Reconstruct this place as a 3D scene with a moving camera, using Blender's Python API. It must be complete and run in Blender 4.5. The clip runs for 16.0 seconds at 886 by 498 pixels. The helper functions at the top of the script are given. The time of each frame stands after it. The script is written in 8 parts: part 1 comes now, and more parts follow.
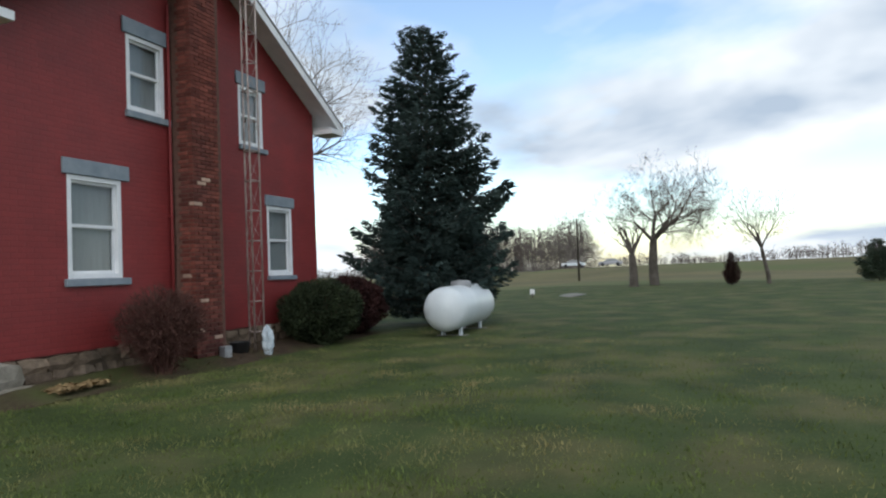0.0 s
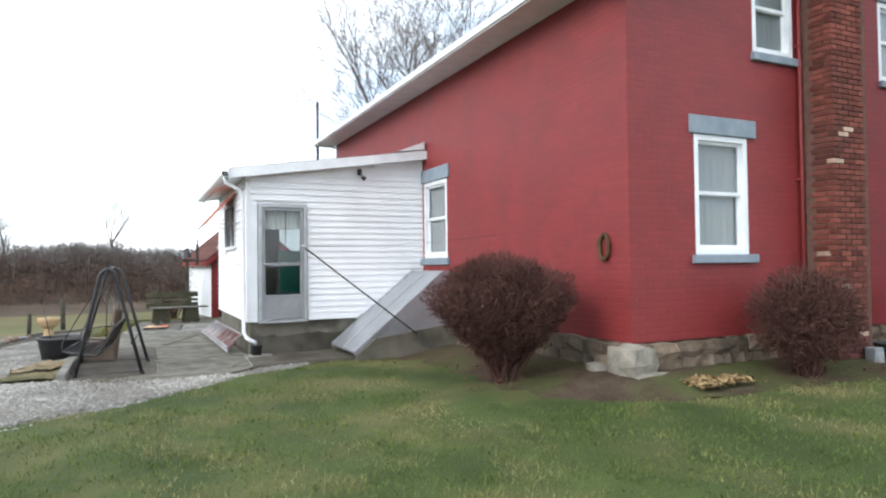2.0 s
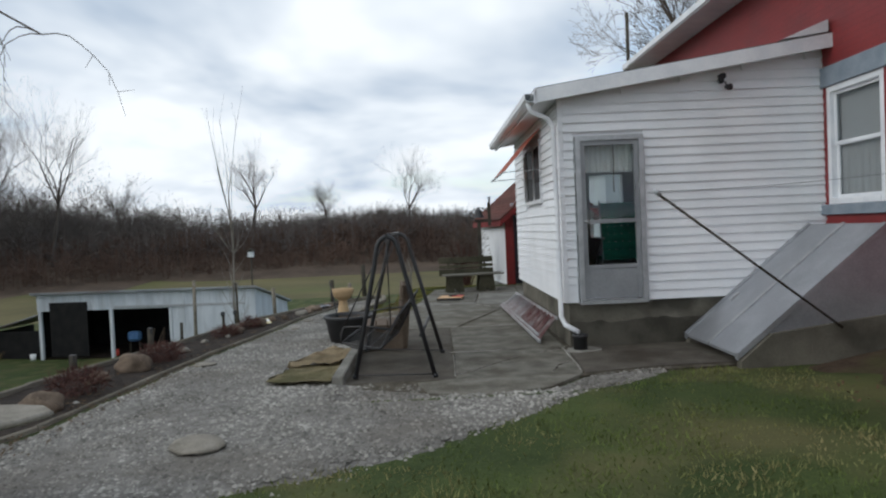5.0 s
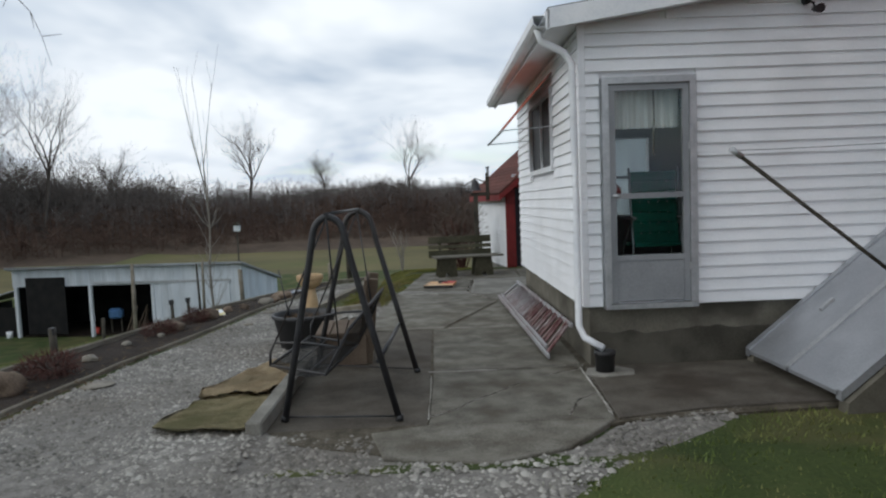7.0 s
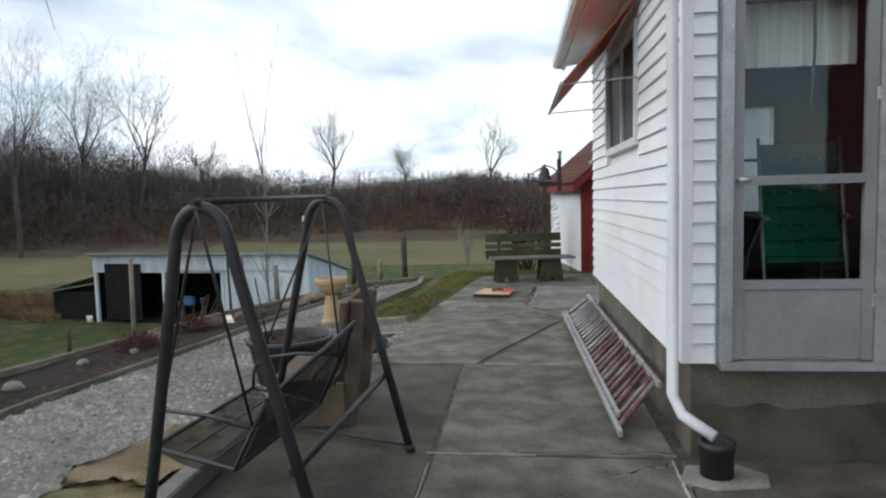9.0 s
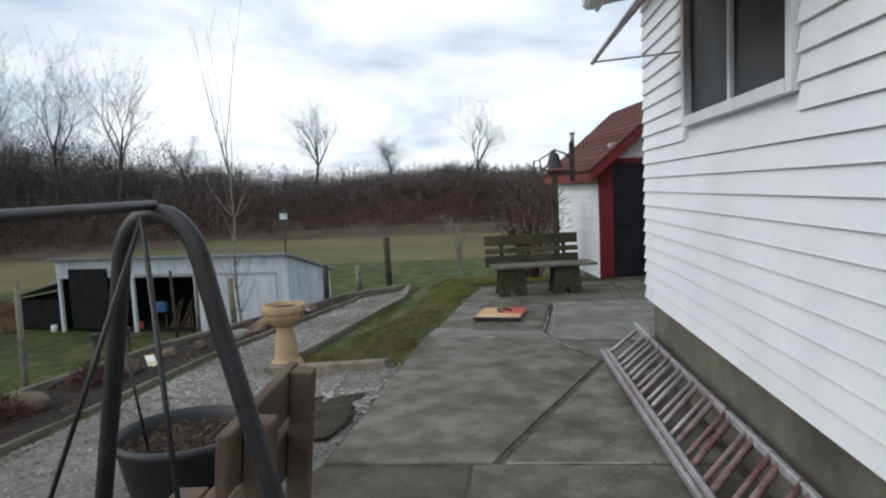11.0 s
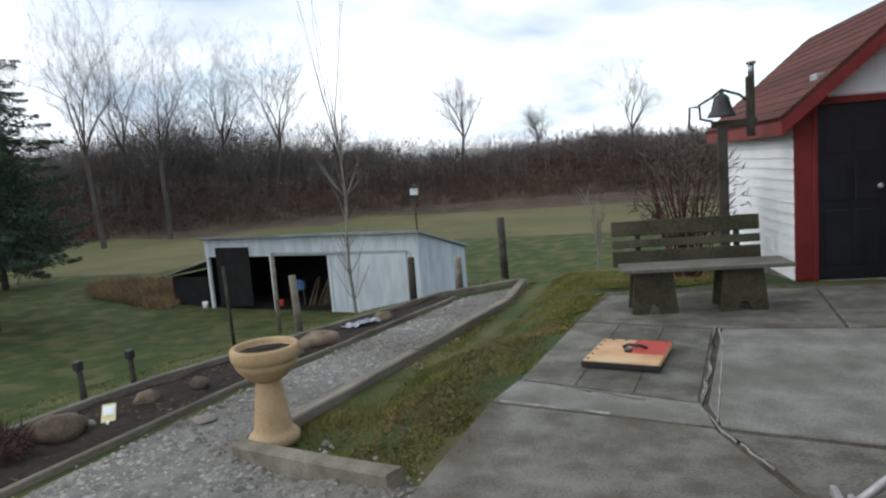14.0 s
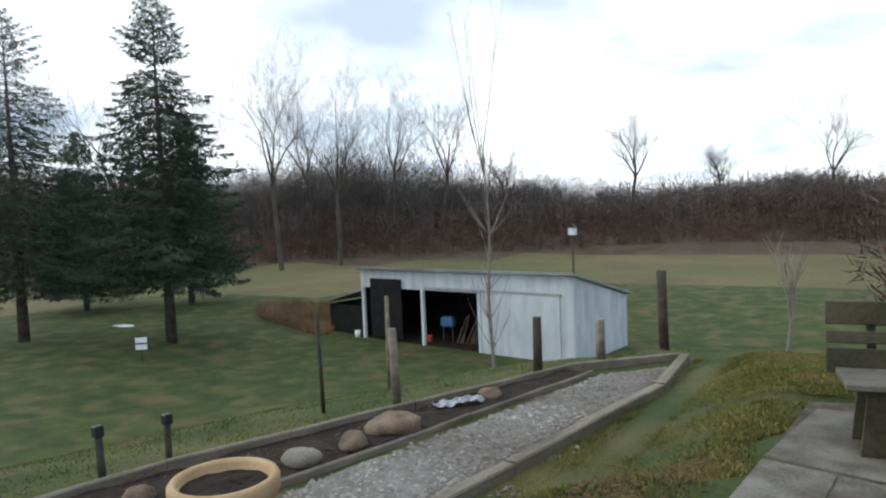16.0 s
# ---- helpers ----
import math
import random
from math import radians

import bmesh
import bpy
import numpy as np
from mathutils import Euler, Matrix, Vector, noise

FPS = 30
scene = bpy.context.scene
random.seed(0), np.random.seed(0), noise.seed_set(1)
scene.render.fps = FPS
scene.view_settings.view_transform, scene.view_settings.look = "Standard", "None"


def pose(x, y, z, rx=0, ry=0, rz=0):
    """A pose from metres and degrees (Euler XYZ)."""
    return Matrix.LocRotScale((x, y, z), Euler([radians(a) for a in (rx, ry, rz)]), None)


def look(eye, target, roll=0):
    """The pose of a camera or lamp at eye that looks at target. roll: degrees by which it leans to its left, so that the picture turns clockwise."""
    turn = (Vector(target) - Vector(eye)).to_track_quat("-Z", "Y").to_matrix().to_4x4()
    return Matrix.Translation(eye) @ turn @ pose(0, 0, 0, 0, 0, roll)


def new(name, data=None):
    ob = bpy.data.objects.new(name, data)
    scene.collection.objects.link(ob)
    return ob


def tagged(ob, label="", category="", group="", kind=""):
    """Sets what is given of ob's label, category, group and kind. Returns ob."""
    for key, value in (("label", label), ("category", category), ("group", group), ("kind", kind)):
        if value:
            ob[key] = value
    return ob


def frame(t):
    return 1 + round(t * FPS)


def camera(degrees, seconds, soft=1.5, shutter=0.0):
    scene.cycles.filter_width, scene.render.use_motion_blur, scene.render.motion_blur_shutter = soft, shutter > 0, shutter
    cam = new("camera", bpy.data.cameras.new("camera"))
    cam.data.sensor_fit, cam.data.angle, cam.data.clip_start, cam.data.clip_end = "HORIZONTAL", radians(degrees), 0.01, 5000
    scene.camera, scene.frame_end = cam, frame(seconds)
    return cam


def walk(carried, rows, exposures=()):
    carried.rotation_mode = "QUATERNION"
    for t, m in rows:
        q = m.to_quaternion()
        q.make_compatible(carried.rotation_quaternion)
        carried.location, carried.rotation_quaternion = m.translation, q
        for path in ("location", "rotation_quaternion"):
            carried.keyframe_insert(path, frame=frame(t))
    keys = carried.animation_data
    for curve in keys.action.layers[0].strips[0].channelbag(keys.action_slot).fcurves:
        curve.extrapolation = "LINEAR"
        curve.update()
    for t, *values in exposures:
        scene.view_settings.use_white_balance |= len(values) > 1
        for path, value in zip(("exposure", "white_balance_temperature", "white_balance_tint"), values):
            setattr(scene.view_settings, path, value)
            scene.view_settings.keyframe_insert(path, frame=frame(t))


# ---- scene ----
cam = camera(68.5, 16.0, soft=2.2)

# seconds, place in metres, turn in degrees
PATH = [
    (0.0, pose(-5.501, -8.192, 1.499, 92.09, 2.29, -68.47)),
    (0.5, pose(-5.315, -7.608, 1.500, 91.91, 0.89, -59.23)),
    (1.0, pose(-5.200, -7.033, 1.515, 92.89, -0.67, -52.13)),
    (1.5, pose(-5.173, -6.458, 1.507, 92.16, -0.38, -39.00)),
    (2.0, pose(-5.146, -5.840, 1.527, 91.40, 0.66, -25.34)),
    (2.5, pose(-5.173, -5.273, 1.571, 89.24, 0.17, -14.76)),
    (3.0, pose(-5.181, -4.633, 1.564, 88.38, 0.84, -4.92)),
    (3.5, pose(-5.188, -4.072, 1.580, 87.46, 1.16, -4.23)),
    (4.0, pose(-5.131, -3.434, 1.563, 87.73, 2.97, -1.71)),
    (6.5, pose(-4.891, -0.615, 1.560, 88.52, 2.46, -0.97)),
    (7.0, pose(-4.753, -0.046, 1.578, 85.95, 2.21, -1.00)),
    (7.5, pose(-4.532, 0.478, 1.597, 86.75, 4.13, 3.11)),
    (8.0, pose(-4.422, 1.028, 1.579, 85.74, 3.04, 5.33)),
    (8.5, pose(-4.277, 1.635, 1.549, 82.48, 3.89, 7.61)),
    (9.0, pose(-4.291, 2.196, 1.523, 85.52, 1.43, 6.36)),
    (11.5, pose(-4.593, 5.024, 1.558, 84.14, 2.79, 5.07)),
    (12.0, pose(-4.496, 5.514, 1.527, 81.52, 4.65, 8.97)),
    (12.5, pose(-4.515, 6.007, 1.516, 81.94, 2.55, 9.34)),
    (13.0, pose(-4.448, 6.486, 1.500, 82.74, 4.50, 17.50)),
    (13.5, pose(-4.395, 6.929, 1.515, 84.04, 4.43, 19.98)),
    (14.0, pose(-4.362, 7.423, 1.495, 83.11, 4.51, 18.37)),
    (14.5, pose(-4.310, 7.936, 1.487, 81.88, 4.99, 24.20)),
    (15.0, look((-4.394, 8.366, 1.500), (-5.240, 10.164, 1.273), -2.18)),
    (15.5, look((-4.457, 8.920, 1.450), (-5.490, 10.608, 1.162), -5.62)),
    (16.0, look((-4.631, 9.278, 1.490), (-5.723, 10.951, 1.391), -2.33)),
]
walk(cam, PATH, [(0.0, -0.25), (0.5, 0.02), (1.0, 0.52), (1.5, 0.86), (2.0, 0.93), (2.5, 0.70), (3.0, 0.34), (3.5, -0.1), (4.0, -0.25), (6.5, -0.38), (7.5, -0.33), (9.0, -0.02), (11.5, -0.17), (12.5, -0.13), (14.0, 0.02), (15.0, 0.08), (16.0, 0.18)])

# ---- sky, sun ----
world = bpy.data.worlds.new("overcast_sky")
scene.world = world
world.use_nodes = True
wn, wl = world.node_tree.nodes, world.node_tree.links
wn.clear()
SUN_EL, SUN_AZ = radians(24), radians(250)


def wnode(kind, **kw):
    n = wn.new(kind)
    for k, v in kw.items():
        n.inputs[k].default_value = v
    return n


sky = wn.new("ShaderNodeTexSky")
sky.sky_type, sky.sun_disc, sky.sun_elevation, sky.sun_rotation = "NISHITA", False, SUN_EL, SUN_AZ
sky_bg = wnode("ShaderNodeBackground", Strength=0.26)
wl.new(sky.outputs[0], sky_bg.inputs[0])
geo = wn.new("ShaderNodeTexCoord")
sep = wn.new("ShaderNodeSeparateXYZ")
wl.new(geo.outputs["Generated"], sep.inputs[0])


def wmath(op, a, b, clamp=False):
    n = wn.new("ShaderNodeMath")
    n.operation, n.use_clamp = op, clamp
    for i, v in enumerate((a, b)):
        if isinstance(v, (int, float)):
            n.inputs[i].default_value = v
        else:
            wl.new(v, n.inputs[i])
    return n.outputs[0]


# clouds lie on a flat sheet far above
height = wmath("ADD", wmath("MAXIMUM", sep.outputs[2], 0.0), 0.24)
flat = wn.new("ShaderNodeCombineXYZ")
wl.new(wmath("DIVIDE", sep.outputs[0], height), flat.inputs[0])
wl.new(wmath("DIVIDE", sep.outputs[1], height), flat.inputs[1])
big = wnode("ShaderNodeTexNoise", Scale=0.7, Detail=6.0, Roughness=0.5, Distortion=0.15)
fine = wnode("ShaderNodeTexNoise", Scale=1.05, Detail=4.5, Roughness=0.5, Distortion=0.25)
wl.new(flat.outputs[0], big.inputs["Vector"])
wl.new(flat.outputs[0], fine.inputs["Vector"])
cover = wn.new("ShaderNodeValToRGB")
cover.color_ramp.elements[0].position, cover.color_ramp.elements[1].position = 0.39, 0.50
# the cloud thins out towards the east
wl.new(wmath("SUBTRACT", big.outputs["Fac"], wmath("MULTIPLY", wmath("ADD", sep.outputs[0], -0.35), 0.12)), cover.inputs[0])
tone = wn.new("ShaderNodeValToRGB")
tone.color_ramp.elements[0].position, tone.color_ramp.elements[0].color = 0.37, (0.46, 0.56, 0.69, 1)
tone.color_ramp.elements[1].position, tone.color_ramp.elements[1].color = 0.56, (0.95, 1.01, 1.065, 1)
wl.new(fine.outputs["Fac"], tone.inputs[0])
cloud_bg = wnode("ShaderNodeBackground", Strength=1.3)
wl.new(tone.outputs[0], cloud_bg.inputs[0])
mixed = wn.new("ShaderNodeMixShader")
wl.new(cover.outputs[0], mixed.inputs[0])
wl.new(sky_bg.outputs[0], mixed.inputs[1])
wl.new(cloud_bg.outputs[0], mixed.inputs[2])
world_out = wn.new("ShaderNodeOutputWorld")
wl.new(mixed.outputs[0], world_out.inputs[0])

sun = new("sun", bpy.data.lights.new("sun", "SUN"))
sun.data.energy, sun.data.angle, sun.data.color = 1.0, radians(25), (1.0, 0.985, 0.955)
sun.matrix_world = look((-30, -8, 16), (0, 0, 0))


# ---- materials ----
def srgb(r, g, b):
    return tuple(((c / 255) / 12.92 if c / 255 <= 0.04045 else ((c / 255 + 0.055) / 1.055) ** 2.4) for c in (r, g, b)) + (1.0,)


def mat(name, low, high, scale=6.0, rough=0.8, metal=0.0, bump=0.3, fine_scale=60.0, spread=(0.35, 0.65), stain=None, stain_scale=1.2,
        stain_amount=0.5, per_piece=0.0, stretch=(1, 1, 1), depth=0.01, island=False):
    """A surface with grain and stains, in object space, at real size."""
    m = bpy.data.materials.new(name)
    m.use_nodes = True
    nt = m.node_tree
    n, l = nt.nodes, nt.links
    b = n["Principled BSDF"]
    b.inputs["Metallic"].default_value = metal
    b.inputs["Specular IOR Level"].default_value = 0.5 if rough < 0.7 else 0.18
    tc = n.new("ShaderNodeNewGeometry")
    mp = n.new("ShaderNodeMapping")
    mp.inputs["Scale"].default_value = stretch
    l.new(tc.outputs["Position"], mp.inputs[0])

    def noise_tex(s, detail):
        t = n.new("ShaderNodeTexNoise")
        t.inputs["Scale"].default_value, t.inputs["Detail"].default_value = s, detail
        l.new(mp.outputs[0], t.inputs["Vector"])
        return t
    t1, t2 = noise_tex(scale, 5), noise_tex(fine_scale, 3)
    mx = n.new("ShaderNodeMath")
    mx.operation = "MULTIPLY_ADD"
    l.new(t2.outputs["Fac"], mx.inputs[0])
    mx.inputs[1].default_value = 0.45
    half = n.new("ShaderNodeMath")
    half.operation = "MULTIPLY_ADD"
    l.new(t1.outputs["Fac"], half.inputs[0])
    half.inputs[1].default_value, half.inputs[2].default_value = 0.75, -0.1
    l.new(half.outputs[0], mx.inputs[2])
    r = n.new("ShaderNodeValToRGB")
    r.color_ramp.elements[0].position, r.color_ramp.elements[0].color = spread[0], low
    r.color_ramp.elements[1].position, r.color_ramp.elements[1].color = spread[1], high
    l.new(mx.outputs[0], r.inputs[0])
    col = r.outputs[0]
    if stain:
        t3 = noise_tex(stain_scale, 6)
        rr = n.new("ShaderNodeValToRGB")
        rr.color_ramp.elements[0].position, rr.color_ramp.elements[1].position = 0.47, 0.66
        l.new(t3.outputs["Fac"], rr.inputs[0])
        f = n.new("ShaderNodeMath")
        f.operation = "MULTIPLY"
        l.new(rr.outputs[0], f.inputs[0])
        f.inputs[1].default_value = stain_amount
        mc = n.new("ShaderNodeMix")
        mc.data_type = "RGBA"
        l.new(f.outputs[0], mc.inputs[0])
        l.new(col, mc.inputs[6])
        mc.inputs[7].default_value = stain
        col = mc.outputs[2]
    if per_piece:
        if island:
            src = tc.outputs["Random Per Island"]
        else:
            src = n.new("ShaderNodeObjectInfo").outputs["Random"]
        mr = n.new("ShaderNodeMapRange")
        mr.inputs["To Min"].default_value, mr.inputs["To Max"].default_value = 1 - per_piece, 1 + per_piece
        l.new(src, mr.inputs[0])
        hs = n.new("ShaderNodeHueSaturation")
        l.new(mr.outputs[0], hs.inputs["Value"])
        l.new(col, hs.inputs["Color"])
        col = hs.outputs[0]
    l.new(col, b.inputs["Base Color"])
    ro = n.new("ShaderNodeMapRange")
    ro.inputs["To Min"].default_value, ro.inputs["To Max"].default_value = max(0.03, rough - 0.12), min(1, rough + 0.1)
    l.new(t1.outputs["Fac"], ro.inputs[0])
    l.new(ro.outputs[0], b.inputs["Roughness"])
    if bump:
        bp = n.new("ShaderNodeBump")
        bp.inputs["Strength"].default_value, bp.inputs["Distance"].default_value = bump, depth
        l.new(mx.outputs[0], bp.inputs["Height"])
        l.new(bp.outputs[0], b.inputs["Normal"])
    return m


def rgb(r, g, b):
    return (r, g, b, 1.0)


def open_weave(m, gap):
    """Lets part of the light through, as a wide-meshed fabric does."""
    n, l = m.node_tree.nodes, m.node_tree.links
    tr, mx, out = n.new("ShaderNodeBsdfTransparent"), n.new("ShaderNodeMixShader"), n["Material Output"]
    mx.inputs[0].default_value = gap
    l.new(n["Principled BSDF"].outputs[0], mx.inputs[1]), l.new(tr.outputs[0], mx.inputs[2])
    l.new(mx.outputs[0], out.inputs[0])


M_RED = mat("red_masonry_paint", rgb(0.200, 0.021, 0.022), rgb(0.265, 0.030, 0.030), 1.3, 0.62, bump=0.35, fine_scale=35, stain=rgb(0.17, 0.018, 0.02), stain_amount=0.35, depth=0.006)


def brick_courses(m):
    """Low brick joints that show through the paint."""
    n, l = m.node_tree.nodes, m.node_tree.links
    b = n["Principled BSDF"]
    g, sp, cb, ad = n.new("ShaderNodeNewGeometry"), n.new("ShaderNodeSeparateXYZ"), n.new("ShaderNodeCombineXYZ"), n.new("ShaderNodeMath")
    l.new(g.outputs["Position"], sp.inputs[0])
    l.new(sp.outputs[0], ad.inputs[0])
    l.new(sp.outputs[1], ad.inputs[1])
    l.new(ad.outputs[0], cb.inputs[0])
    l.new(sp.outputs[2], cb.inputs[1])
    br = n.new("ShaderNodeTexBrick")
    for k, v in (("Scale", 1.0), ("Brick Width", 0.212), ("Row Height", 0.076), ("Mortar Size", 0.007), ("Mortar Smooth", 0.7)):
        br.inputs[k].default_value = v
    br.inputs["Color1"].default_value, br.inputs["Color2"].default_value, br.inputs["Mortar"].default_value = rgb(1, 1, 1), rgb(0.9, 0.9, 0.9), rgb(0.8, 0.8, 0.8)
    l.new(cb.outputs[0], br.inputs["Vector"])
    bp = n.new("ShaderNodeBump")
    bp.invert = True
    bp.inputs["Strength"].default_value, bp.inputs["Distance"].default_value = 0.6, 0.004
    l.new(br.outputs["Fac"], bp.inputs["Height"])
    l.new(b.inputs["Normal"].links[0].from_socket, bp.inputs["Normal"])
    l.new(bp.outputs[0], b.inputs["Normal"])
    mx = n.new("ShaderNodeMix")
    mx.data_type, mx.blend_type = "RGBA", "MULTIPLY"
    mx.inputs[0].default_value = 1.0
    l.new(b.inputs["Base Color"].links[0].from_socket, mx.inputs[6])
    l.new(br.outputs["Color"], mx.inputs[7])
    l.new(mx.outputs[2], b.inputs["Base Color"])


brick_courses(M_RED)
M_WHITE = mat("white_vinyl_siding", rgb(0.80, 0.815, 0.835), rgb(0.88, 0.885, 0.895), 2.0, 0.45, bump=0.05, stain=rgb(0.66, 0.67, 0.66), stain_amount=0.35)
M_TRIM = mat("white_painted_trim", rgb(0.70, 0.72, 0.75), rgb(0.84, 0.85, 0.86), 4.0, 0.5, bump=0.06)
M_GREYTRIM = mat("blue_grey_painted_stone", rgb(0.19, 0.23, 0.27), rgb(0.27, 0.31, 0.35), 5.0, 0.7, bump=0.2)
M_SHINGLE = mat("grey_roof_shingle", rgb(0.10, 0.10, 0.10), rgb(0.18, 0.18, 0.18), 6.0, 0.9, bump=0.6)
M_BRICK = mat("worn_brick", rgb(0.115, 0.036, 0.028), rgb(0.20, 0.062, 0.046), 7.0, 0.9, bump=0.6, stain=rgb(0.075, 0.032, 0.028), stain_scale=0.9, stain_amount=0.8, per_piece=0.38)
M_BRICKPALE = mat("pale_brick", rgb(0.33, 0.22, 0.17), rgb(0.45, 0.32, 0.25), 7.0, 0.9, bump=0.5, per_piece=0.25)
M_MORTAR = mat("mortar", rgb(0.10, 0.055, 0.045), rgb(0.16, 0.09, 0.07), 10, 0.95, bump=0.6)
M_STONE = mat("field_stone", rgb(0.10, 0.072, 0.052), rgb(0.22, 0.165, 0.12), 7.0, 0.9, bump=0.7, stain=rgb(0.10, 0.085, 0.07), per_piece=0.35)
M_STONEGREY = mat("weathered_grey_stone", rgb(0.17, 0.155, 0.125), rgb(0.30, 0.275, 0.235), 6.0, 0.9, bump=0.6, stain=rgb(0.2, 0.17, 0.12))
M_GRASS = mat("winter_lawn", rgb(0.030, 0.046, 0.013), rgb(0.066, 0.089, 0.027), 1.1, 0.95, bump=0.8, fine_scale=40, stain=rgb(0.135, 0.115, 0.052), stain_scale=0.8, stain_amount=0.6, depth=0.03)
M_BLADE = mat("grass_blade", rgb(0.066, 0.098, 0.025), rgb(0.138, 0.170, 0.047), 0.8, 0.8, bump=0, fine_scale=9, stain=rgb(0.30, 0.245, 0.12), stain_scale=0.95, stain_amount=0.8, per_piece=0.25, island=True)
M_BLADE2 = mat("olive_tuft_blade", rgb(0.1050, 0.1120, 0.0280), rgb(0.2100, 0.2100, 0.0630), 1.2, 0.8, bump=0, fine_scale=9, stain=rgb(0.2660, 0.2030, 0.0868), stain_scale=1.1, stain_amount=0.75, per_piece=0.3, island=True)
M_FIELD = mat("dry_field_grass", rgb(0.100, 0.088, 0.040), rgb(0.155, 0.134, 0.062), 0.12, 0.95, bump=0.6, fine_scale=3, stain=rgb(0.09, 0.11, 0.035), stain_scale=0.035, stain_amount=0.9)
M_GRAVEL = mat("grey_gravel", rgb(0.125, 0.116, 0.104), rgb(0.25, 0.237, 0.215), 9.0, 0.9, bump=0.9, fine_scale=45, stain=rgb(0.12, 0.105, 0.085), stain_scale=0.8, stain_amount=0.55, depth=0.02)
M_PEBBLE = mat("loose_gravel_stone", rgb(0.13, 0.122, 0.106), rgb(0.36, 0.345, 0.31), 1.0, 0.85, bump=0, fine_scale=30, stain=rgb(0.15, 0.13, 0.11), stain_scale=0.8, stain_amount=0.5, per_piece=0.4, island=True)
M_CONCRETE = mat("stained_concrete", rgb(0.100, 0.092, 0.074), rgb(0.205, 0.195, 0.165), 4.5, 0.88, bump=0.8, fine_scale=70, spread=(0.38, 0.62), stain=rgb(0.070, 0.058, 0.040), stain_scale=1.9, stain_amount=0.65, per_piece=0.1)
M_CONCRETEDARK = mat("dark_dirty_concrete", rgb(0.060, 0.052, 0.042), rgb(0.125, 0.112, 0.092), 4.0, 0.85, bump=0.5, fine_scale=70, spread=(0.33, 0.67), stain=rgb(0.040, 0.030, 0.022), stain_scale=1.6, stain_amount=0.7)
M_CONCRETELIGHT = mat("light_concrete", rgb(0.16, 0.152, 0.132), rgb(0.27, 0.26, 0.23), 4.0, 0.88, bump=0.7, fine_scale=60, spread=(0.37, 0.63), stain=rgb(0.11, 0.10, 0.08), stain_scale=1.3, stain_amount=0.6)
M_CRACK = mat("crumbled_pale_concrete", rgb(0.26, 0.245, 0.215), rgb(0.46, 0.44, 0.40), 12.0, 0.9, bump=0.5, stain=rgb(0.16, 0.15, 0.12), stain_scale=3.0, stain_amount=0.8)
M_JOINT = mat("dirt_in_joints", rgb(0.045, 0.038, 0.026), rgb(0.12, 0.105, 0.08), 8, 0.95, bump=0.8)
M_BLOCK = mat("damp_foundation_concrete", rgb(0.13, 0.12, 0.095), rgb(0.20, 0.185, 0.15), 2.0, 0.85, bump=0.5, stain=rgb(0.065, 0.06, 0.048), stain_scale=1.6, stain_amount=0.85)
M_SOIL = mat("dark_garden_soil", rgb(0.016, 0.012, 0.009), rgb(0.042, 0.031, 0.024), 6, 0.95, bump=1.0, fine_scale=30, depth=0.04)
M_TIMBER = mat("grey_weathered_timber", rgb(0.15, 0.13, 0.10), rgb(0.28, 0.25, 0.20), 2.5, 0.9, bump=0.5, fine_scale=30, stain=rgb(0.085, 0.075, 0.055), stretch=(3, 0.7, 3))
M_OLDWOOD = mat("mossy_grey_wood", rgb(0.045, 0.043, 0.027), rgb(0.10, 0.092, 0.062), 3.0, 0.9, bump=0.5, fine_scale=30, stain=rgb(0.03, 0.036, 0.016), per_piece=0.15)
M_SEATWOOD = mat("silvered_seat_wood", rgb(0.11, 0.103, 0.084), rgb(0.19, 0.178, 0.15), 3.0, 0.85, bump=0.5, stain=rgb(0.09, 0.085, 0.06))
M_BROWNWOOD = mat("brown_wood", rgb(0.085, 0.062, 0.045), rgb(0.15, 0.115, 0.085), 3.0, 0.85, bump=0.5, per_piece=0.15)
M_POST = mat("dark_fence_post", rgb(0.035, 0.032, 0.025), rgb(0.085, 0.075, 0.06), 5.0, 0.9, bump=0.6)
M_BLACK = mat("black_painted_steel", rgb(0.012, 0.012, 0.014), rgb(0.028, 0.028, 0.03), 9, 0.5, bump=0.15, stain=rgb(0.05, 0.035, 0.025), stain_amount=0.3)
M_BLACKPLASTIC = mat("black_plastic", rgb(0.014, 0.014, 0.015), rgb(0.03, 0.03, 0.031), 6, 0.55, bump=0.1)
M_MESHFABRIC = mat("dark_sling_fabric", rgb(0.028, 0.028, 0.028), rgb(0.055, 0.054, 0.052), 20, 0.8, bump=0.3)
open_weave(M_MESHFABRIC, 0.25)
M_GALV = mat("galvanised_sheet", rgb(0.33, 0.345, 0.365), rgb(0.45, 0.465, 0.49), 3.0, 0.42, metal=0.55, bump=0.08, stain=rgb(0.33, 0.34, 0.36), stain_amount=0.5)
M_ALU = mat("worn_aluminium", rgb(0.36, 0.37, 0.38), rgb(0.52, 0.53, 0.54), 8.0, 0.45, metal=0.5, bump=0.1)
M_TOWER = mat("rusty_tower_steel", rgb(0.2550, 0.1950, 0.1725), rgb(0.4800, 0.4050, 0.3750), 6.0, 0.6, metal=0.2, bump=0.1)
M_LADDER = mat("paint_splashed_ladder", rgb(0.36, 0.36, 0.365), rgb(0.55, 0.55, 0.555), 14.0, 0.5, metal=0.45, bump=0.15, stain=rgb(0.19, 0.06, 0.055), stain_scale=0.7, stain_amount=0.55)
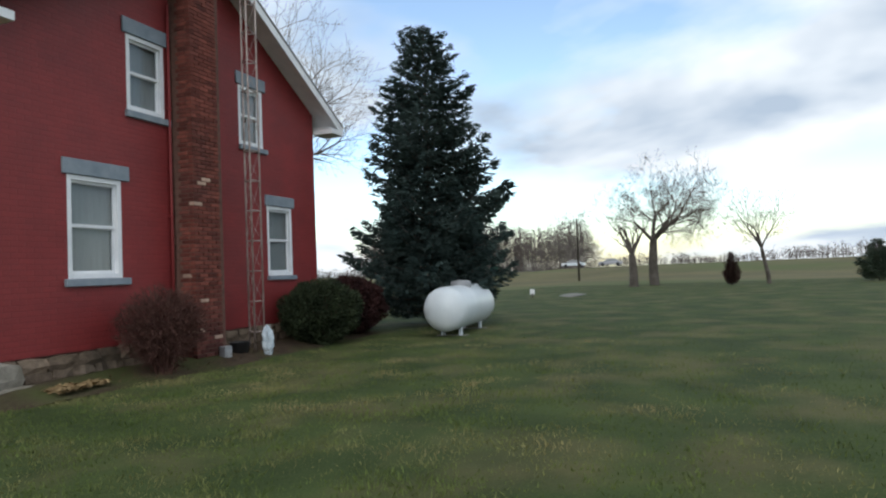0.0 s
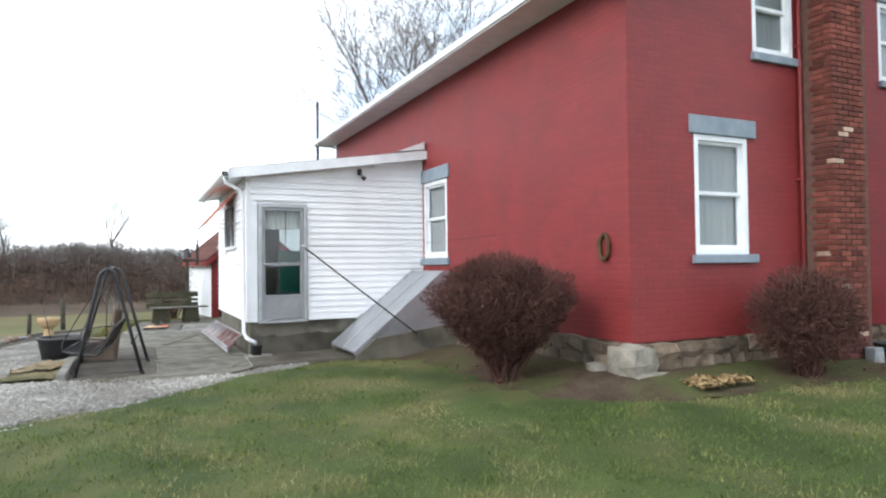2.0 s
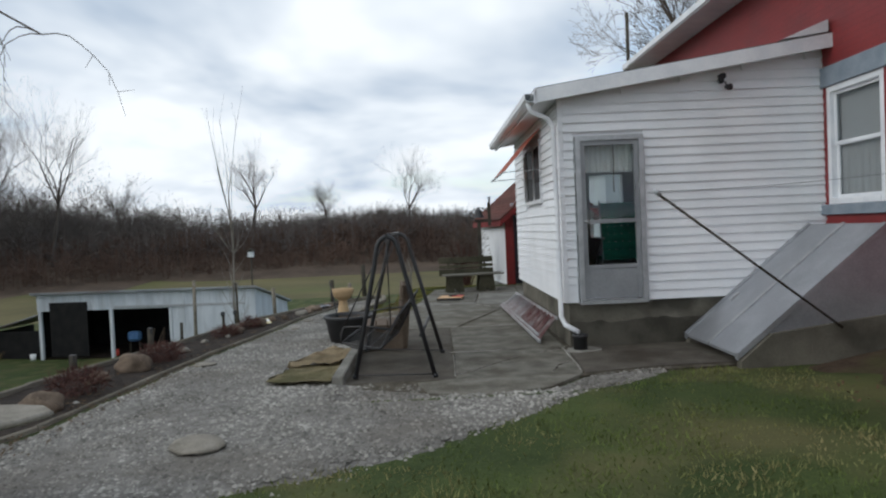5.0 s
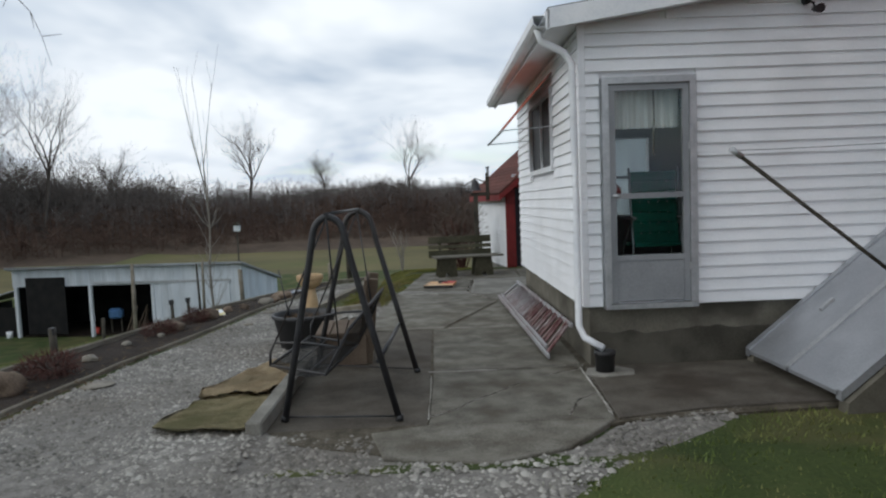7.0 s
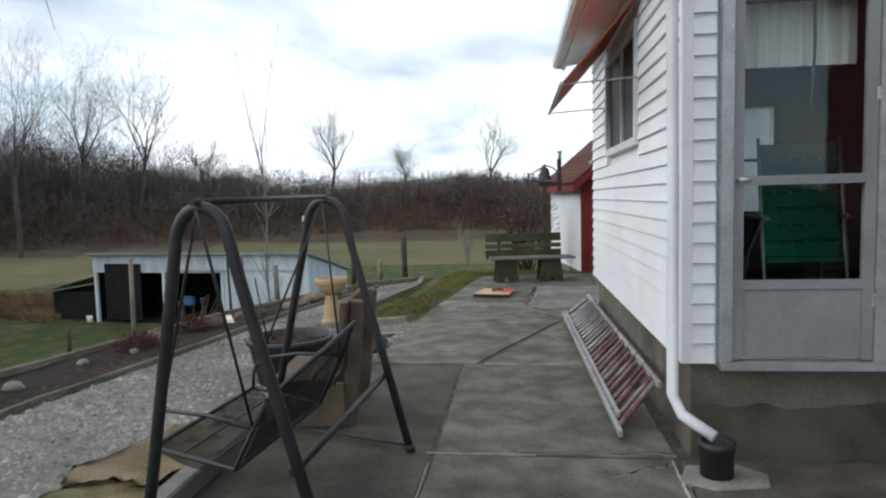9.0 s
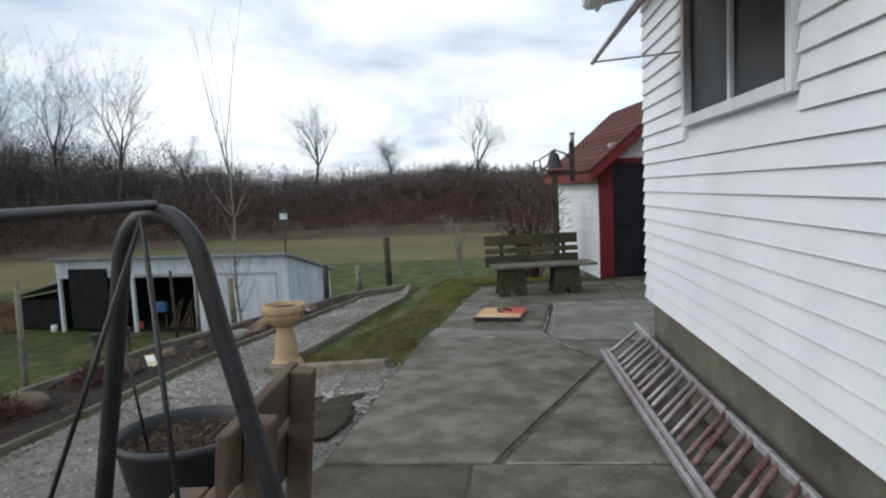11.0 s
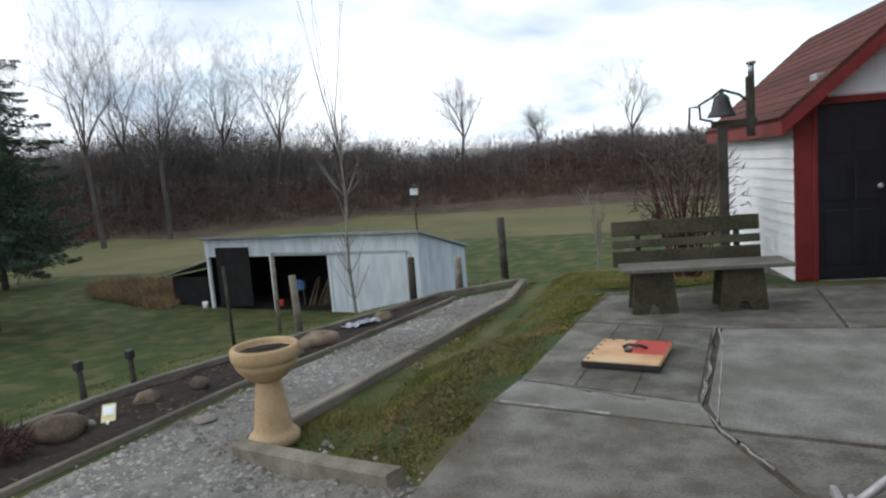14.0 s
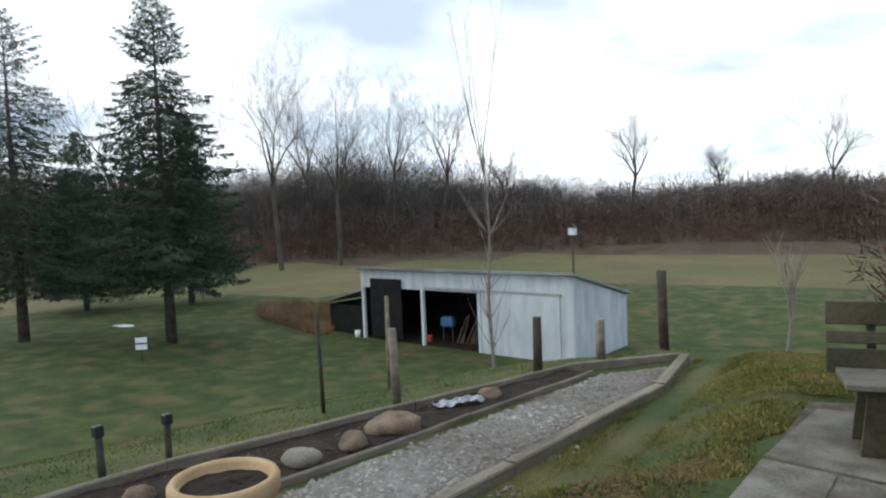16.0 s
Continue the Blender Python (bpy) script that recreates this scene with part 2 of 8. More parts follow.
M_LADDERRED = mat("maroon_splashed_rung", rgb(0.13, 0.045, 0.045), rgb(0.30, 0.20, 0.19), 9.0, 0.75, bump=0.3, stain=rgb(0.42, 0.40, 0.39), stain_scale=5.0, stain_amount=0.7)
M_DOORGREY = mat("grey_storm_door", rgb(0.21, 0.22, 0.23), rgb(0.29, 0.30, 0.31), 3.0, 0.5, bump=0.06)
M_BARN = mat("white_barn_boards", rgb(0.50, 0.54, 0.58), rgb(0.66, 0.69, 0.72), 0.7, 0.8, bump=0.2, stain=rgb(0.40, 0.42, 0.44), stretch=(2, 2, 0.5), per_piece=0.06)
M_BARNROOF = mat("rusty_tin_roof", rgb(0.20, 0.21, 0.22), rgb(0.40, 0.42, 0.44), 0.8, 0.55, metal=0.3, bump=0.2, stain=rgb(0.13, 0.08, 0.05), stain_scale=0.4)
# black lean-to and hanging door; inside the barn it paints the bays' shade
M_DARK = mat("black_boards_and_bay_shade", rgb(0.010, 0.010, 0.011), rgb(0.022, 0.021, 0.02), 2.0, 0.9, bump=0.3)
M_SHEDROOF = mat("red_brown_shingle", rgb(0.075, 0.028, 0.022), rgb(0.125, 0.050, 0.040), 5.0, 0.9, bump=0.6, per_piece=0.2)
M_SHEDRED = mat("barn_red_trim", rgb(0.16, 0.012, 0.012), rgb(0.23, 0.022, 0.02), 4.0, 0.6, bump=0.15)
M_DOORDARK = mat("dark_panel_door", rgb(0.008, 0.009, 0.014), rgb(0.016, 0.017, 0.024), 4.0, 0.45, bump=0.1)
M_BATH = mat("tan_cast_stone", rgb(0.40, 0.275, 0.15), rgb(0.54, 0.39, 0.23), 5.0, 0.75, bump=0.25, stain=rgb(0.36, 0.23, 0.12), stain_amount=0.5)
M_TANK = mat("white_enamel_tank", rgb(0.55, 0.61, 0.65), rgb(0.68, 0.73, 0.76), 2.0, 0.35, bump=0.04, stain=rgb(0.55, 0.58, 0.58), stain_amount=0.3)
M_FARBARK = mat("dark_far_bark", rgb(0.060, 0.050, 0.044), rgb(0.110, 0.096, 0.086), 0.5, 0.95, bump=0)
M_BARK = mat("grey_bark", rgb(0.06, 0.05, 0.042), rgb(0.13, 0.115, 0.10), 3.0, 0.95, bump=0.7)
M_PALEBARK = mat("pale_twig_bark", rgb(0.16, 0.14, 0.12), rgb(0.28, 0.26, 0.23), 3.0, 0.9, bump=0.3)
M_TWIG = mat("bare_twig", rgb(0.075, 0.058, 0.046), rgb(0.135, 0.11, 0.09), 1.0, 0.95, bump=0)
M_FARWOOD = mat("far_bare_wood", rgb(0.098, 0.083, 0.075), rgb(0.165, 0.145, 0.133), 0.05, 1.0, bump=0, fine_scale=0.4)
M_BRUSH = mat("far_red_brush", rgb(0.082, 0.053, 0.042), rgb(0.140, 0.090, 0.068), 0.05, 1.0, bump=0, fine_scale=0.5)
M_NEEDLE = mat("blue_spruce_needles", rgb(0.026, 0.046, 0.043), rgb(0.070, 0.102, 0.094), 0.9, 0.8, bump=0, fine_scale=6, per_piece=0.3, island=True)
M_NEEDLE2 = mat("norway_spruce_needles", rgb(0.034, 0.055, 0.038), rgb(0.080, 0.108, 0.070), 0.6, 0.8, bump=0, fine_scale=4, per_piece=0.3, island=True)
M_HEDGE = mat("dark_yew_leaf", rgb(0.014, 0.022, 0.011), rgb(0.036, 0.048, 0.022), 3.0, 0.75, bump=0, fine_scale=20, per_piece=0.3, island=True)
M_REDHEDGE = mat("dark_red_barberry", rgb(0.022, 0.009, 0.009), rgb(0.050, 0.020, 0.018), 3.0, 0.8, bump=0, fine_scale=20, per_piece=0.3, island=True)
M_REDTWIG = mat("red_brown_shrub_twig", rgb(0.058, 0.027, 0.022), rgb(0.115, 0.056, 0.046), 3.0, 0.9, bump=0, per_piece=0.3, island=True)
M_DARKLEAF = mat("dark_dead_leaf", rgb(0.06, 0.036, 0.02), rgb(0.13, 0.085, 0.045), 5.0, 0.8, bump=0, per_piece=0.3, island=True)
M_LEAF = mat("dead_leaf", rgb(0.20, 0.13, 0.06), rgb(0.42, 0.31, 0.16), 5.0, 0.8, bump=0, per_piece=0.3, island=True)
M_CURTAIN = mat("pale_curtain", rgb(0.62, 0.61, 0.57), rgb(0.84, 0.82, 0.78), 3.0, 0.9, bump=0.2, stretch=(14, 14, 0.5), depth=0.02)
M_LITTERSOIL = mat("brown_leaf_floor", rgb(0.06, 0.042, 0.03), rgb(0.11, 0.08, 0.058), 0.3, 0.95, bump=0.5, fine_scale=2)
# indoor shade is put into this near-black colour of the room surfaces
M_ROOM = mat("room_shade_colour", rgb(0.035, 0.032, 0.030), rgb(0.060, 0.054, 0.050), 2.0, 0.9, bump=0)
M_GREENCHAIR = mat("green_webbing", rgb(0.012, 0.16, 0.11), rgb(0.025, 0.22, 0.155), 10, 0.7, bump=0.2)
M_RUST = mat("rusty_drum", rgb(0.036, 0.018, 0.018), rgb(0.068, 0.034, 0.030), 5, 0.6, bump=0.3, stain=rgb(0.28, 0.10, 0.03), stain_scale=3.5, stain_amount=0.45)
M_ORANGE = mat("faded_orange_paint", rgb(0.50, 0.24, 0.09), rgb(0.66, 0.42, 0.22), 4, 0.6, bump=0.1, stain=rgb(0.60, 0.45, 0.25), stain_scale=5)
M_SIGNRED = mat("faded_red_paint", rgb(0.42, 0.035, 0.025), rgb(0.55, 0.07, 0.04), 5, 0.6, bump=0.1)
M_AWNING = mat("faded_orange_awning", rgb(0.30, 0.075, 0.045), rgb(0.42, 0.12, 0.075), 3, 0.7, bump=0.1, stretch=(1, 8, 1))
M_ROAD = mat("pale_asphalt", rgb(0.16, 0.16, 0.165), rgb(0.22, 0.22, 0.225), 0.8, 0.9, bump=0.3)
M_TANSHEET = mat("tan_burlap", rgb(0.27, 0.20, 0.115), rgb(0.48, 0.385, 0.25), 4.0, 0.9, bump=0.7, stain=rgb(0.17, 0.14, 0.08), stain_scale=2.0, stain_amount=0.6, depth=0.02)
M_MAT = mat("muddy_burlap", rgb(0.18, 0.15, 0.075), rgb(0.42, 0.36, 0.22), 5.5, 0.9, bump=0.7, stain=rgb(0.12, 0.12, 0.05), stain_scale=2.2, stain_amount=0.7, depth=0.02)
M_DIRTYMAT = mat("dirty_brown_mat", rgb(0.075, 0.062, 0.045), rgb(0.15, 0.128, 0.098), 6, 0.95, bump=0.7, stain=rgb(0.07, 0.06, 0.045), stain_scale=1.6)
M_SNOW = mat("old_snow", rgb(0.55, 0.57, 0.60), rgb(0.72, 0.74, 0.76), 4, 0.7, bump=0.4)
M_GREENBOX = mat("green_plastic", rgb(0.02, 0.08, 0.06), rgb(0.03, 0.10, 0.08), 4, 0.5, bump=0.05)


def glass_mat(name, tint, gloss=0.03):
    m = bpy.data.materials.new(name)
    m.use_nodes = True
    n, l = m.node_tree.nodes, m.node_tree.links
    n.clear()
    tr, gl = n.new("ShaderNodeBsdfTransparent"), n.new("ShaderNodeBsdfGlossy")
    tr.inputs[0].default_value, gl.inputs["Roughness"].default_value = tint, gloss
    fr, mx, out = n.new("ShaderNodeLayerWeight"), n.new("ShaderNodeMixShader"), n.new("ShaderNodeOutputMaterial")
    pw, gain = n.new("ShaderNodeMath"), n.new("ShaderNodeMath")
    pw.operation, gain.operation = "POWER", "MULTIPLY_ADD"
    pw.inputs[1].default_value, gain.inputs[1].default_value, gain.inputs[2].default_value = 4.0, 0.75, 0.035
    fr.inputs[0].default_value = 0.5
    l.new(fr.outputs["Facing"], pw.inputs[0]), l.new(pw.outputs[0], gain.inputs[0])
    l.new(gain.outputs[0], mx.inputs[0]), l.new(tr.outputs[0], mx.inputs[1]), l.new(gl.outputs[0], mx.inputs[2])
    l.new(mx.outputs[0], out.inputs[0])
    return m


M_GLASS = glass_mat("window_glass", rgb(0.90, 0.92, 0.92))
# tinted darker than M_GLASS, which dims the curtains seen through it
M_OLDGLASS = glass_mat("grey_tinted_window_glass", rgb(0.72, 0.75, 0.77), 0.05)


# ---- mesh helpers ----
def box(bm, x0, x1, y0, y1, z0, z1, m=None):
    vs = [bm.verts.new((x, y, z)) for x in (x0, x1) for y in (y0, y1) for z in (z0, z1)]
    for f in ((0, 1, 3, 2), (4, 6, 7, 5), (0, 4, 5, 1), (2, 3, 7, 6), (0, 2, 6, 4), (1, 5, 7, 3)):
        bm.faces.new([vs[i] for i in f])
    if m is not None:
        for v in vs:
            v.co = m @ v.co
    return vs


def rod(bm, p, q, r, r2=None, n=8, caps=True):
    p, q = Vector(p), Vector(q)
    r2 = r if r2 is None else r2
    d = (q - p).normalized()
    a = d.orthogonal().normalized()
    b = d.cross(a)
    rings = []
    for c, s in ((p, r), (q, r2)):
        rings.append([bm.verts.new(c + (a * math.cos(2 * math.pi * i / n) + b * math.sin(2 * math.pi * i / n)) * s) for i in range(n)])
    for i in range(n):
        f = bm.faces.new((rings[0][i], rings[0][(i + 1) % n], rings[1][(i + 1) % n], rings[1][i]))
        f.smooth = n > 5
    if caps:
        bm.faces.new(rings[0][::-1]), bm.faces.new(rings[1])


def tube(bm, pts, r, n=8):
    """A bent tube through pts."""
    pts = [Vector(p) for p in pts]
    rings = []
    a = None
    for i, p in enumerate(pts):
        d = (pts[min(i + 1, len(pts) - 1)] - pts[max(i - 1, 0)]).normalized()
        a = d.orthogonal().normalized() if a is None else (a - d * a.dot(d)).normalized()
        b = d.cross(a)
        rings.append([bm.verts.new(p + (a * math.cos(2 * math.pi * k / n) + b * math.sin(2 * math.pi * k / n)) * r) for k in range(n)])
    for s, t in zip(rings, rings[1:]):
        for k in range(n):
            bm.faces.new((s[k], s[(k + 1) % n], t[(k + 1) % n], t[k])).smooth = True
    bm.faces.new(rings[0][::-1]), bm.faces.new(rings[-1])


def lathe(bm, profile, n=32, centre=(0, 0)):
    rings = [[bm.verts.new((centre[0] + r * math.cos(2 * math.pi * i / n), centre[1] + r * math.sin(2 * math.pi * i / n), z)) for i in range(n)] for r, z in profile]
    for s, t in zip(rings, rings[1:]):
        for k in range(n):
            bm.faces.new((s[k], s[(k + 1) % n], t[(k + 1) % n], t[k])).smooth = True
    return rings


def prism(bm, pts, z0, z1):
    lo = [bm.verts.new((x, y, z0)) for x, y in pts]
    hi = [bm.verts.new((x, y, z1)) for x, y in pts]
    bm.faces.new(lo[::-1]), bm.faces.new(hi)
    for i in range(len(pts)):
        j = (i + 1) % len(pts)
        bm.faces.new((lo[i], lo[j], hi[j], hi[i]))


def bevel(bm, w, seg=1):
    bmesh.ops.bevel(bm, geom=bm.edges[:], offset=w, segments=seg, affect="EDGES", profile=0.6)


def mesh_of(name, bm, material):
    bmesh.ops.recalc_face_normals(bm, faces=bm.faces[:])
    me = bpy.data.meshes.new(name)
    bm.to_mesh(me)
    bm.free()
    me.materials.append(material)
    return me


def part(name, bm, material, parent, label=""):
    ob = new(name, mesh_of(name, bm, material))
    ob.parent = parent
    return tagged(ob, label)


def structure(name, bm, material, label="", category=""):
    return tagged(new(name, mesh_of(name, bm, material)), label, category, kind="structure")


def thing(name, m, label, category, group=""):
    ob = new(name)
    ob.matrix_world = m
    ob.empty_display_size = 0.2
    return tagged(ob, label, category, group)


def boxpart(name, dims, material, parent, label="", bev=0.006, m=None):
    bm = bmesh.new()
    box(bm, *dims, m)
    if bev:
        bevel(bm, bev)
    return part(name, bm, material, parent, label)


def raw_mesh(name, verts, faces, material, smooth=False):
    me = bpy.data.meshes.new(name)
    me.from_pydata(verts, [], faces)
    me.materials.append(material)
    if smooth:
        me.shade_smooth()
    return me


def tri_soup(name, tri, material):
    """tri: array (n, 3, 3), one loose triangle each."""
    n = len(tri)
    me = bpy.data.meshes.new(name)
    me.vertices.add(n * 3)
    me.vertices.foreach_set("co", np.asarray(tri, dtype=np.float32).ravel())
    me.loops.add(n * 3)
    me.loops.foreach_set("vertex_index", np.arange(n * 3, dtype=np.int32))
    me.polygons.add(n)
    me.polygons.foreach_set("loop_start", np.arange(0, n * 3, 3, dtype=np.int32))
    me.materials.append(material)
    me.update()
    me.validate()
    return me


def sst(a):
    a = min(1.0, max(0.0, a))
    return a * a * (3 - 2 * a)


def rot_z(x, y, z, deg):
    return pose(x, y, z, 0, 0, deg)


# ---- ground ----
def bed_outer(y):
    return float(np.interp(y, [-10, 2, 7, 12, 16.5, 18], [-10.2, -9.9, -9.35, -8.85, -7.6, -7.2]))


def bed_inner(y):
    return float(np.interp(y, [1.6, 3.3, 5, 7, 10, 12, 16.5], [-9.1, -8.45, -8.36, -8.3, -8.05, -7.95, -7.3]))


def yard_z(x, y):
    """The plateau: lawn up to the house, gravel that falls gently northwards."""
    lawn = 0.015 + 0.11 * sst((x + 5) / 6) * sst((5.5 - y) / 4)
    fall = -0.033 * max(0.0, min(y, 19) - 4)
    w = sst((-5.55 - x) / 1.0) if y < 13 else max(sst((-5.1 - x) / 1.2), sst((y - 14.5) / 5) * 0.9)
    return (lawn - (0.05 if 3.7 < y < 15 and x > -6 else 0)) * (1 - w) + (fall - 0.0) * w


def ground_z(x, y):
    d = math.hypot(max(0.0, bed_outer(min(y, 18)) - 0.05 - x), max(0.0, y - 18.5) * (1.0 if x < 3 else sst((20 - x) / 17)))
    z = yard_z(x, y) * (1 - sst(d / 12)) - 0.32 * sst(d / 0.7) - 4.4 * sst(d / 17)
    z -= 0.75 * sst((22 - math.hypot(x + 20, y - 36)) / 10)
    r = math.hypot(x + 5, y - 5)
    if y > 0 and x < 40:
        z += 4.5 * sst((r - 97) / 22) * sst((40 - x) / 30)
    if x > 45:
        z += 1.3 * sst((x - 60) / 45)
    return z


def lay(bm, pts, step, zf):
    """A sheet over a plan outline, cut into squares and laid on the heights zf."""
    f = bm.faces.new([bm.verts.new((x, y, 0)) for x, y in pts])
    xs, ys = [p[0] for p in pts], [p[1] for p in pts]
    for axis, lo, hi in ((0, min(xs), max(xs)), (1, min(ys), max(ys))):
        c = lo + step
        while c < hi:
            co, no = Vector((c if axis == 0 else 0, c if axis == 1 else 0, 0)), Vector((1 - axis, axis, 0))
            bmesh.ops.bisect_plane(bm, geom=bm.verts[:] + bm.edges[:] + bm.faces[:], plane_co=co, plane_no=no)
            c += step
    for v in bm.verts:
        v.co.z = zf(v.co.x, v.co.y)
    for f in bm.faces:
        f.smooth = True


def spaced(lo, hi, near_lo, near_hi, fine):
    out = list(np.arange(near_lo, near_hi + 0.01, fine))
    a, s = near_hi, fine
    while a < hi:
        s *= 1.16
        a += s
        out.append(min(a, hi))
    a, s = near_lo, fine
    while a > lo:
        s *= 1.16
        a -= s
        out.insert(0, max(a, lo))
    return out


gx, gy = spaced(-900, 900, -14, 10, 0.4), spaced(-900, 900, -10, 24, 0.4)
gv = [(x, y, ground_z(x, y) + 0.012 * noise.noise((x * 1.3, y * 1.3, 0))) for y in gy for x in gx]
gf = [(j * len(gx) + i, j * len(gx) + i + 1, (j + 1) * len(gx) + i + 1, (j + 1) * len(gx) + i) for j in range(len(gy) - 1) for i in range(len(gx) - 1)]
gm = raw_mesh("ground", gv, gf, M_GRASS, True)
gm.materials.append(M_FIELD)
gm.materials.append(M_LITTERSOIL)
for p in gm.polygons:
    c = p.center
    wob = 9 * noise.noise((c.x * 0.05, c.y * 0.05, 3))
    far_east = c.x > 41 + wob
    far_west = c.y > 0 and math.hypot(c.x + 5, c.y - 5) > 62 + wob and c.x < 40
    r_ = math.hypot(c.x + 5, c.y - 5)
    p.material_index = 2 if c.y > 0 and c.x < 40 and 97 + 0.3 * wob < r_ < 190 else 1 if far_east or far_west or c.y < -60 else 0
ground = tagged(new("ground", gm), "green winter lawn and dry fields", "ground", kind="structure")

GRAVEL = [(-9.3, 1.2), (-8.4, 1.25), (-7.57, 1.15), (-6.67, 1.55), (-5.9, 1.75), (-5.19, 2.1), (-4.5, 2.65), (-3.94, 3.2), (-3.2, 3.95), (-2.5, 4.45), (-2.4, 4.66),
          (-2.79, 4.60), (-3.5, 4.45), (-3.92, 3.96), (-4.44, 3.75), (-5.13, 3.90), (-5.26, 4.36), (-6.0, 4.44), (-6.03, 6.3), (-5.72, 8.05), (-5.66, 8.4), (-5.5, 10.25), (-6.95, 10.85), (-6.45, 16.1), (-6.52, 17.6), (-7.3, 16.5), (-7.95, 12.0), (-8.05, 10.0), (-8.3, 7.0), (-8.36, 5.0), (-8.45, 3.3), (-9.1, 1.7)]
GRAVEL_BED = GRAVEL[:11] + [(-2.5, 4.8), (-2.79, 4.76), (-3.42, 4.62), (-3.84, 4.14), (-4.42, 3.95), (-5.0, 4.07), (-5.1, 4.55), (-5.86, 4.6), (-5.86, 6.3), (-5.56, 8.05), (-5.5, 8.4), (-5.34, 10.3)] + GRAVEL[22:]
bm = bmesh.new()


def edge_gap(x, y, pts):
    """The distance to the nearest side of an outline."""
    best = 9.0
    for (x0, y0), (x1, y1) in zip(pts, pts[1:] + pts[:1]):
        dx, dy = x1 - x0, y1 - y0
        f = min(1, max(0, ((x - x0) * dx + (y - y0) * dy) / (dx * dx + dy * dy)))
        best = min(best, math.hypot(x - x0 - f * dx, y - y0 - f * dy))
    return best


lay(bm, GRAVEL_BED, 0.2, lambda x, y: yard_z(x, y) - 0.02 + 0.042 * sst(edge_gap(x, y, GRAVEL_BED) / 0.2) + 0.01 * noise.noise((x * 2, y * 2, 5)))
structure("gravel_path", bm, M_GRAVEL, "grey crushed gravel path beside the concrete patio", "gravel")

bm = bmesh.new()
SOIL_Y = [1.7, 3.3, 5, 7, 10, 12, 14, 16.4]
lay(bm, [(bed_inner(y), y) for y in SOIL_Y] + [(bed_outer(y), y) for y in SOIL_Y[::-1]], 0.25,
    lambda x, y: yard_z(x, y) + 0.035 + 0.05 * noise.noise((x * 3, y * 3, 1)))
structure("flower_bed", bm, M_SOIL, "bare dark soil flower bed along the gravel", "flower bed")

# ---- concrete patio ----
bm = bmesh.new()
prism(bm, [(-6.02, 4.35), (-5.0, 3.95), (-3.4, 4.45), (-1.5, 4.6), (-1.5, 5.9), (-1.2, 10.2), (-0.5, 16.0), (-5.0, 14.8), (-5.5, 10.0)], -0.16, -0.010)
patio = structure("patio_base", bm, M_JOINT, "dirt and moss between the patio slabs", "patio")


def slab(pts, material, z=0.0, label=""):
    c = Vector((sum(p[0] for p in pts) / len(pts), sum(p[1] for p in pts) / len(pts)))
    bm = bmesh.new()
    prism(bm, [tuple(Vector(p) + (c - Vector(p)).normalized() * 0.005) for p in pts], -0.1, z)
    top = [e for e in bm.edges if all(abs(v.co.z - z) < 1e-6 for v in e.verts)]
    bmesh.ops.bevel(bm, geom=top, offset=0.008, segments=1, affect="EDGES")
    return part("slab", bm, material, patio, label)


slab([(-5.24, 4.38), (-5.12, 3.92), (-4.44, 3.77), (-3.92, 3.98), (-3.5, 4.47), (-4.84, 4.5)], M_CONCRETE, 0.004)
slab([(-4.84, 4.5), (-3.5, 4.48), (-3.4, 5.93), (-4.8, 5.95)], M_CONCRETE, 0.0)
slab([(-6.02, 4.5), (-4.84, 4.52), (-4.8, 8.05), (-5.7, 8.05), (-6.0, 6.3)], M_CONCRETEDARK, -0.006, "dark damp concrete slab")
slab([(-3.48, 4.48), (-2.79, 4.62), (-1.6, 4.66), (-1.6, 5.93), (-3.38, 5.93)], M_CONCRETEDARK, 0.004, "dark dirty concrete slab")
slab([(-4.8, 5.97), (-3.39, 5.96), (-3.37, 8.03), (-4.79, 8.05)], M_CONCRETE, 0.003)
slab([(-5.66, 8.08), (-4.68, 8.07), (-4.40, 8.74), (-3.77, 10.18), (-4.14, 11.06), (-5.46, 11.3)], M_CONCRETE, 0.0)
slab([(-4.63, 8.07), (-3.37, 8.06), (-3.37, 10.92), (-4.08, 11.04), (-3.72, 10.18), (-4.35, 8.72)], M_CONCRETE, -0.008)
slab([(-5.46, 11.33), (-4.13, 11.09), (-4.18, 11.42), (-5.37, 11.75)], M_CONCRETELIGHT, 0.0, "pale concrete strip")
for a, b in ((0.0, 0.34), (0.34, 0.67), (0.67, 1.0)):
    lo, hi = (Vector((-5.36, 11.78)), Vector((-4.2, 11.45))), (Vector((-5.16, 13.44)), Vector((-4.0, 13.2)))
    slab([tuple(lo[0].lerp(lo[1], a)), tuple(lo[0].lerp(lo[1], b)), tuple(hi[0].lerp(hi[1], b)), tuple(hi[0].lerp(hi[1], a))], M_CONCRETE, -0.006)
slab([(-4.1, 11.08), (-3.37, 10.95), (-1.4, 11.0), (-1.4, 13.25), (-3.93, 13.18), (-4.15, 11.42)], M_CONCRETELIGHT, 0.002)
slab([(-5.16, 13.48), (-3.95, 13.22), (-3.0, 13.25), (-2.9, 14.9), (-4.95, 14.6)], M_CONCRETE, 0.0)
slab([(-2.98, 13.26), (-1.4, 13.29), (-1.3, 15.1), (-2.88, 14.92)], M_CONCRETE, 0.0)

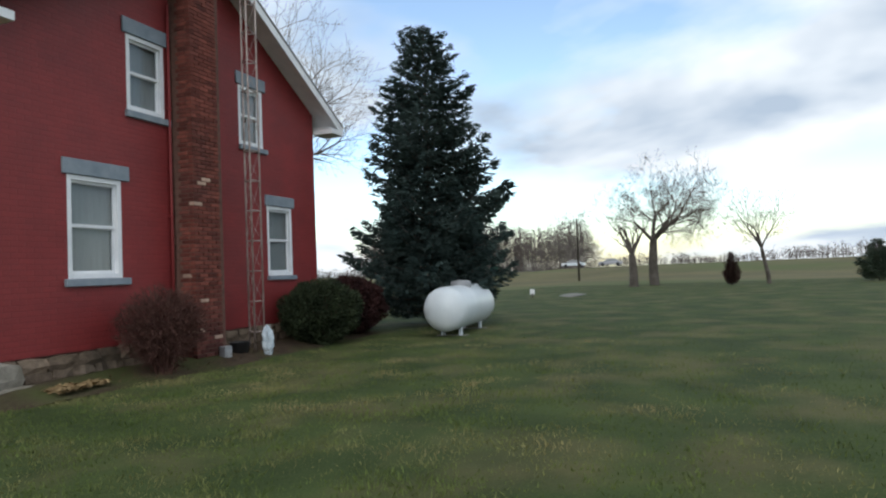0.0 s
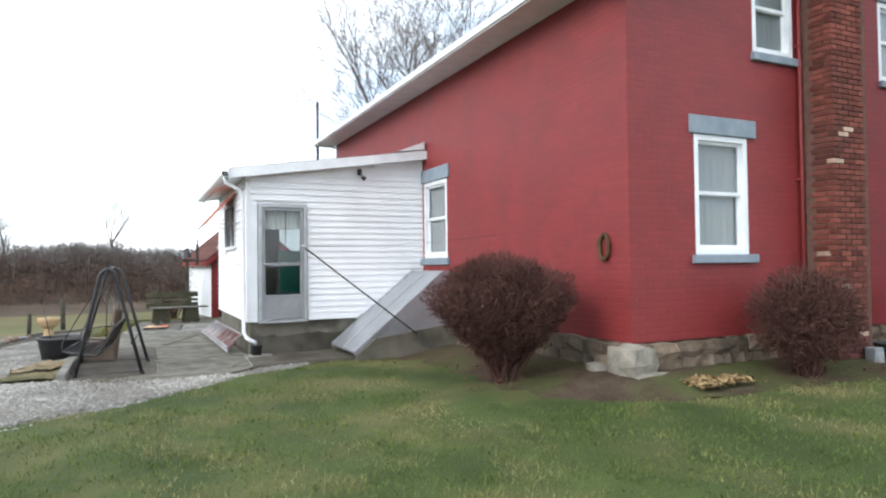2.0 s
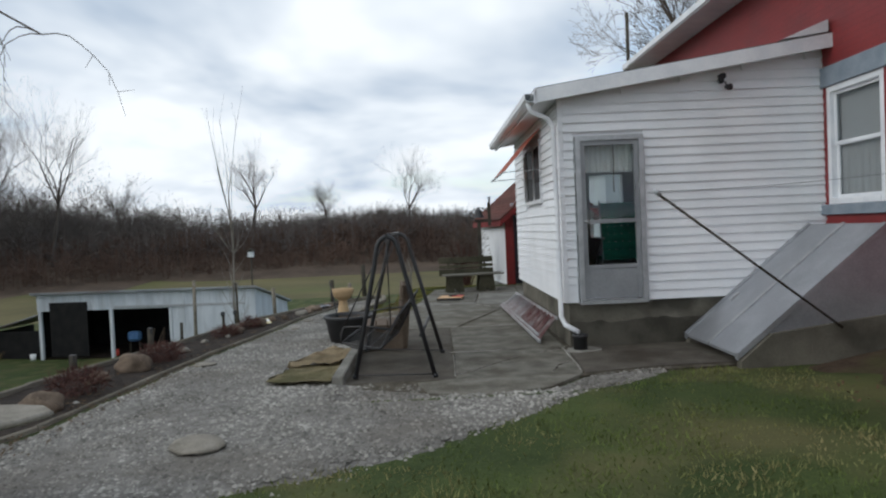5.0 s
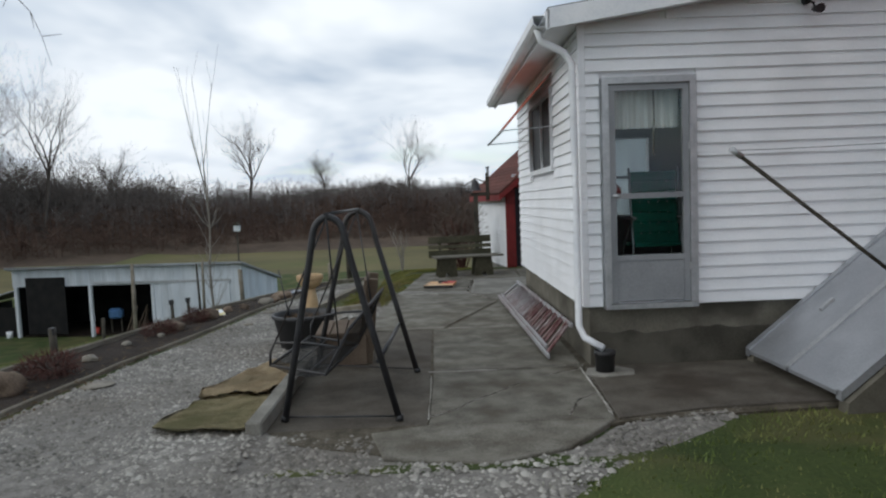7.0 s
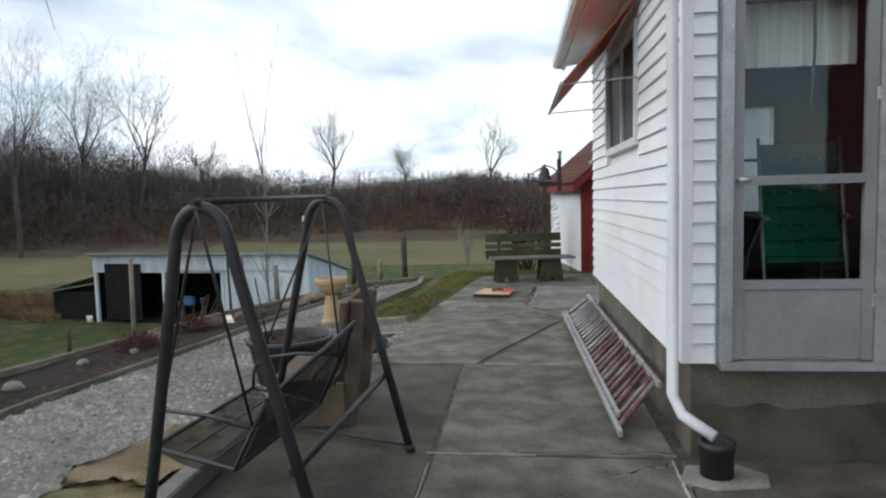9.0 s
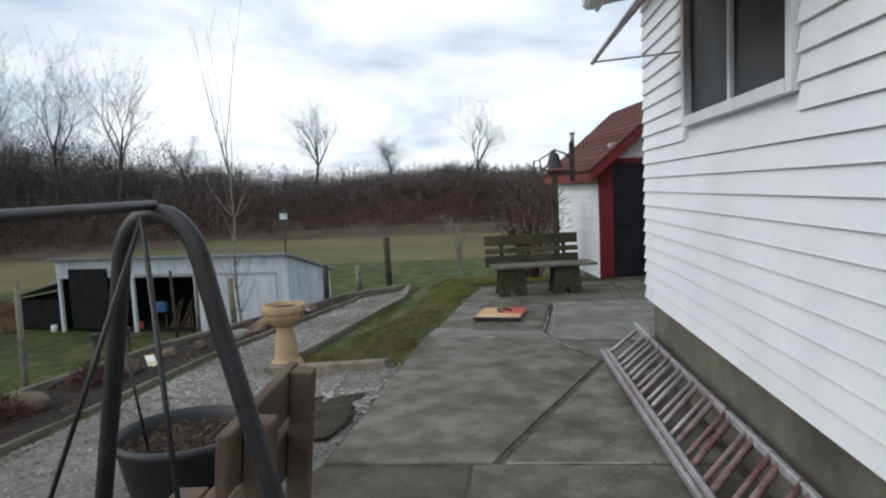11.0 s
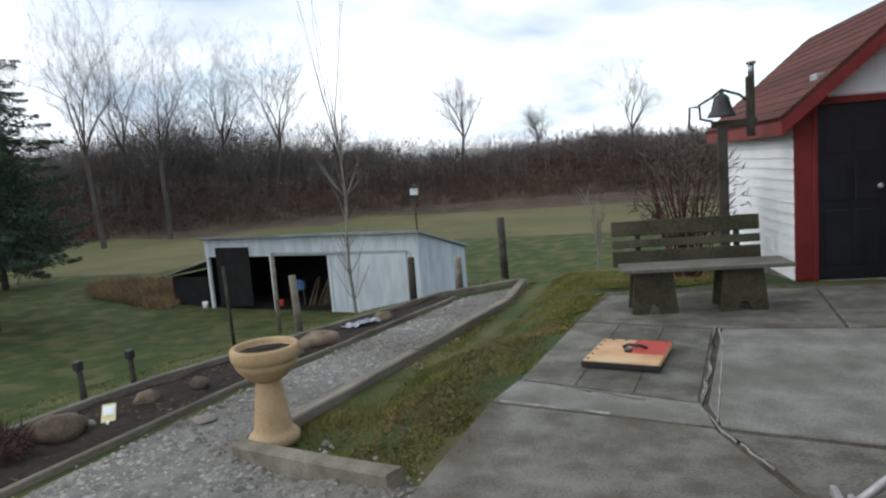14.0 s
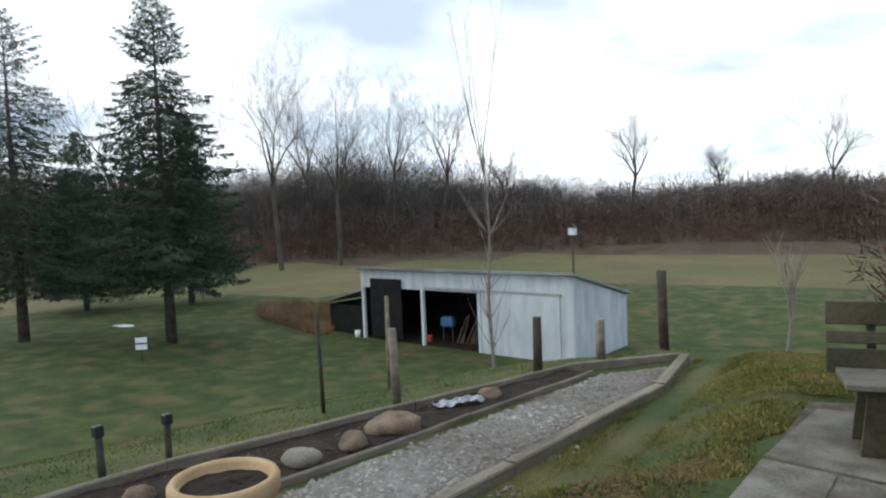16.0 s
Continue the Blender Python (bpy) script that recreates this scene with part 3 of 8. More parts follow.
for p, q, w in (((-4.85, 5.96), (-4.2, 5.955), 0.014), ((-3.43, 5.9), (-3.49, 4.6), 0.018), ((-4.12, 11.12), (-3.97, 12.6), 0.012), ((-3.96, 12.65), (-3.95, 13.2), 0.014), ((-5.4, 11.33), (-4.7, 11.2), 0.012), ((-4.6, 8.065), (-3.8, 8.06), 0.012), ((-4.84, 4.6), (-4.815, 5.8), 0.012)):
    bm = bmesh.new()
    a, b = Vector((*p, 0)), Vector((*q, 0))
    side = (b - a).cross(Vector((0, 0, 1))).normalized()
    n = 14
    rows_j = []
    for i in range(n + 1):
        c = a.lerp(b, i / n) + side * 0.006 * noise.noise((i * 0.9, p[0], p[1]))
        hw = w * (0.5 + 0.45 * noise.noise((i * 0.7, p[1], 4)))
        rows_j.append([bm.verts.new(c + side * k * hw + Vector((0, 0, 0.006 if abs(k) < 1 else -0.004))) for k in (-1, -0.4, 0.4, 1)])
    for r0, r1 in zip(rows_j, rows_j[1:]):
        for k in range(3):
            bm.faces.new((r0[k], r0[k + 1], r1[k + 1], r1[k]))
    part("joint_filler", bm, M_CRACK, patio, "crumbling pale joint filler")


# ---- cracks with pale crumbled edges in the slabs ----
for k, run in enumerate((
        ((-4.85, 4.67), (-4.69, 4.76), (-4.53, 4.98), (-4.31, 5.19), (-4.05, 5.45)),
        ((-4.63, 5.96), (-4.28, 5.99), (-3.71, 5.99), (-3.38, 6.0)),
        ((-3.48, 5.12), (-3.67, 4.92), (-3.77, 4.7), (-3.8, 4.58)),
        ((-3.79, 5.67), (-3.59, 5.78), (-3.43, 5.86)),
        ((-3.41, 5.69), (-3.46, 5.15), (-3.48, 4.79), (-3.5, 4.54)),
        ((-3.97, 13.25), (-4.08, 12.26), (-4.18, 11.42)),
        ((-5.1, 11.66), (-4.93, 11.58), (-4.5, 11.44)),
        ((-4.18, 11.34), (-4.04, 10.89), (-3.91, 10.61)),)):
    rnd = random.Random(40 + k)
    pts = []
    for (xa, ya), (xb, yb) in zip(run, run[1:]):
        for s in range(6):
            pts.append(Vector((xa + (xb - xa) * s / 6 + rnd.uniform(-0.014, 0.014), ya + (yb - ya) * s / 6 + rnd.uniform(-0.014, 0.014), 0.0)))
    pts.append(Vector((*run[-1], 0.0)))
    for nm, wide, lift, mt in (("pale_edge", 0.008, 0.004, M_CRACK), ("dark_crack", 0.0035, 0.0055, M_SOIL)):
        bm = bmesh.new()
        rows_c = []
        for i, p in enumerate(pts):
            d = (pts[min(i + 1, len(pts) - 1)] - pts[max(i - 1, 0)]).normalized()
            w = wide * rnd.uniform(0.25, 1.3) * (0.4 if i in (0, len(pts) - 1) else 1)
            rows_c.append([bm.verts.new(p + Vector((-d.y, d.x, 0)) * w * s + Vector((0, 0, z))) for s, z in ((-1, -0.01), (-1, lift), (1, lift), (1, -0.01))])
        for r0, r1 in zip(rows_c, rows_c[1:]):
            for j in range(3):
                bm.faces.new((r0[j], r0[j + 1], r1[j + 1], r1[j]))
        part(nm, bm, mt, patio, "pale crumbled crack edge" if nm == "pale_edge" else "thin dark crack")


# ---- red brick house ----
def wall_panel(name, plane, at, thick, span, zlo, zhi, holes, material, label, top=None):
    """A wall with openings through it. plane 'y': runs along x at y = at, thickness towards +; plane 'x': runs along y. holes: (a0, a1, z0, z1)."""
    aa = sorted({span[0], span[1], *[h[0] for h in holes], *[h[1] for h in holes]})
    zz = sorted({zlo, zhi, *[h[2] for h in holes], *[h[3] for h in holes]})
    bm = bmesh.new()
    for a0, a1 in zip(aa, aa[1:]):
        for z0, z1 in zip(zz, zz[1:]):
            if any(h[0] < (a0 + a1) / 2 < h[1] and h[2] < (z0 + z1) / 2 < h[3] for h in holes):
                continue
            if plane == "y":
                box(bm, a0, a1, at, at + thick, z0, z1)
            else:
                box(bm, at, at + thick, a0, a1, z0, z1)
    bmesh.ops.remove_doubles(bm, verts=bm.verts[:], dist=1e-5)
    seen = {}
    for f in bm.faces:
        seen.setdefault(tuple(sorted(v.index for v in f.verts)), []).append(f)
    bm.verts.index_update()
    seen = {}
    for f in bm.faces[:]:
        seen.setdefault(tuple(sorted(v.index for v in f.verts)), []).append(f)
    bmesh.ops.delete(bm, geom=[f for fs in seen.values() if len(fs) > 1 for f in fs], context="FACES_ONLY")
    if top:
        box_like = [bm.verts.new((x, y, z)) for y in (at, at + thick) for x, z in top]
        n = len(top)
        bm.faces.new(box_like[:n]), bm.faces.new(box_like[n:][::-1])
        for i in range(n):
            j = (i + 1) % n
            bm.faces.new((box_like[i], box_like[j], box_like[n + j], box_like[n + i]))
    return structure(name, bm, material, label, "wall")


HX, HY, EAVE = 7.38, 11.7, 4.86
RIDGE, RX, PITCH = 7.6, 3.69, 0.60
GABLE_WIN = [(1.03, 1.95, 1.62, 3.10), (5.56, 6.42, 1.58, 3.02), (2.10, 2.87, 4.24, 5.46), (4.76, 5.50, 4.16, 5.34)]
SIDE_WIN = [(4.83, 5.86, 1.66, 3.12)]


def roof_under(x):
    return RIDGE - 0.12 - PITCH * abs(x - RX)


wall_panel("wall_south", "y", 0.0, 0.3, (0.0, HX), 0.6, EAVE - 0.1, [(h[0], h[1], h[2], min(h[3], EAVE - 0.1)) for h in GABLE_WIN], M_RED, "red painted brick gable wall",
           None)
# upper gable with its two windows: strips up to the slope
bm = bmesh.new()
cuts = sorted({0.0, HX, RX, *[h[0] for h in GABLE_WIN[2:]], *[h[1] for h in GABLE_WIN[2:]]})
for a0, a1 in zip(cuts, cuts[1:]):
    hole = [h for h in GABLE_WIN[2:] if h[0] - 1e-6 < a0 and a1 < h[1] + 1e-6]
    zb = EAVE - 0.1
    spans = [(zb, None)]
    if hole:
        spans = [(hole[0][3], None)]
    for z0, _ in spans:
        vs = [bm.verts.new(p) for y in (0.0, 0.3) for p in ((a0, y, z0), (a1, y, z0), (a1, y, roof_under(a1)), (a0, y, roof_under(a0)))]
        for f in ((0, 1, 2, 3), (7, 6, 5, 4), (0, 4, 5, 1), (1, 5, 6, 2), (2, 6, 7, 3), (3, 7, 4, 0)):
            bm.faces.new([vs[i] for i in f])
bmesh.ops.remove_doubles(bm, verts=bm.verts[:], dist=1e-5)
bm.verts.index_update()
seen = {}
for f in bm.faces[:]:
    seen.setdefault(tuple(sorted(v.index for v in f.verts)), []).append(f)
bmesh.ops.delete(bm, geom=[f for fs in seen.values() if len(fs) > 1 for f in fs], context="FACES_ONLY")
structure("gable_south", bm, M_RED, "red painted gable above the windows", "wall")


wall_panel("wall_west", "x", 0.0, 0.3, (0.3, HY), 0.6, EAVE + 0.40, SIDE_WIN, M_RED, "red painted brick side wall with one window")
wall_panel("wall_east", "x", HX - 0.3, 0.3, (0.3, HY), 0.6, EAVE + 0.40, [], M_RED, "red painted brick wall")
wall_panel("wall_north", "y", HY, 0.3, (0.0, HX), 0.6, EAVE - 0.1, [], M_RED, "red painted brick wall",
           [(0.0, EAVE - 0.1), (HX, EAVE - 0.1), (HX, roof_under(HX)), (RX, roof_under(RX)), (0.0, roof_under(0.0))])
bm = bmesh.new()
box(bm, 0.05, HX - 0.05, 0.05, HY, -0.2, 0.6)
foundation = structure("foundation", bm, M_MORTAR, "fieldstone foundation under the red walls", "foundation")
# house floor and ceiling take the painted indoor shade
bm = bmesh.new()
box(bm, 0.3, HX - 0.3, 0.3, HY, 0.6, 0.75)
structure("floor_house", bm, M_ROOM, "floor inside the house, coloured dark as indoor shade", "floor")
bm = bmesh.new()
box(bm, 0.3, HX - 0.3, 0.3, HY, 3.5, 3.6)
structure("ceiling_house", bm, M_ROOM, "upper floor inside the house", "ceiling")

# roof: two slopes with overhang, fascia and soffit
roof = thing("roof", pose(0, 0, 0), "grey shingled gable roof with white fascia boards", "roof")
tagged(roof, kind="structure")
for s in (-1, 1):
    xe = RX + s * 4.22
    ze = RIDGE - PITCH * 4.22
    bm = bmesh.new()
    prof = [(RX, RIDGE), (xe, ze), (xe, ze - 0.05), (RX, RIDGE - 0.05)]
    vs = [[bm.verts.new((x, y, z)) for x, z in prof] for y in (-0.5, HY + 0.7)]
    for i in range(4):
        j = (i + 1) % 4
        bm.faces.new((vs[0][i], vs[0][j], vs[1][j], vs[1][i]))
    bm.faces.new(vs[0]), bm.faces.new(vs[1][::-1])
    part("shingle_slope", bm, M_SHINGLE, roof)
    bm = bmesh.new()
    prof = [(RX, RIDGE - 0.05), (xe, ze - 0.05), (xe, ze - 0.24), (RX, RIDGE - 0.24)]
    vs = [[bm.verts.new((x, y, z)) for x, z in prof] for y in (-0.49, -0.45)]
    for i in range(4):
        j = (i + 1) % 4
        bm.faces.new((vs[0][i], vs[0][j], vs[1][j], vs[1][i]))
    bm.faces.new(vs[0]), bm.faces.new(vs[1][::-1])
    part("rake_board", bm, M_TRIM, roof, "white rake board")
    bm = bmesh.new()
    box(bm, min(xe, xe + s * 0.03), max(xe, xe + s * 0.03), -0.5, HY + 0.7, ze - 0.115, ze - 0.005)
    bevel(bm, 0.004)
    part("fascia", bm, M_TRIM, roof, "white fascia board")
    bm = bmesh.new()
    prof = [(RX, RIDGE - 0.09), (xe, ze - 0.09), (xe, ze - 0.112), (RX, RIDGE - 0.112)]
    vs = [[bm.verts.new((x, y, z)) for x, z in prof] for y in (-0.45, HY + 0.7)]
    for i in range(4):
        j = (i + 1) % 4
        bm.faces.new((vs[0][i], vs[0][j], vs[1][j], vs[1][i]))
    bm.faces.new(vs[0]), bm.faces.new(vs[1][::-1])
    part("soffit", bm, M_TRIM, roof, "white soffit boards")
    bm = bmesh.new()
    x0, x1 = sorted((xe, xe - s * 0.53))
    box(bm, x0, x1, -0.44, HY + 0.7, ze - 0.135, ze - 0.1165)
    part("eave_soffit", bm, M_TRIM, roof, "flat white soffit under the eave")
    # boxed return at the foot of the rake
    x0, x1 = sorted((xe, xe - s * 0.5))
    boxpart("eave_return", (x0, x1, -0.5, 0.0, ze - 0.26, ze - 0.138), M_TRIM, roof, "white boxed eave return", 0.006)


# ---- white addition ----
AX, AY0, AY1 = -3.37, 5.93, 10.15


def add_roof_z(x):
    return 3.74 + 0.145 * x


wall_panel("wall_addition_south", "y", AY0 + 0.03, 0.12, (AX + 0.02, -0.002), 0.55, 3.0, [(-3.18, -2.32, 0.60, 2.63)], M_WHITE, "white framed end wall with a storm door")
wall_panel("wall_addition_west", "x", AX + 0.03, 0.12, (AY0 + 0.15, AY1), 0.55, 3.0, [(7.34, 8.84, 1.95, 2.76)], M_WHITE, "white framed side wall with a dark window")
wall_panel("wall_addition_north", "y", AY1, 0.12, (AX + 0.03, -0.002), 0.55, 3.0, [(-2.0, -1.3, 1.25, 2.5)], M_WHITE, "white framed wall with a window")
bm = bmesh.new()
box(bm, AX + 0.06, 0.0, AY0 + 0.06, AY1, -0.2, 0.56)
structure("foundation_addition", bm, M_BLOCK, "damp stained concrete foundation of the addition", "foundation")
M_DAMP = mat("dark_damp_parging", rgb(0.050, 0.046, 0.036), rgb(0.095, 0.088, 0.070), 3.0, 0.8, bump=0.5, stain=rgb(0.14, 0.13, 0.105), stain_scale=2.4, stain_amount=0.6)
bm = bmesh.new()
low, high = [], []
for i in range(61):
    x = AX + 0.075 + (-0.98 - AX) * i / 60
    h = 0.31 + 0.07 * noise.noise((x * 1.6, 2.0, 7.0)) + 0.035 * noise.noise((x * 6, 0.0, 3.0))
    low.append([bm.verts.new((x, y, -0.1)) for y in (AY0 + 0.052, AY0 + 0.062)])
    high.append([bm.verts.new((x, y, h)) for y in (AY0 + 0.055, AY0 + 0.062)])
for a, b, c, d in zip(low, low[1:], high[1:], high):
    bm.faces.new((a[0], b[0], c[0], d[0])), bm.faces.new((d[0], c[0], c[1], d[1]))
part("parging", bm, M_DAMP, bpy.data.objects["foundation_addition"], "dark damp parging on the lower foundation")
bm = bmesh.new()
prof = [(0.0, 3.0), (AX + 0.03, 3.0), (AX + 0.03, add_roof_z(AX) - 0.1), (0.0, add_roof_z(0) - 0.1)]
for y0, y1 in ((AY0 + 0.03, AY0 + 0.15), (AY1, AY1 + 0.12)):
    vs = [[bm.verts.new((x, y, z)) for x, z in prof] for y in (y0, y1)]
    for i in range(4):
        j = (i + 1) % 4
        bm.faces.new((vs[0][i], vs[0][j], vs[1][j], vs[1][i]))
    bm.faces.new(vs[0]), bm.faces.new(vs[1][::-1])
structure("gable_addition", bm, M_WHITE, "white wall under the sloping roof", "wall")
aroof = thing("addition_roof", pose(0, 0, 0), "low sloping roof with white fascia over the addition", "roof")
tagged(aroof, kind="structure")


def slope_bar(name, x0, x1, y0, y1, lo, hi, material, label=""):
    bm = bmesh.new()
    vs = [[bm.verts.new((x, y, add_roof_z(x) + d)) for x, d in ((x0, lo), (x1, lo), (x1, hi), (x0, hi))] for y in (y0, y1)]
    for i in range(4):
        j = (i + 1) % 4
        bm.faces.new((vs[0][i], vs[0][j], vs[1][j], vs[1][i]))
    bm.faces.new(vs[0]), bm.faces.new(vs[1][::-1])
    return part(name, bm, material, aroof, label)


slope_bar("shingle_slope", -3.68, 0.0, AY0 - 0.22, AY1 + 0.3, -0.02, 0.03, M_SHINGLE)
slope_bar("soffit", -3.66, 0.0, AY0 - 0.19, AY1 + 0.28, -0.12, -0.09, M_TRIM)
slope_bar("rake_board", -3.68, 0.0, AY0 - 0.225, AY0 - 0.19, -0.15, 0.02, M_TRIM, "white rake board")
slope_bar("fascia", -3.70, -3.67, AY0 - 0.225, AY1 + 0.3, -0.16, 0.0, M_TRIM)
# porch floor and ceiling take the painted indoor shade
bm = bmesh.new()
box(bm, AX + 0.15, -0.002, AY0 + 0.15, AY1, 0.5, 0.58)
structure("floor_addition", bm, M_ROOM, "floor of the porch room, coloured dark as indoor shade", "floor")
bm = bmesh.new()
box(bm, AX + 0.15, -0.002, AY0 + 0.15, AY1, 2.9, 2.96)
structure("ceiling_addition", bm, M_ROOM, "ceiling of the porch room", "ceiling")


# added dark panel: hides the red wall and paints the porch's shade
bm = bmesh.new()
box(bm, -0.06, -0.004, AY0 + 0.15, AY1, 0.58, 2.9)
structure("wall_inner_porch", bm, M_ROOM, "added dark lining for porch shade, over the red house wall", "wall")


# ---- windows of the house ----
def window(name, m, w, h, lintel, sill, label, panes=2, curtain=True):
    """A sash window in its opening. m: pose of the opening's lower corner, x along the wall, y into it, z up."""
    ob = thing(name, m, label, "window")
    tagged(ob, kind="structure")
    lx0, lx1, lh = lintel
    boxpart("lintel", (lx0, lx1, -0.035, 0.1, h + 0.003, h + lh), M_GREYTRIM, ob, "blue-grey stone lintel", 0.008)
    sx0, sx1, sh = sill
    boxpart("sill", (sx0, sx1, -0.06, 0.12, -sh, -0.003), M_GREYTRIM, ob, "blue-grey stone sill", 0.008)
    bm = bmesh.new()
    for d in ((0.0, 0.07, 0.0, 0.11, 0.0, h), (w - 0.07, w, 0.0, 0.11, 0.0, h), (0.07, w - 0.07, 0.0, 0.11, h - 0.07, h), (0.07, w - 0.07, -0.01, 0.11, 0.0, 0.07)):
        box(bm, *d)
    fr = part("frame", bm, M_TRIM, ob, "white window frame")
    for name_s, z0, z1, y in (("upper_sash", h / 2, h - 0.07, 0.05), ("lower_sash", 0.07, h / 2 + 0.03, 0.075)):
        bm = bmesh.new()
        x0, x1 = 0.07, w - 0.07
        for d in ((x0, x0 + 0.04, y, y + 0.03, z0, z1), (x1 - 0.04, x1, y, y + 0.03, z0, z1), (x0 + 0.04, x1 - 0.04, y, y + 0.03, z1 - 0.04, z1), (x0 + 0.04, x1 - 0.04, y, y + 0.03, z0, z0 + 0.045)):
            box(bm, *d)
        sash = part(name_s, bm, M_TRIM, ob)
        bm = bmesh.new()
        box(bm, x0 + 0.04, x1 - 0.04, y + 0.012, y + 0.018, z0 + 0.04, z1 - 0.04)
        g = part("pane", bm, M_OLDGLASS, sash, "dull grey-tinted window glass")
        g.visible_shadow = False
    if curtain:
        bm = bmesh.new()
        n = 26
        for zlo, zhi, amp, yb in ((0.03, h * 0.48, 0.012, 0.128), (h * 0.48, h - 0.02, 0.003, 0.128)):
            row = []
            for i in range(n + 1):
                x = 0.02 + (w - 0.04) * i / n
                yy = yb + amp * math.sin(i * 1.9)
                row.append((bm.verts.new((x, yy, zlo)), bm.verts.new((x, yy, zhi))))
            for a, b in zip(row, row[1:]):
                bm.faces.new((a[0], b[0], b[1], a[1])).smooth = True
        part("curtain", bm, M_CURTAIN, ob, "pale gathered curtain and shade behind the glass")
    return ob


for i, (h, lin, sil) in enumerate(zip(GABLE_WIN, ((0.95, 2.09, 0.23), (5.5, 6.5, 0.22), (2.02, 2.97, 0.25), (4.69, 5.59, 0.25)), ((0.97, 2.07, 0.11), (5.52, 6.5, 0.09), (2.06, 2.97, 0.11), (4.74, 5.6, 0.1)))):
    window("window_%d" % (i + 1), pose(h[0], 0, h[2]), h[1] - h[0], h[3] - h[2], (lin[0] - h[0], lin[1] - h[0], lin[2]), (sil[0] - h[0], sil[1] - h[0], sil[2]),
           "white double-hung sash window with grey lintel and sill")
h = SIDE_WIN[0]
window("window_5", pose(0, h[1], h[2], 0, 0, -90), h[1] - h[0], h[3] - h[2], (-0.1, 1.14, 0.25), (-0.1, 1.14, 0.13), "white double-hung sash window beside the cellar door")

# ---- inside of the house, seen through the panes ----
# added backing wall, its dark colour standing for an unlit room
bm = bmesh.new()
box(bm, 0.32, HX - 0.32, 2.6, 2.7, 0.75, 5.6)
structure("wall_inner_house", bm, M_ROOM, "added inner wall of the house, coloured dark as indoor shade", "wall")

# ---- chimney, pipe, antenna tower ----
chimney = thing("chimney", pose(3.34, -0.23, 0.1), "tall worn red brick chimney against the gable wall", "chimney")
boxpart("mortar_core", (-0.35, 0.35, -0.22, 0.22, -0.2, 8.3), M_MORTAR, chimney, "sooty mortar joints", 0)
pipe = thing("drain_pipe", pose(2.92, -0.06, 0.2), "thin red drain pipe beside the brick chimney", "pipe")
bm = bmesh.new()
tube(bm, [(0, 0, 0), (0, 0, 2.5), (0, 0, 6.0)], 0.022, 10)
part("tube", bm, M_RED, pipe)
for z in (0.6, 2.4, 4.2):
    boxpart("bracket", (-0.03, 0.03, -0.025, 0.06, z, z + 0.03), M_RED, pipe, "", 0.002)
stub = thing("cleanout_box", pose(3.55, -0.56, 0.09), "small metal clean-out box at the chimney foot", "utility box")
boxpart("case", (-0.09, 0.09, -0.07, 0.07, 0, 0.3), M_GALV, stub, "", 0.01)
boxpart("lid", (-0.07, 0.07, -0.085, -0.07, 0.06, 0.24), M_ALU, stub, "", 0.004)

tower = thing("antenna_tower", pose(4.42, -0.62, 0.1), "rusty three-legged lattice antenna tower beside the gable", "antenna tower")
LEGS = [(-0.15, 0.0), (0.15, 0.02), (0.02, 0.25)]
for x, y in LEGS:
    bm = bmesh.new()
    rod(bm, (x, y, -0.1), (x, y, 9.2), 0.0165, n=8)
    part("leg", bm, M_TOWER, tower)
for k in range(16):
    z = 0.45 + k * 0.56
    for i in range(3):
        a, b = LEGS[i], LEGS[(i + 1) % 3]
        bm = bmesh.new()
        rod(bm, (*a, z), (*b, z), 0.0105, n=6)
        part("rung", bm, M_TOWER, tower)
        bm = bmesh.new()
        rod(bm, (*a, z), (*b, z + 0.56), 0.0038, n=5)
        part("brace", bm, M_TOWER, tower)

# ---- oval wreath on the wall near the corner ----
wreath = thing("wall_wreath", pose(-0.03, 0.42, 1.72, 0, 90, 0), "dark oval wreath hung on the red wall", "wreath")
bm = bmesh.new()
tube(bm, [(0.15 * math.cos(a), 0.085 * math.sin(a), 0) for a in [2 * math.pi * i / 20 for i in range(20)]] + [(0.15, 0.0, 0)], 0.022, 8)
for v in bm.verts:
    v.co += Vector((random.uniform(-1, 1), random.uniform(-1, 1), random.uniform(-1, 1))) * 0.012
part("ring", bm, M_DARKLEAF, wreath)

# ---- cellar bulkhead ----
bulk = thing("cellar_bulkhead", pose(-0.95, 5.2, 0.05), "sloping galvanised metal cellar bulkhead against the house", "bulkhead")
X0, X1, ZA, ZB = -0.92, 0.70, 0.03, 1.34
Y0, Y1 = -0.70, 0.70


def wedge(name, y0, y1, lift, thick, material, label="", x0=X0, x1=X1):
    bm = bmesh.new()
    def zz(x):
        return ZA + (ZB - ZA) * (x - X0) / (X1 - X0)
    vs = [[bm.verts.new((x, y, zz(x) + d)) for x, d in ((x0, lift), (x1, lift), (x1, lift + thick), (x0, lift + thick))] for y in (y0, y1)]
    for i in range(4):
        j = (i + 1) % 4
        bm.faces.new((vs[0][i], vs[0][j], vs[1][j], vs[1][i]))
    bm.faces.new(vs[0]), bm.faces.new(vs[1][::-1])
    return part(name, bm, material, bulk, label)


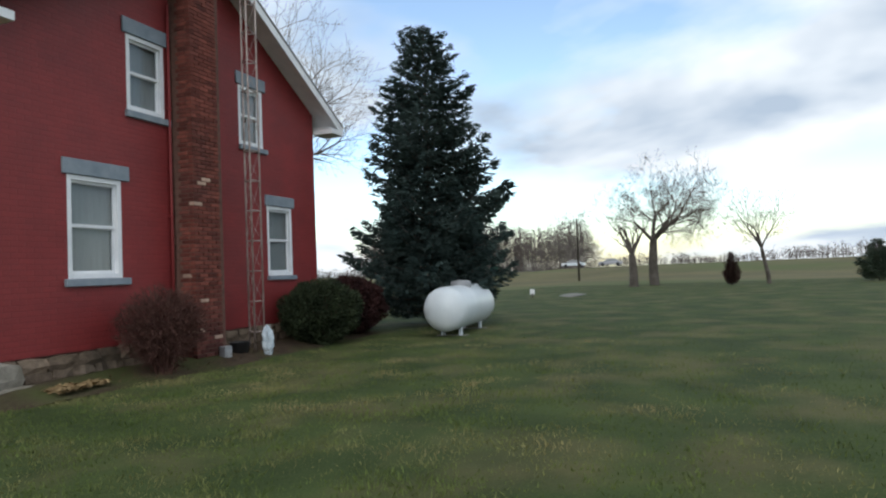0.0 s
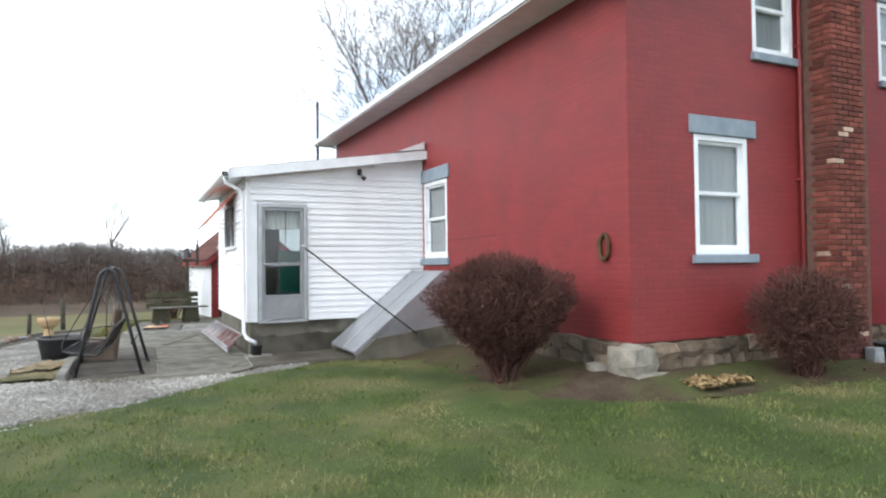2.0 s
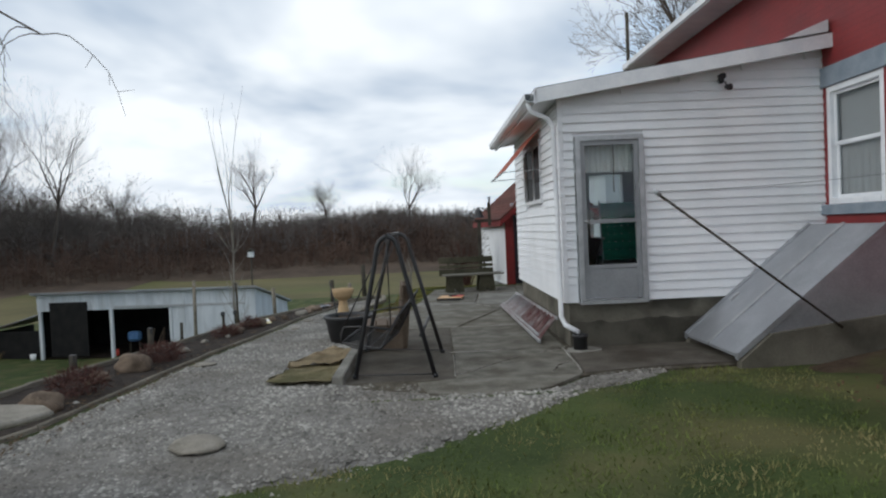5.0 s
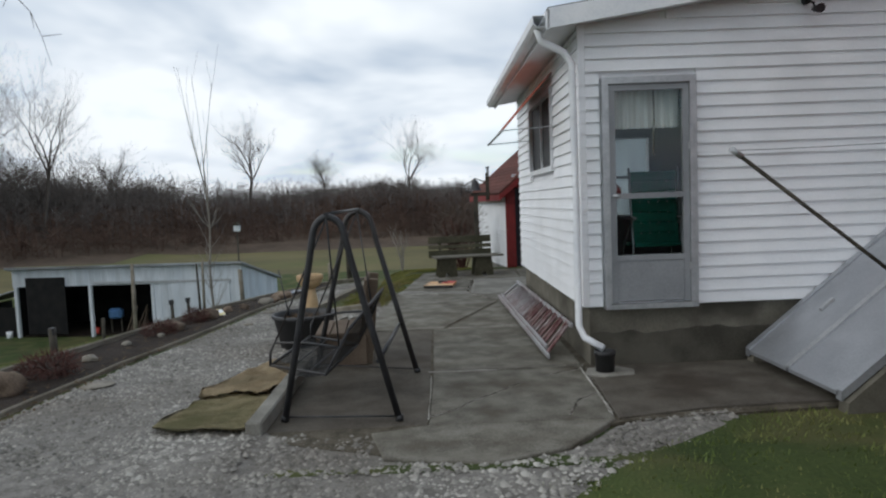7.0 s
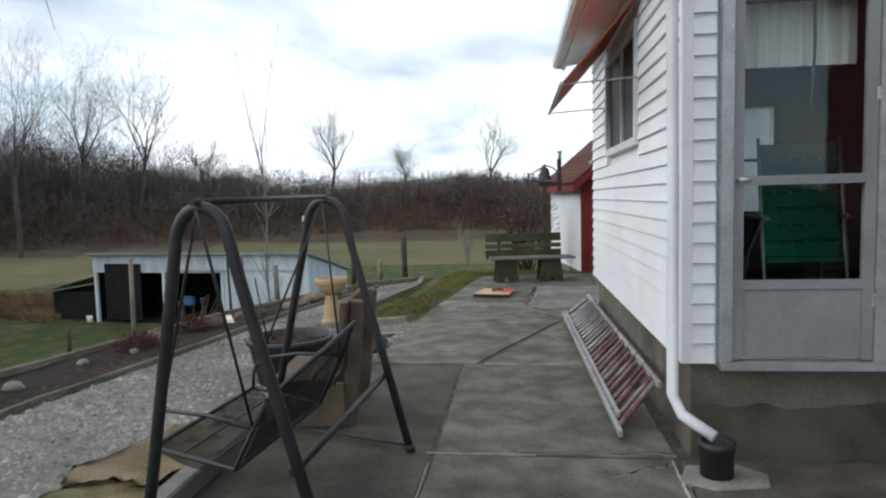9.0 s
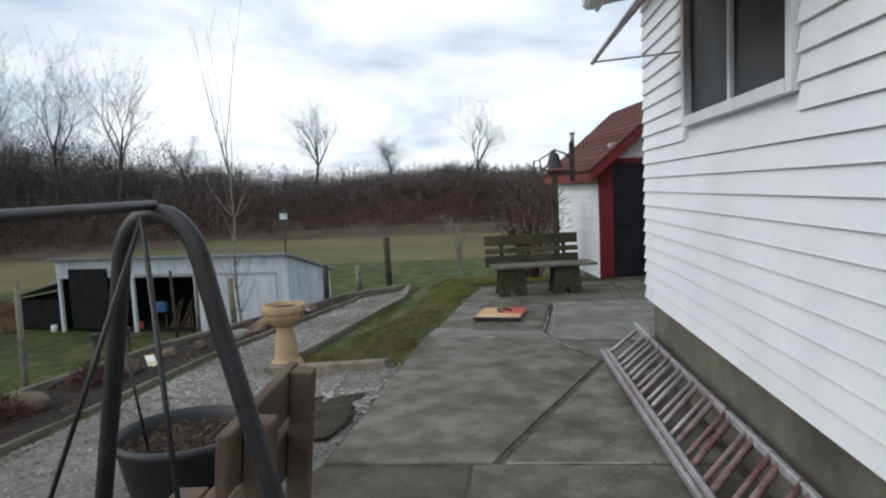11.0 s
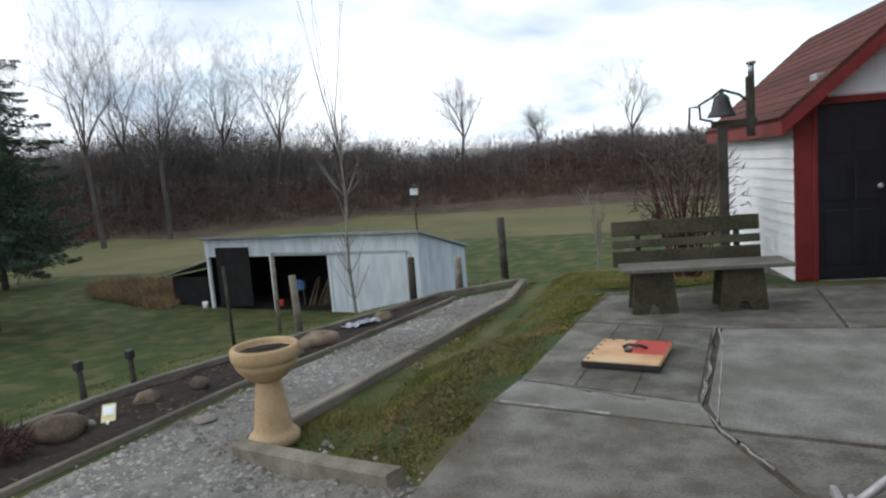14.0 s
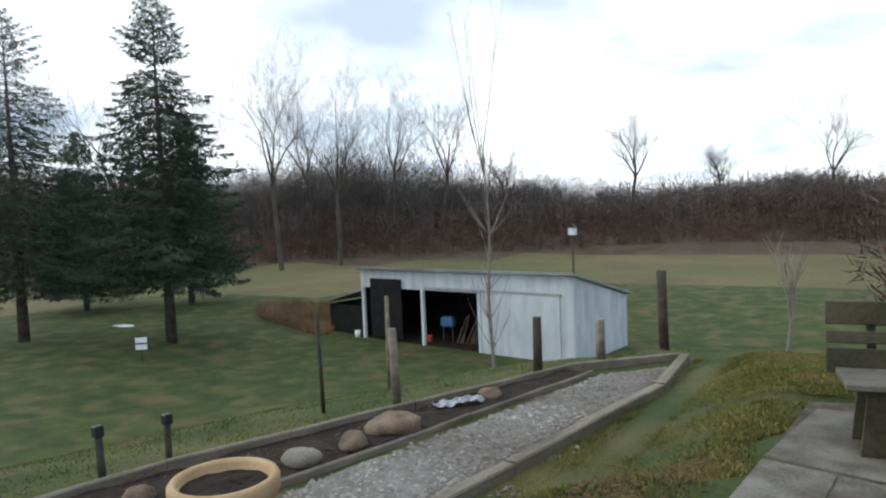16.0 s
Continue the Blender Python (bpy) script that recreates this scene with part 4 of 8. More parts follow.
for y0, y1 in ((Y0 + 0.03, -0.015), (0.015, Y1 - 0.03)):
    leaf = wedge("door_leaf", y0, y1, 0.0, 0.03, M_GALV, "galvanised door leaf")
wedge("centre_flange", -0.03, 0.03, 0.03, 0.02, M_ALU)
for y0, y1 in ((Y0 - 0.02, Y0 + 0.05), (Y1 - 0.05, Y1 + 0.015)):
    wedge("side_flange", y0, y1, -0.03, 0.075, M_GALV)
boxpart("top_plate", (X1, 0.945, Y0 - 0.02, Y1 + 0.015, ZB - 0.02, ZB + 0.03), M_GALV, bulk, "", 0.006)
boxpart("pull_handle", (0.28, 0.42, -0.09, -0.06, 0.0, 0.03), M_ALU, bulk, "", 0.004, pose(-0.9, 0, 0.36, 0, -39, 0))
for y0, y1, mt, nm in ((Y0 - 0.01, Y0 + 0.03, M_GALV, "cheek"), (Y1 - 0.03, Y1 + 0.005, M_GALV, "cheek")):
    bm = bmesh.new()
    pts = [(X0 + 0.35, 0.27), (0.94, 0.45), (0.94, ZB), (X1, ZB)]
    vs = [[bm.verts.new((x, y, z)) for x, z in pts] for y in (y0, y1)]
    for i in range(4):
        j = (i + 1) % 4
        bm.faces.new((vs[0][i], vs[0][j], vs[1][j], vs[1][i]))
    bm.faces.new(vs[0]), bm.faces.new(vs[1][::-1])
    part(nm, bm, mt, bulk, "galvanised side panel")
    bm = bmesh.new()
    pts = [(X0, -0.2), (0.94, -0.2), (0.94, 0.45), (X0 + 0.35, 0.27), (X0 + 0.02, 0.0)]
    vs = [[bm.verts.new((x, y, z)) for x, z in pts] for y in (y0 - 0.06, y1 + 0.01)]
    for i in range(5):
        j = (i + 1) % 5
        bm.faces.new((vs[0][i], vs[0][j], vs[1][j], vs[1][i]))
    bm.faces.new(vs[0]), bm.faces.new(vs[1][::-1])
    part("concrete_curb", bm, M_BLOCK, bulk, "stained concrete curb")

prop = thing("clothesline_prop", pose(-0.80, 4.40, 0.36), "dark wooden prop pole leaning on the cellar bulkhead", "pole")
bm = bmesh.new()
rod(bm, (0, 0, 0), (-1.99, -0.29, 1.46), 0.012, 0.014, 10)
part("shaft", bm, M_POST, prop)
bm = bmesh.new()
rod(bm, (-1.96, -0.285, 1.44), (-2.03, -0.295, 1.49), 0.02, 0.02, 10)
part("tip", bm, M_ALU, prop, "pale metal tip")
wire = thing("clothesline_wire", pose(-2.8, 4.11, 1.84), "thin slack wire from the prop pole to the house", "wire")
bm = bmesh.new()
tube(bm, [(2.8 * f, -1.2 * f, 0.15 * f - 0.25 * f * (1 - f)) for f in [i / 12 for i in range(13)]], 0.0022, 5)
part("strand", bm, M_BLACK, wire)

# ---- storm door ----
door = thing("door_1", pose(-3.18, 5.93, 0.58), "grey aluminium storm door with two glass panels", "door")
tagged(door, kind="structure")
W, Hh = 0.86, 2.07
bm = bmesh.new()
for d in ((0, 0.06, -0.05, 0.1, 0, Hh), (W - 0.06, W, -0.05, 0.1, 0, Hh), (0.06, W - 0.06, -0.05, 0.1, Hh - 0.06, Hh), (0.0, W, -0.06, 0.1, -0.045, -0.002)):
    box(bm, *d)
part("frame", bm, M_ALU, door, "dull aluminium door frame")
leafs = [(0.065, 0.12, -0.03, 0.01, 0.01, Hh - 0.065), (W - 0.12, W - 0.065, -0.03, 0.01, 0.01, Hh - 0.065), (0.12, W - 0.12, -0.03, 0.01, Hh - 0.12, Hh - 0.065),
         (0.12, W - 0.12, -0.035, 0.012, 0.97, 1.02), (0.12, W - 0.12, -0.03, 0.01, 0.40, 0.45)]
bm = bmesh.new()
for d in leafs:
    box(bm, *d)
lf = part("leaf", bm, M_DOORGREY, door)
boxpart("kick_panel", (0.12, W - 0.12, -0.022, 0.0, 0.02, 0.40), M_DOORGREY, lf, "grey kick panel", 0.003)
for z0, z1 in ((1.02, Hh - 0.12), (0.45, 0.97)):
    bm = bmesh.new()
    box(bm, 0.12, W - 0.12, -0.012, -0.006, z0, z1)
    part("pane", bm, M_GLASS, lf, "door glass").visible_shadow = False
bm = bmesh.new()
tube(bm, [(0.09, -0.035, 1.0), (0.09, -0.085, 1.0), (0.14, -0.09, 1.0)], 0.012, 8)
part("handle", bm, M_ALU, lf, "small aluminium handle")
for z in (0.3, 1.4):
    boxpart("hinge", (W - 0.075, W - 0.05, -0.04, -0.028, z, z + 0.07), M_ALU, lf, "", 0.002)
bm = bmesh.new()
rows_c = [(x, 0.13 + 0.012 * math.sin(i * 2.1)) for i, x in enumerate(np.linspace(0.1, W - 0.1, 26))]
for (xa, ya), (xb, yb) in zip(rows_c, rows_c[1:]):
    bm.faces.new([bm.verts.new(p) for p in ((xa, ya, 1.62), (xb, yb, 1.62), (xb, yb, 1.97), (xa, ya, 1.97))])
part("valance", bm, M_CURTAIN, door, "pale valance behind the glass")
bm = bmesh.new()
tube(bm, [(0.5, 0.05, 1.95), (0.5, 0.04, 1.7), (0.49, 0.04, 1.42), (0.5, 0.05, 1.36)], 0.009, 6)
part("hanging_cord", bm, M_BROWNWOOD, door, "brown cord hung inside the door")

# ---- green folding chair behind the door ----
chair = thing("folding_chair", pose(-2.40, 6.72, 0.58) @ Matrix.Diagonal((1.0, 1.0, 1.24, 1)), "green webbed folding lawn chair behind the storm door", "chair")
for k in range(7):
    boxpart("web_strap", (-0.25, 0.25, 0.0, 0.012, 0.40 + k * 0.089, 0.482 + k * 0.089), M_GREENCHAIR, chair, "green webbing strap", 0.003, pose(0, 0, 0, -8, 0, 0))
for k in range(5):
    boxpart("upright_strap", (-0.235 + k * 0.098, -0.155 + k * 0.098, 0.012, 0.022, 0.40, 1.02), M_GREENCHAIR, chair, "green webbing strap", 0.003, pose(0, 0, 0, -8, 0, 0))
bm = bmesh.new()
box(bm, -0.24, 0.24, -0.02, 0.42, 0.37, 0.40)
part("seat", bm, M_GREENCHAIR, chair)
for x in (-0.26, 0.26):
    bm = bmesh.new()
    tube(bm, [(x, -0.1, 0.0), (x, 0.0, 0.38), (x, 0.06, 0.7), (x, 0.12, 1.04)], 0.012, 8)
    part("side_tube", bm, M_ALU, chair)
    bm = bmesh.new()
    tube(bm, [(x, 0.44, 0.0), (x, 0.3, 0.38), (x, -0.02, 0.62)], 0.012, 8)
    part("leg", bm, M_ALU, chair)
    boxpart("armrest", (x - 0.025, x + 0.025, -0.05, 0.36, 0.6, 0.625), M_ALU, chair, "", 0.006)

# ---- window, awning, gutter of the addition ----
win = thing("window_6", pose(AX, 8.84, 1.95, 0, 0, -90), "dark wide window in the white siding", "window")
tagged(win, kind="structure")
bm = bmesh.new()
for d in ((-0.06, 0.0, -0.025, 0.1, -0.06, 0.87), (1.5, 1.56, -0.025, 0.1, -0.06, 0.87), (0.0, 1.5, -0.025, 0.1, 0.81, 0.87), (0.0, 1.5, -0.03, 0.1, -0.06, 0.0), (0.73, 0.77, 0.0, 0.08, 0.0, 0.81)):
    box(bm, *d)
part("frame", bm, M_TRIM, win, "white window frame")
for x0, x1 in ((0.0, 0.73), (0.77, 1.5)):
    bm = bmesh.new()
    box(bm, x0, x1, 0.04, 0.046, 0.0, 0.81)
    part("pane", bm, M_GLASS, win, "dark window glass").visible_shadow = False
    bm = bmesh.new()
    box(bm, x0 + 0.01, x1 - 0.01, 0.02, 0.024, 0.0, 0.81)
    part("screen", bm, M_BLACKPLASTIC, win, "black insect screen")

win = thing("window_7", pose(-2.0, AY1 - 0.01, 1.25), "plain window at the far side of the porch room", "window")
tagged(win, kind="structure")
bm = bmesh.new()
for d in ((-0.04, 0.03, 0.0, 0.14, -0.04, 1.29), (0.67, 0.74, 0.0, 0.14, -0.04, 1.29), (0.03, 0.67, 0.0, 0.14, 1.22, 1.29), (0.03, 0.67, 0.0, 0.14, -0.04, 0.03), (0.03, 0.67, 0.04, 0.08, 0.60, 0.64)):
    box(bm, *d)
part("frame", bm, M_TRIM, win, "white window frame")
bm = bmesh.new()
box(bm, 0.03, 0.67, 0.055, 0.06, 0.03, 1.22)
part("pane", bm, M_GLASS, win, "clear window glass").visible_shadow = False

awning = thing("window_awning", pose(AX, 7.2, 2.35), "faded orange awning on thin metal stays", "awning")
for k in range(9):
    y0 = 0.0 + k * 0.2
    bm = bmesh.new()
    vs = [bm.verts.new(p) for p in ((-0.56, y0, 0.0), (-0.02, y0, 0.60), (-0.02, y0 + 0.19, 0.60), (-0.56, y0 + 0.19, 0.0), (-0.56, y0, 0.015), (-0.02, y0, 0.618), (-0.02, y0 + 0.19, 0.618), (-0.56, y0 + 0.19, 0.015))]
    for f in ((0, 1, 2, 3), (7, 6, 5, 4), (0, 4, 5, 1), (1, 5, 6, 2), (2, 6, 7, 3), (3, 7, 4, 0)):
        bm.faces.new([vs[i] for i in f])
    part("slat", bm, M_AWNING, awning)
bm = bmesh.new()
rod(bm, (-0.57, -0.02, 0.0), (-0.57, 1.8, 0.0), 0.014, n=8)
part("front_bar", bm, M_ALU, awning)
for y in (0.02, 1.76):
    bm = bmesh.new()
    rod(bm, (-0.56, y, 0.0), (-0.01, y, 0.03), 0.006, n=6)
    part("stay", bm, M_ALU, awning)

gutter = thing("gutter", pose(-3.76, 5.72, 3.12), "white metal gutter and downspout at the addition corner", "gutter")
bm = bmesh.new()
prof = [(0.055, 0.05), (-0.055, 0.05), (-0.05, -0.02), (-0.02, -0.05), (0.055, -0.05), (0.055, -0.045), (-0.015, -0.045), (-0.043, -0.018), (-0.048, 0.045), (0.055, 0.045)]
vs = [[bm.verts.new((x, y, z)) for x, z in prof] for y in (0.0, 4.75)]
for i in range(10):
    j = (i + 1) % 10
    bm.faces.new((vs[0][i], vs[0][j], vs[1][j], vs[1][i]))
bm.faces.new(vs[0]), bm.faces.new(vs[1][::-1])
part("trough", bm, M_TRIM, gutter)
bm = bmesh.new()
tube(bm, [(0.0, 0.1, -0.04), (0.03, 0.12, -0.14), (0.24, 0.14, -0.24), (0.31, 0.15, -0.34), (0.32, 0.15, -1.5), (0.32, 0.15, -2.72), (0.36, 0.10, -2.82), (0.50, -0.02, -2.90)], 0.032, 10)
part("downspout", bm, M_TRIM, gutter, "white downspout with a bent foot")
bm = bmesh.new()
prism(bm, [(-3.46, 5.62), (-3.3, 5.52), (-3.02, 5.57), (-2.98, 5.72), (-3.1, 5.84), (-3.38, 5.82)], -0.05, 0.016)
bevel(bm, 0.006)
part("concrete_patch", bm, M_CONCRETELIGHT, patio, "small pale concrete patch")
boot = thing("drain_boot", pose(-3.25, 5.70, 0.0), "black plastic drain boot under the downspout", "drain")
bm = bmesh.new()
lathe(bm, [(0.0, 0.0), (0.085, 0.0), (0.085, 0.16), (0.095, 0.16), (0.095, 0.2), (0.07, 0.2), (0.065, 0.05), (0.0, 0.05)], 20)
part("pipe", bm, M_BLACKPLASTIC, boot)

lamp = thing("flood_light", pose(-1.31, 5.9, 3.27) @ Matrix.Diagonal((0.75, 0.9, 0.75, 1)), "black twin flood light on the white wall", "lamp")
bm = bmesh.new()
lathe(bm, [(0.0, -0.02), (0.05, -0.02), (0.05, 0.02), (0.0, 0.02)], 16)
for v in bm.verts:
    v.co = Vector((v.co.x, v.co.z, v.co.y))
part("base", bm, M_BLACK, lamp)
for dx, dz in ((-0.06, 0.06), (0.05, -0.12)):
    bm = bmesh.new()
    tube(bm, [(0, -0.01, 0), (dx, -0.06, dz * 0.4), (dx, -0.08, dz)], 0.012, 8)
    part("arm", bm, M_BLACK, lamp)
    bm = bmesh.new()
    rod(bm, (dx, -0.06, dz), (dx, -0.18, dz - 0.03), 0.03, 0.055, 14)
    part("head", bm, M_BLACK, lamp)

# ---- flashing and mast above the addition ----
flash = thing("roof_flashing", pose(-0.3, 5.72, 3.76), "small white metal flashing on the low roof", "flashing")
bm = bmesh.new()
vs = [bm.verts.new((x, y, z)) for y in (0.0, 0.3) for x, z in ((-0.32, -0.055), (0.26, 0.02), (0.26, 0.17))]
for f in ((0, 1, 2), (5, 4, 3), (0, 3, 4, 1), (1, 4, 5, 2), (2, 5, 3, 0)):
    bm.faces.new([vs[i] for i in f])
part("sheet", bm, M_TRIM, flash)
mast = thing("roof_mast", pose(-0.45, 12.3, 3.3), "thin weathered metal mast behind the roof", "mast")
bm = bmesh.new()
rod(bm, (0, 0, -3.4), (0, 0, 2.9), 0.04, n=8)
part("pole", bm, M_POST, mast)
bm = bmesh.new()
tube(bm, [(0.06, -0.1, 1.75), (0.4, -0.15, 1.6), (0.95, -0.2, 1.5)], 0.03, 8)
part("stay", bm, M_ALU, mast)

# ---- ladder along the wall ----
ladder = thing("extension_ladder", pose(-3.55, 6.2, 0.0), "worn aluminium extension ladder lying on edge by the wall", "ladder")
LN = 4.15


def lrail(f):
    """Lower and upper rail at a part f of the length."""
    return Vector((-0.12 - 0.06 * f, LN * f, 0.045)), Vector((0.145, 0.15 + LN * f, 0.31 - 0.06 * f))


for k in (0, 1):
    a, b = lrail(0)[k], lrail(1)[k]
    boxpart("rail", (-0.014, 0.014, 0, (b - a).length, -0.023, 0.023), M_LADDER, ladder, "", 0.004,
            Matrix.Translation(a) @ (b - a).to_track_quat("Y", "Z").to_matrix().to_4x4())
for i in range(14):
    a, b = lrail((i + 0.4) / 14)
    bm = bmesh.new()
    rod(bm, a, b, 0.019, n=8)
    part("rung", bm, M_LADDERRED if i < 7 else M_LADDER, ladder, "maroon paint-splashed rung" if i < 7 else "")
    if i < 12:
        off = Vector((0.015, 0.11, 0.03))
        bm = bmesh.new()
        rod(bm, a + off, b + off * 0.8, 0.015, n=8)
        part("rung", bm, M_LADDERRED if i < 6 else M_LADDER, ladder, "maroon paint-splashed rung" if i < 6 else "")
off = Vector((0.02, 0.13, 0.05))
a, b = lrail(0.02)[0] + off, lrail(0.93)[0] + off
boxpart("inner_rail", (-0.012, 0.012, 0, (b - a).length, -0.02, 0.02), M_LADDER, ladder, "", 0.004, Matrix.Translation(a) @ (b - a).to_track_quat("Y", "Z").to_matrix().to_4x4())

# ---- garden swing ----
swing = thing("garden_swing", pose(-5.47, 5.3, 0.0), "black steel garden swing with a dark sling seat", "garden swing")
FR = [((-0.44, -0.57, 0), (-0.03, -0.76, 1.51), (0.42, -0.66, 0)), ((-0.48, 1.03, 0), (0.02, 0.76, 1.53), (0.52, 0.69, 0))]
for a, top, c in FR:
    a, top, c = Vector(a), Vector(top), Vector(c)
    s1, s2 = top.lerp(a, 0.27), top.lerp(c, 0.27)
    s1.z = s2.z = top.z - 0.16
    mid, half = (s1 + s2) / 2, (s2 - s1) / 2
    pts = [a, a.lerp(s1, 0.5), a.lerp(s1, 0.9)]
    for k in range(1, 12):
        w = math.pi * k / 12
        pts.append(mid - half * math.cos(w) + Vector((0, 0, 0.16 * math.sin(w))))
    pts += [c.lerp(s2, 0.9), c.lerp(s2, 0.5), c]
    bm = bmesh.new()
    tube(bm, pts, 0.025, 12)
    part("end_frame", bm, M_BLACK, swing)
    bm = bmesh.new()
    rod(bm, a + Vector((0, 0, 0.03)), c + Vector((0, 0, 0.03)), 0.008, n=6)
    part("ground_bar", bm, M_BLACK, swing)
    for f in (a, c):
        bm = bmesh.new()
        rod(bm, f, f + Vector((0, 0, 0.04)), 0.03, n=12)
        part("foot_cap", bm, M_BLACKPLASTIC, swing)
bm = bmesh.new()
rod(bm, (-0.03, -0.78, 1.53), (0.02, 0.78, 1.55), 0.013, n=10)
part("top_bar", bm, M_BLACK, swing)
for s in (0, 2):
    a, b = Vector(FR[0][s]).lerp(Vector(FR[0][1]), 0.3), Vector(FR[1][s]).lerp(Vector(FR[1][1]), 0.3)
    if s == 2:
        bm = bmesh.new()
        rod(bm, a, b, 0.018, n=8)
        part("side_brace", bm, M_BLACK, swing)
SEAT = [(-0.64, -0.13, 0.32), (-0.19, -0.19, 0.24), (-0.02, 0.64, 0.30), (-0.46, 0.70, 0.38)]
BACK = [(-0.19, -0.19, 0.24), (0.03, -0.30, 0.62), (0.24, 0.55, 0.82), (-0.02, 0.64, 0.30)]
for nm, q in (("seat", SEAT), ("backrest", BACK)):
    bm = bmesh.new()
    n = 8
    q = [Vector(p) for p in q]
    grid = [[bm.verts.new(q[0].lerp(q[1], i / n).lerp(q[3].lerp(q[2], i / n), j / n) + Vector((0, 0, -0.05 * math.sin(math.pi * i / n)))) for j in range(n + 1)] for i in range(n + 1)]
    for i in range(n):
        for j in range(n):
            bm.faces.new((grid[i][j], grid[i + 1][j], grid[i + 1][j + 1], grid[i][j + 1])).smooth = True
    bmesh.ops.solidify(bm, geom=bm.faces[:], thickness=0.008)
    part(nm, bm, M_MESHFABRIC, swing, "dark sling fabric")
for front, low, high, top in ((SEAT[0], SEAT[1], BACK[1], (-0.03, -0.74, 1.5)), (SEAT[3], SEAT[2], BACK[2], (0.02, 0.72, 1.52))):
    front, low, high = Vector(front), Vector(low), Vector(high)
    arm, mid = front + Vector((0.03, 0.06, 0.17)), low.lerp(high, 0.6)
    for nm, run, r in (("seat_side", (front, low, high), 0.012), ("armrest", (front, front + Vector((0.0, 0.02, 0.1)), arm, arm.lerp(mid, 0.5) + Vector((0, 0, 0.02)), mid), 0.011)):
        bm = bmesh.new()
        tube(bm, run, r, 8)
        part(nm, bm, M_BLACK, swing)
    for e in (arm, mid):
        bm = bmesh.new()
        rod(bm, top, e, 0.007, n=6)
        part("hanger", bm, M_BLACK, swing)
    for f in (0.35, 0.7):
        bm = bmesh.new()
        rod(bm, front.lerp(low, f), (Vector(SEAT[3]).lerp(Vector(SEAT[2]), f)), 0.006, n=6)
        part("seat_wire", bm, M_BLACK, swing)
for p, q in ((SEAT[0], SEAT[3]), (BACK[1], BACK[2]), (SEAT[1], SEAT[2])):
    bm = bmesh.new()
    rod(bm, p, q, 0.012, n=8)
    part("cross_tube", bm, M_BLACK, swing)

# ---- low wooden seat behind the swing ----
wseat = thing("wooden_seat", rot_z(-5.56, 6.72, 0.0, 4), "low seat of broad weathered brown planks", "wooden seat")
for y in (-0.26, 0.32):
    boxpart("back_post", (0.04, 0.13, y - 0.04, y + 0.05, 0.0, 0.86), M_BROWNWOOD, wseat, "", 0.006, pose(0, 0, 0, 0, 6, 0))
for z in (0.40, 0.66):
    boxpart("back_slat", (-0.005, 0.035, -0.42, 0.44, z, z + 0.2), M_BROWNWOOD, wseat, "", 0.006, pose(0, 0, 0, 0, 6, 0))
for x in (-0.42, -0.27, -0.12):
    boxpart("seat_slat", (x, x + 0.14, -0.38, 0.38, 0.30, 0.335), M_BROWNWOOD, wseat, "", 0.006)
for y in (-0.34, 0.33):
    boxpart("side_plank", (-0.42, 0.08, y - 0.02, y + 0.025, 0.0, 0.30), M_BROWNWOOD, wseat, "", 0.006)

# ---- black tub planter ----
tub = thing("tub_planter", pose(-6.36, 7.86, yard_z(-6.36, 7.86) + 0.02) @ Matrix.Diagonal((0.87, 0.87, 0.97, 1)), "large round black plastic tub with dead plants", "planter")
bm = bmesh.new()
lathe(bm, [(0.0, 0.0), (0.34, 0.0), (0.42, 0.36), (0.45, 0.37), (0.45, 0.41), (0.42, 0.415), (0.40, 0.38), (0.38, 0.28)], 40)
part("tub", bm, M_BLACKPLASTIC, tub)
bm = bmesh.new()
rings = lathe(bm, [(0.395, 0.33), (0.25, 0.345), (0.1, 0.35)], 40)
bm.faces.new(rings[-1])
for v in bm.verts:
    v.co.z += random.uniform(-0.012, 0.012)
part("soil", bm, M_SOIL, tub, "dark soil and dead leaves")
tri = []
for i in range(260):
    a, r = random.uniform(0, 6.28), 0.37 * math.sqrt(random.random())
    c = Vector((r * math.cos(a), r * math.sin(a), 0.36))
    d = Vector((random.uniform(-1, 1), random.uniform(-1, 1), random.uniform(0, 0.5))).normalized() * random.uniform(0.02, 0.06)
    e = d.cross(Vector((0, 0, 1))).normalized() * random.uniform(0.006, 0.016)
    tri.append((c - d, c + e, c + d))
ob = new("dead_plant", tri_soup("dead_plant", np.array(tri), M_DARKLEAF))
ob.parent = tub
ob["label"] = "dead brown leaves and stalks"
stake = thing("garden_stake", pose(-6.5, 7.7, 0.25), "thin dark metal stake in the tub", "stake")
bm = bmesh.new()
rod(bm, (0, 0, 0), (-0.12, 0.05, 0.6), 0.008, n=6)
part("rod", bm, M_BLACK, stake)

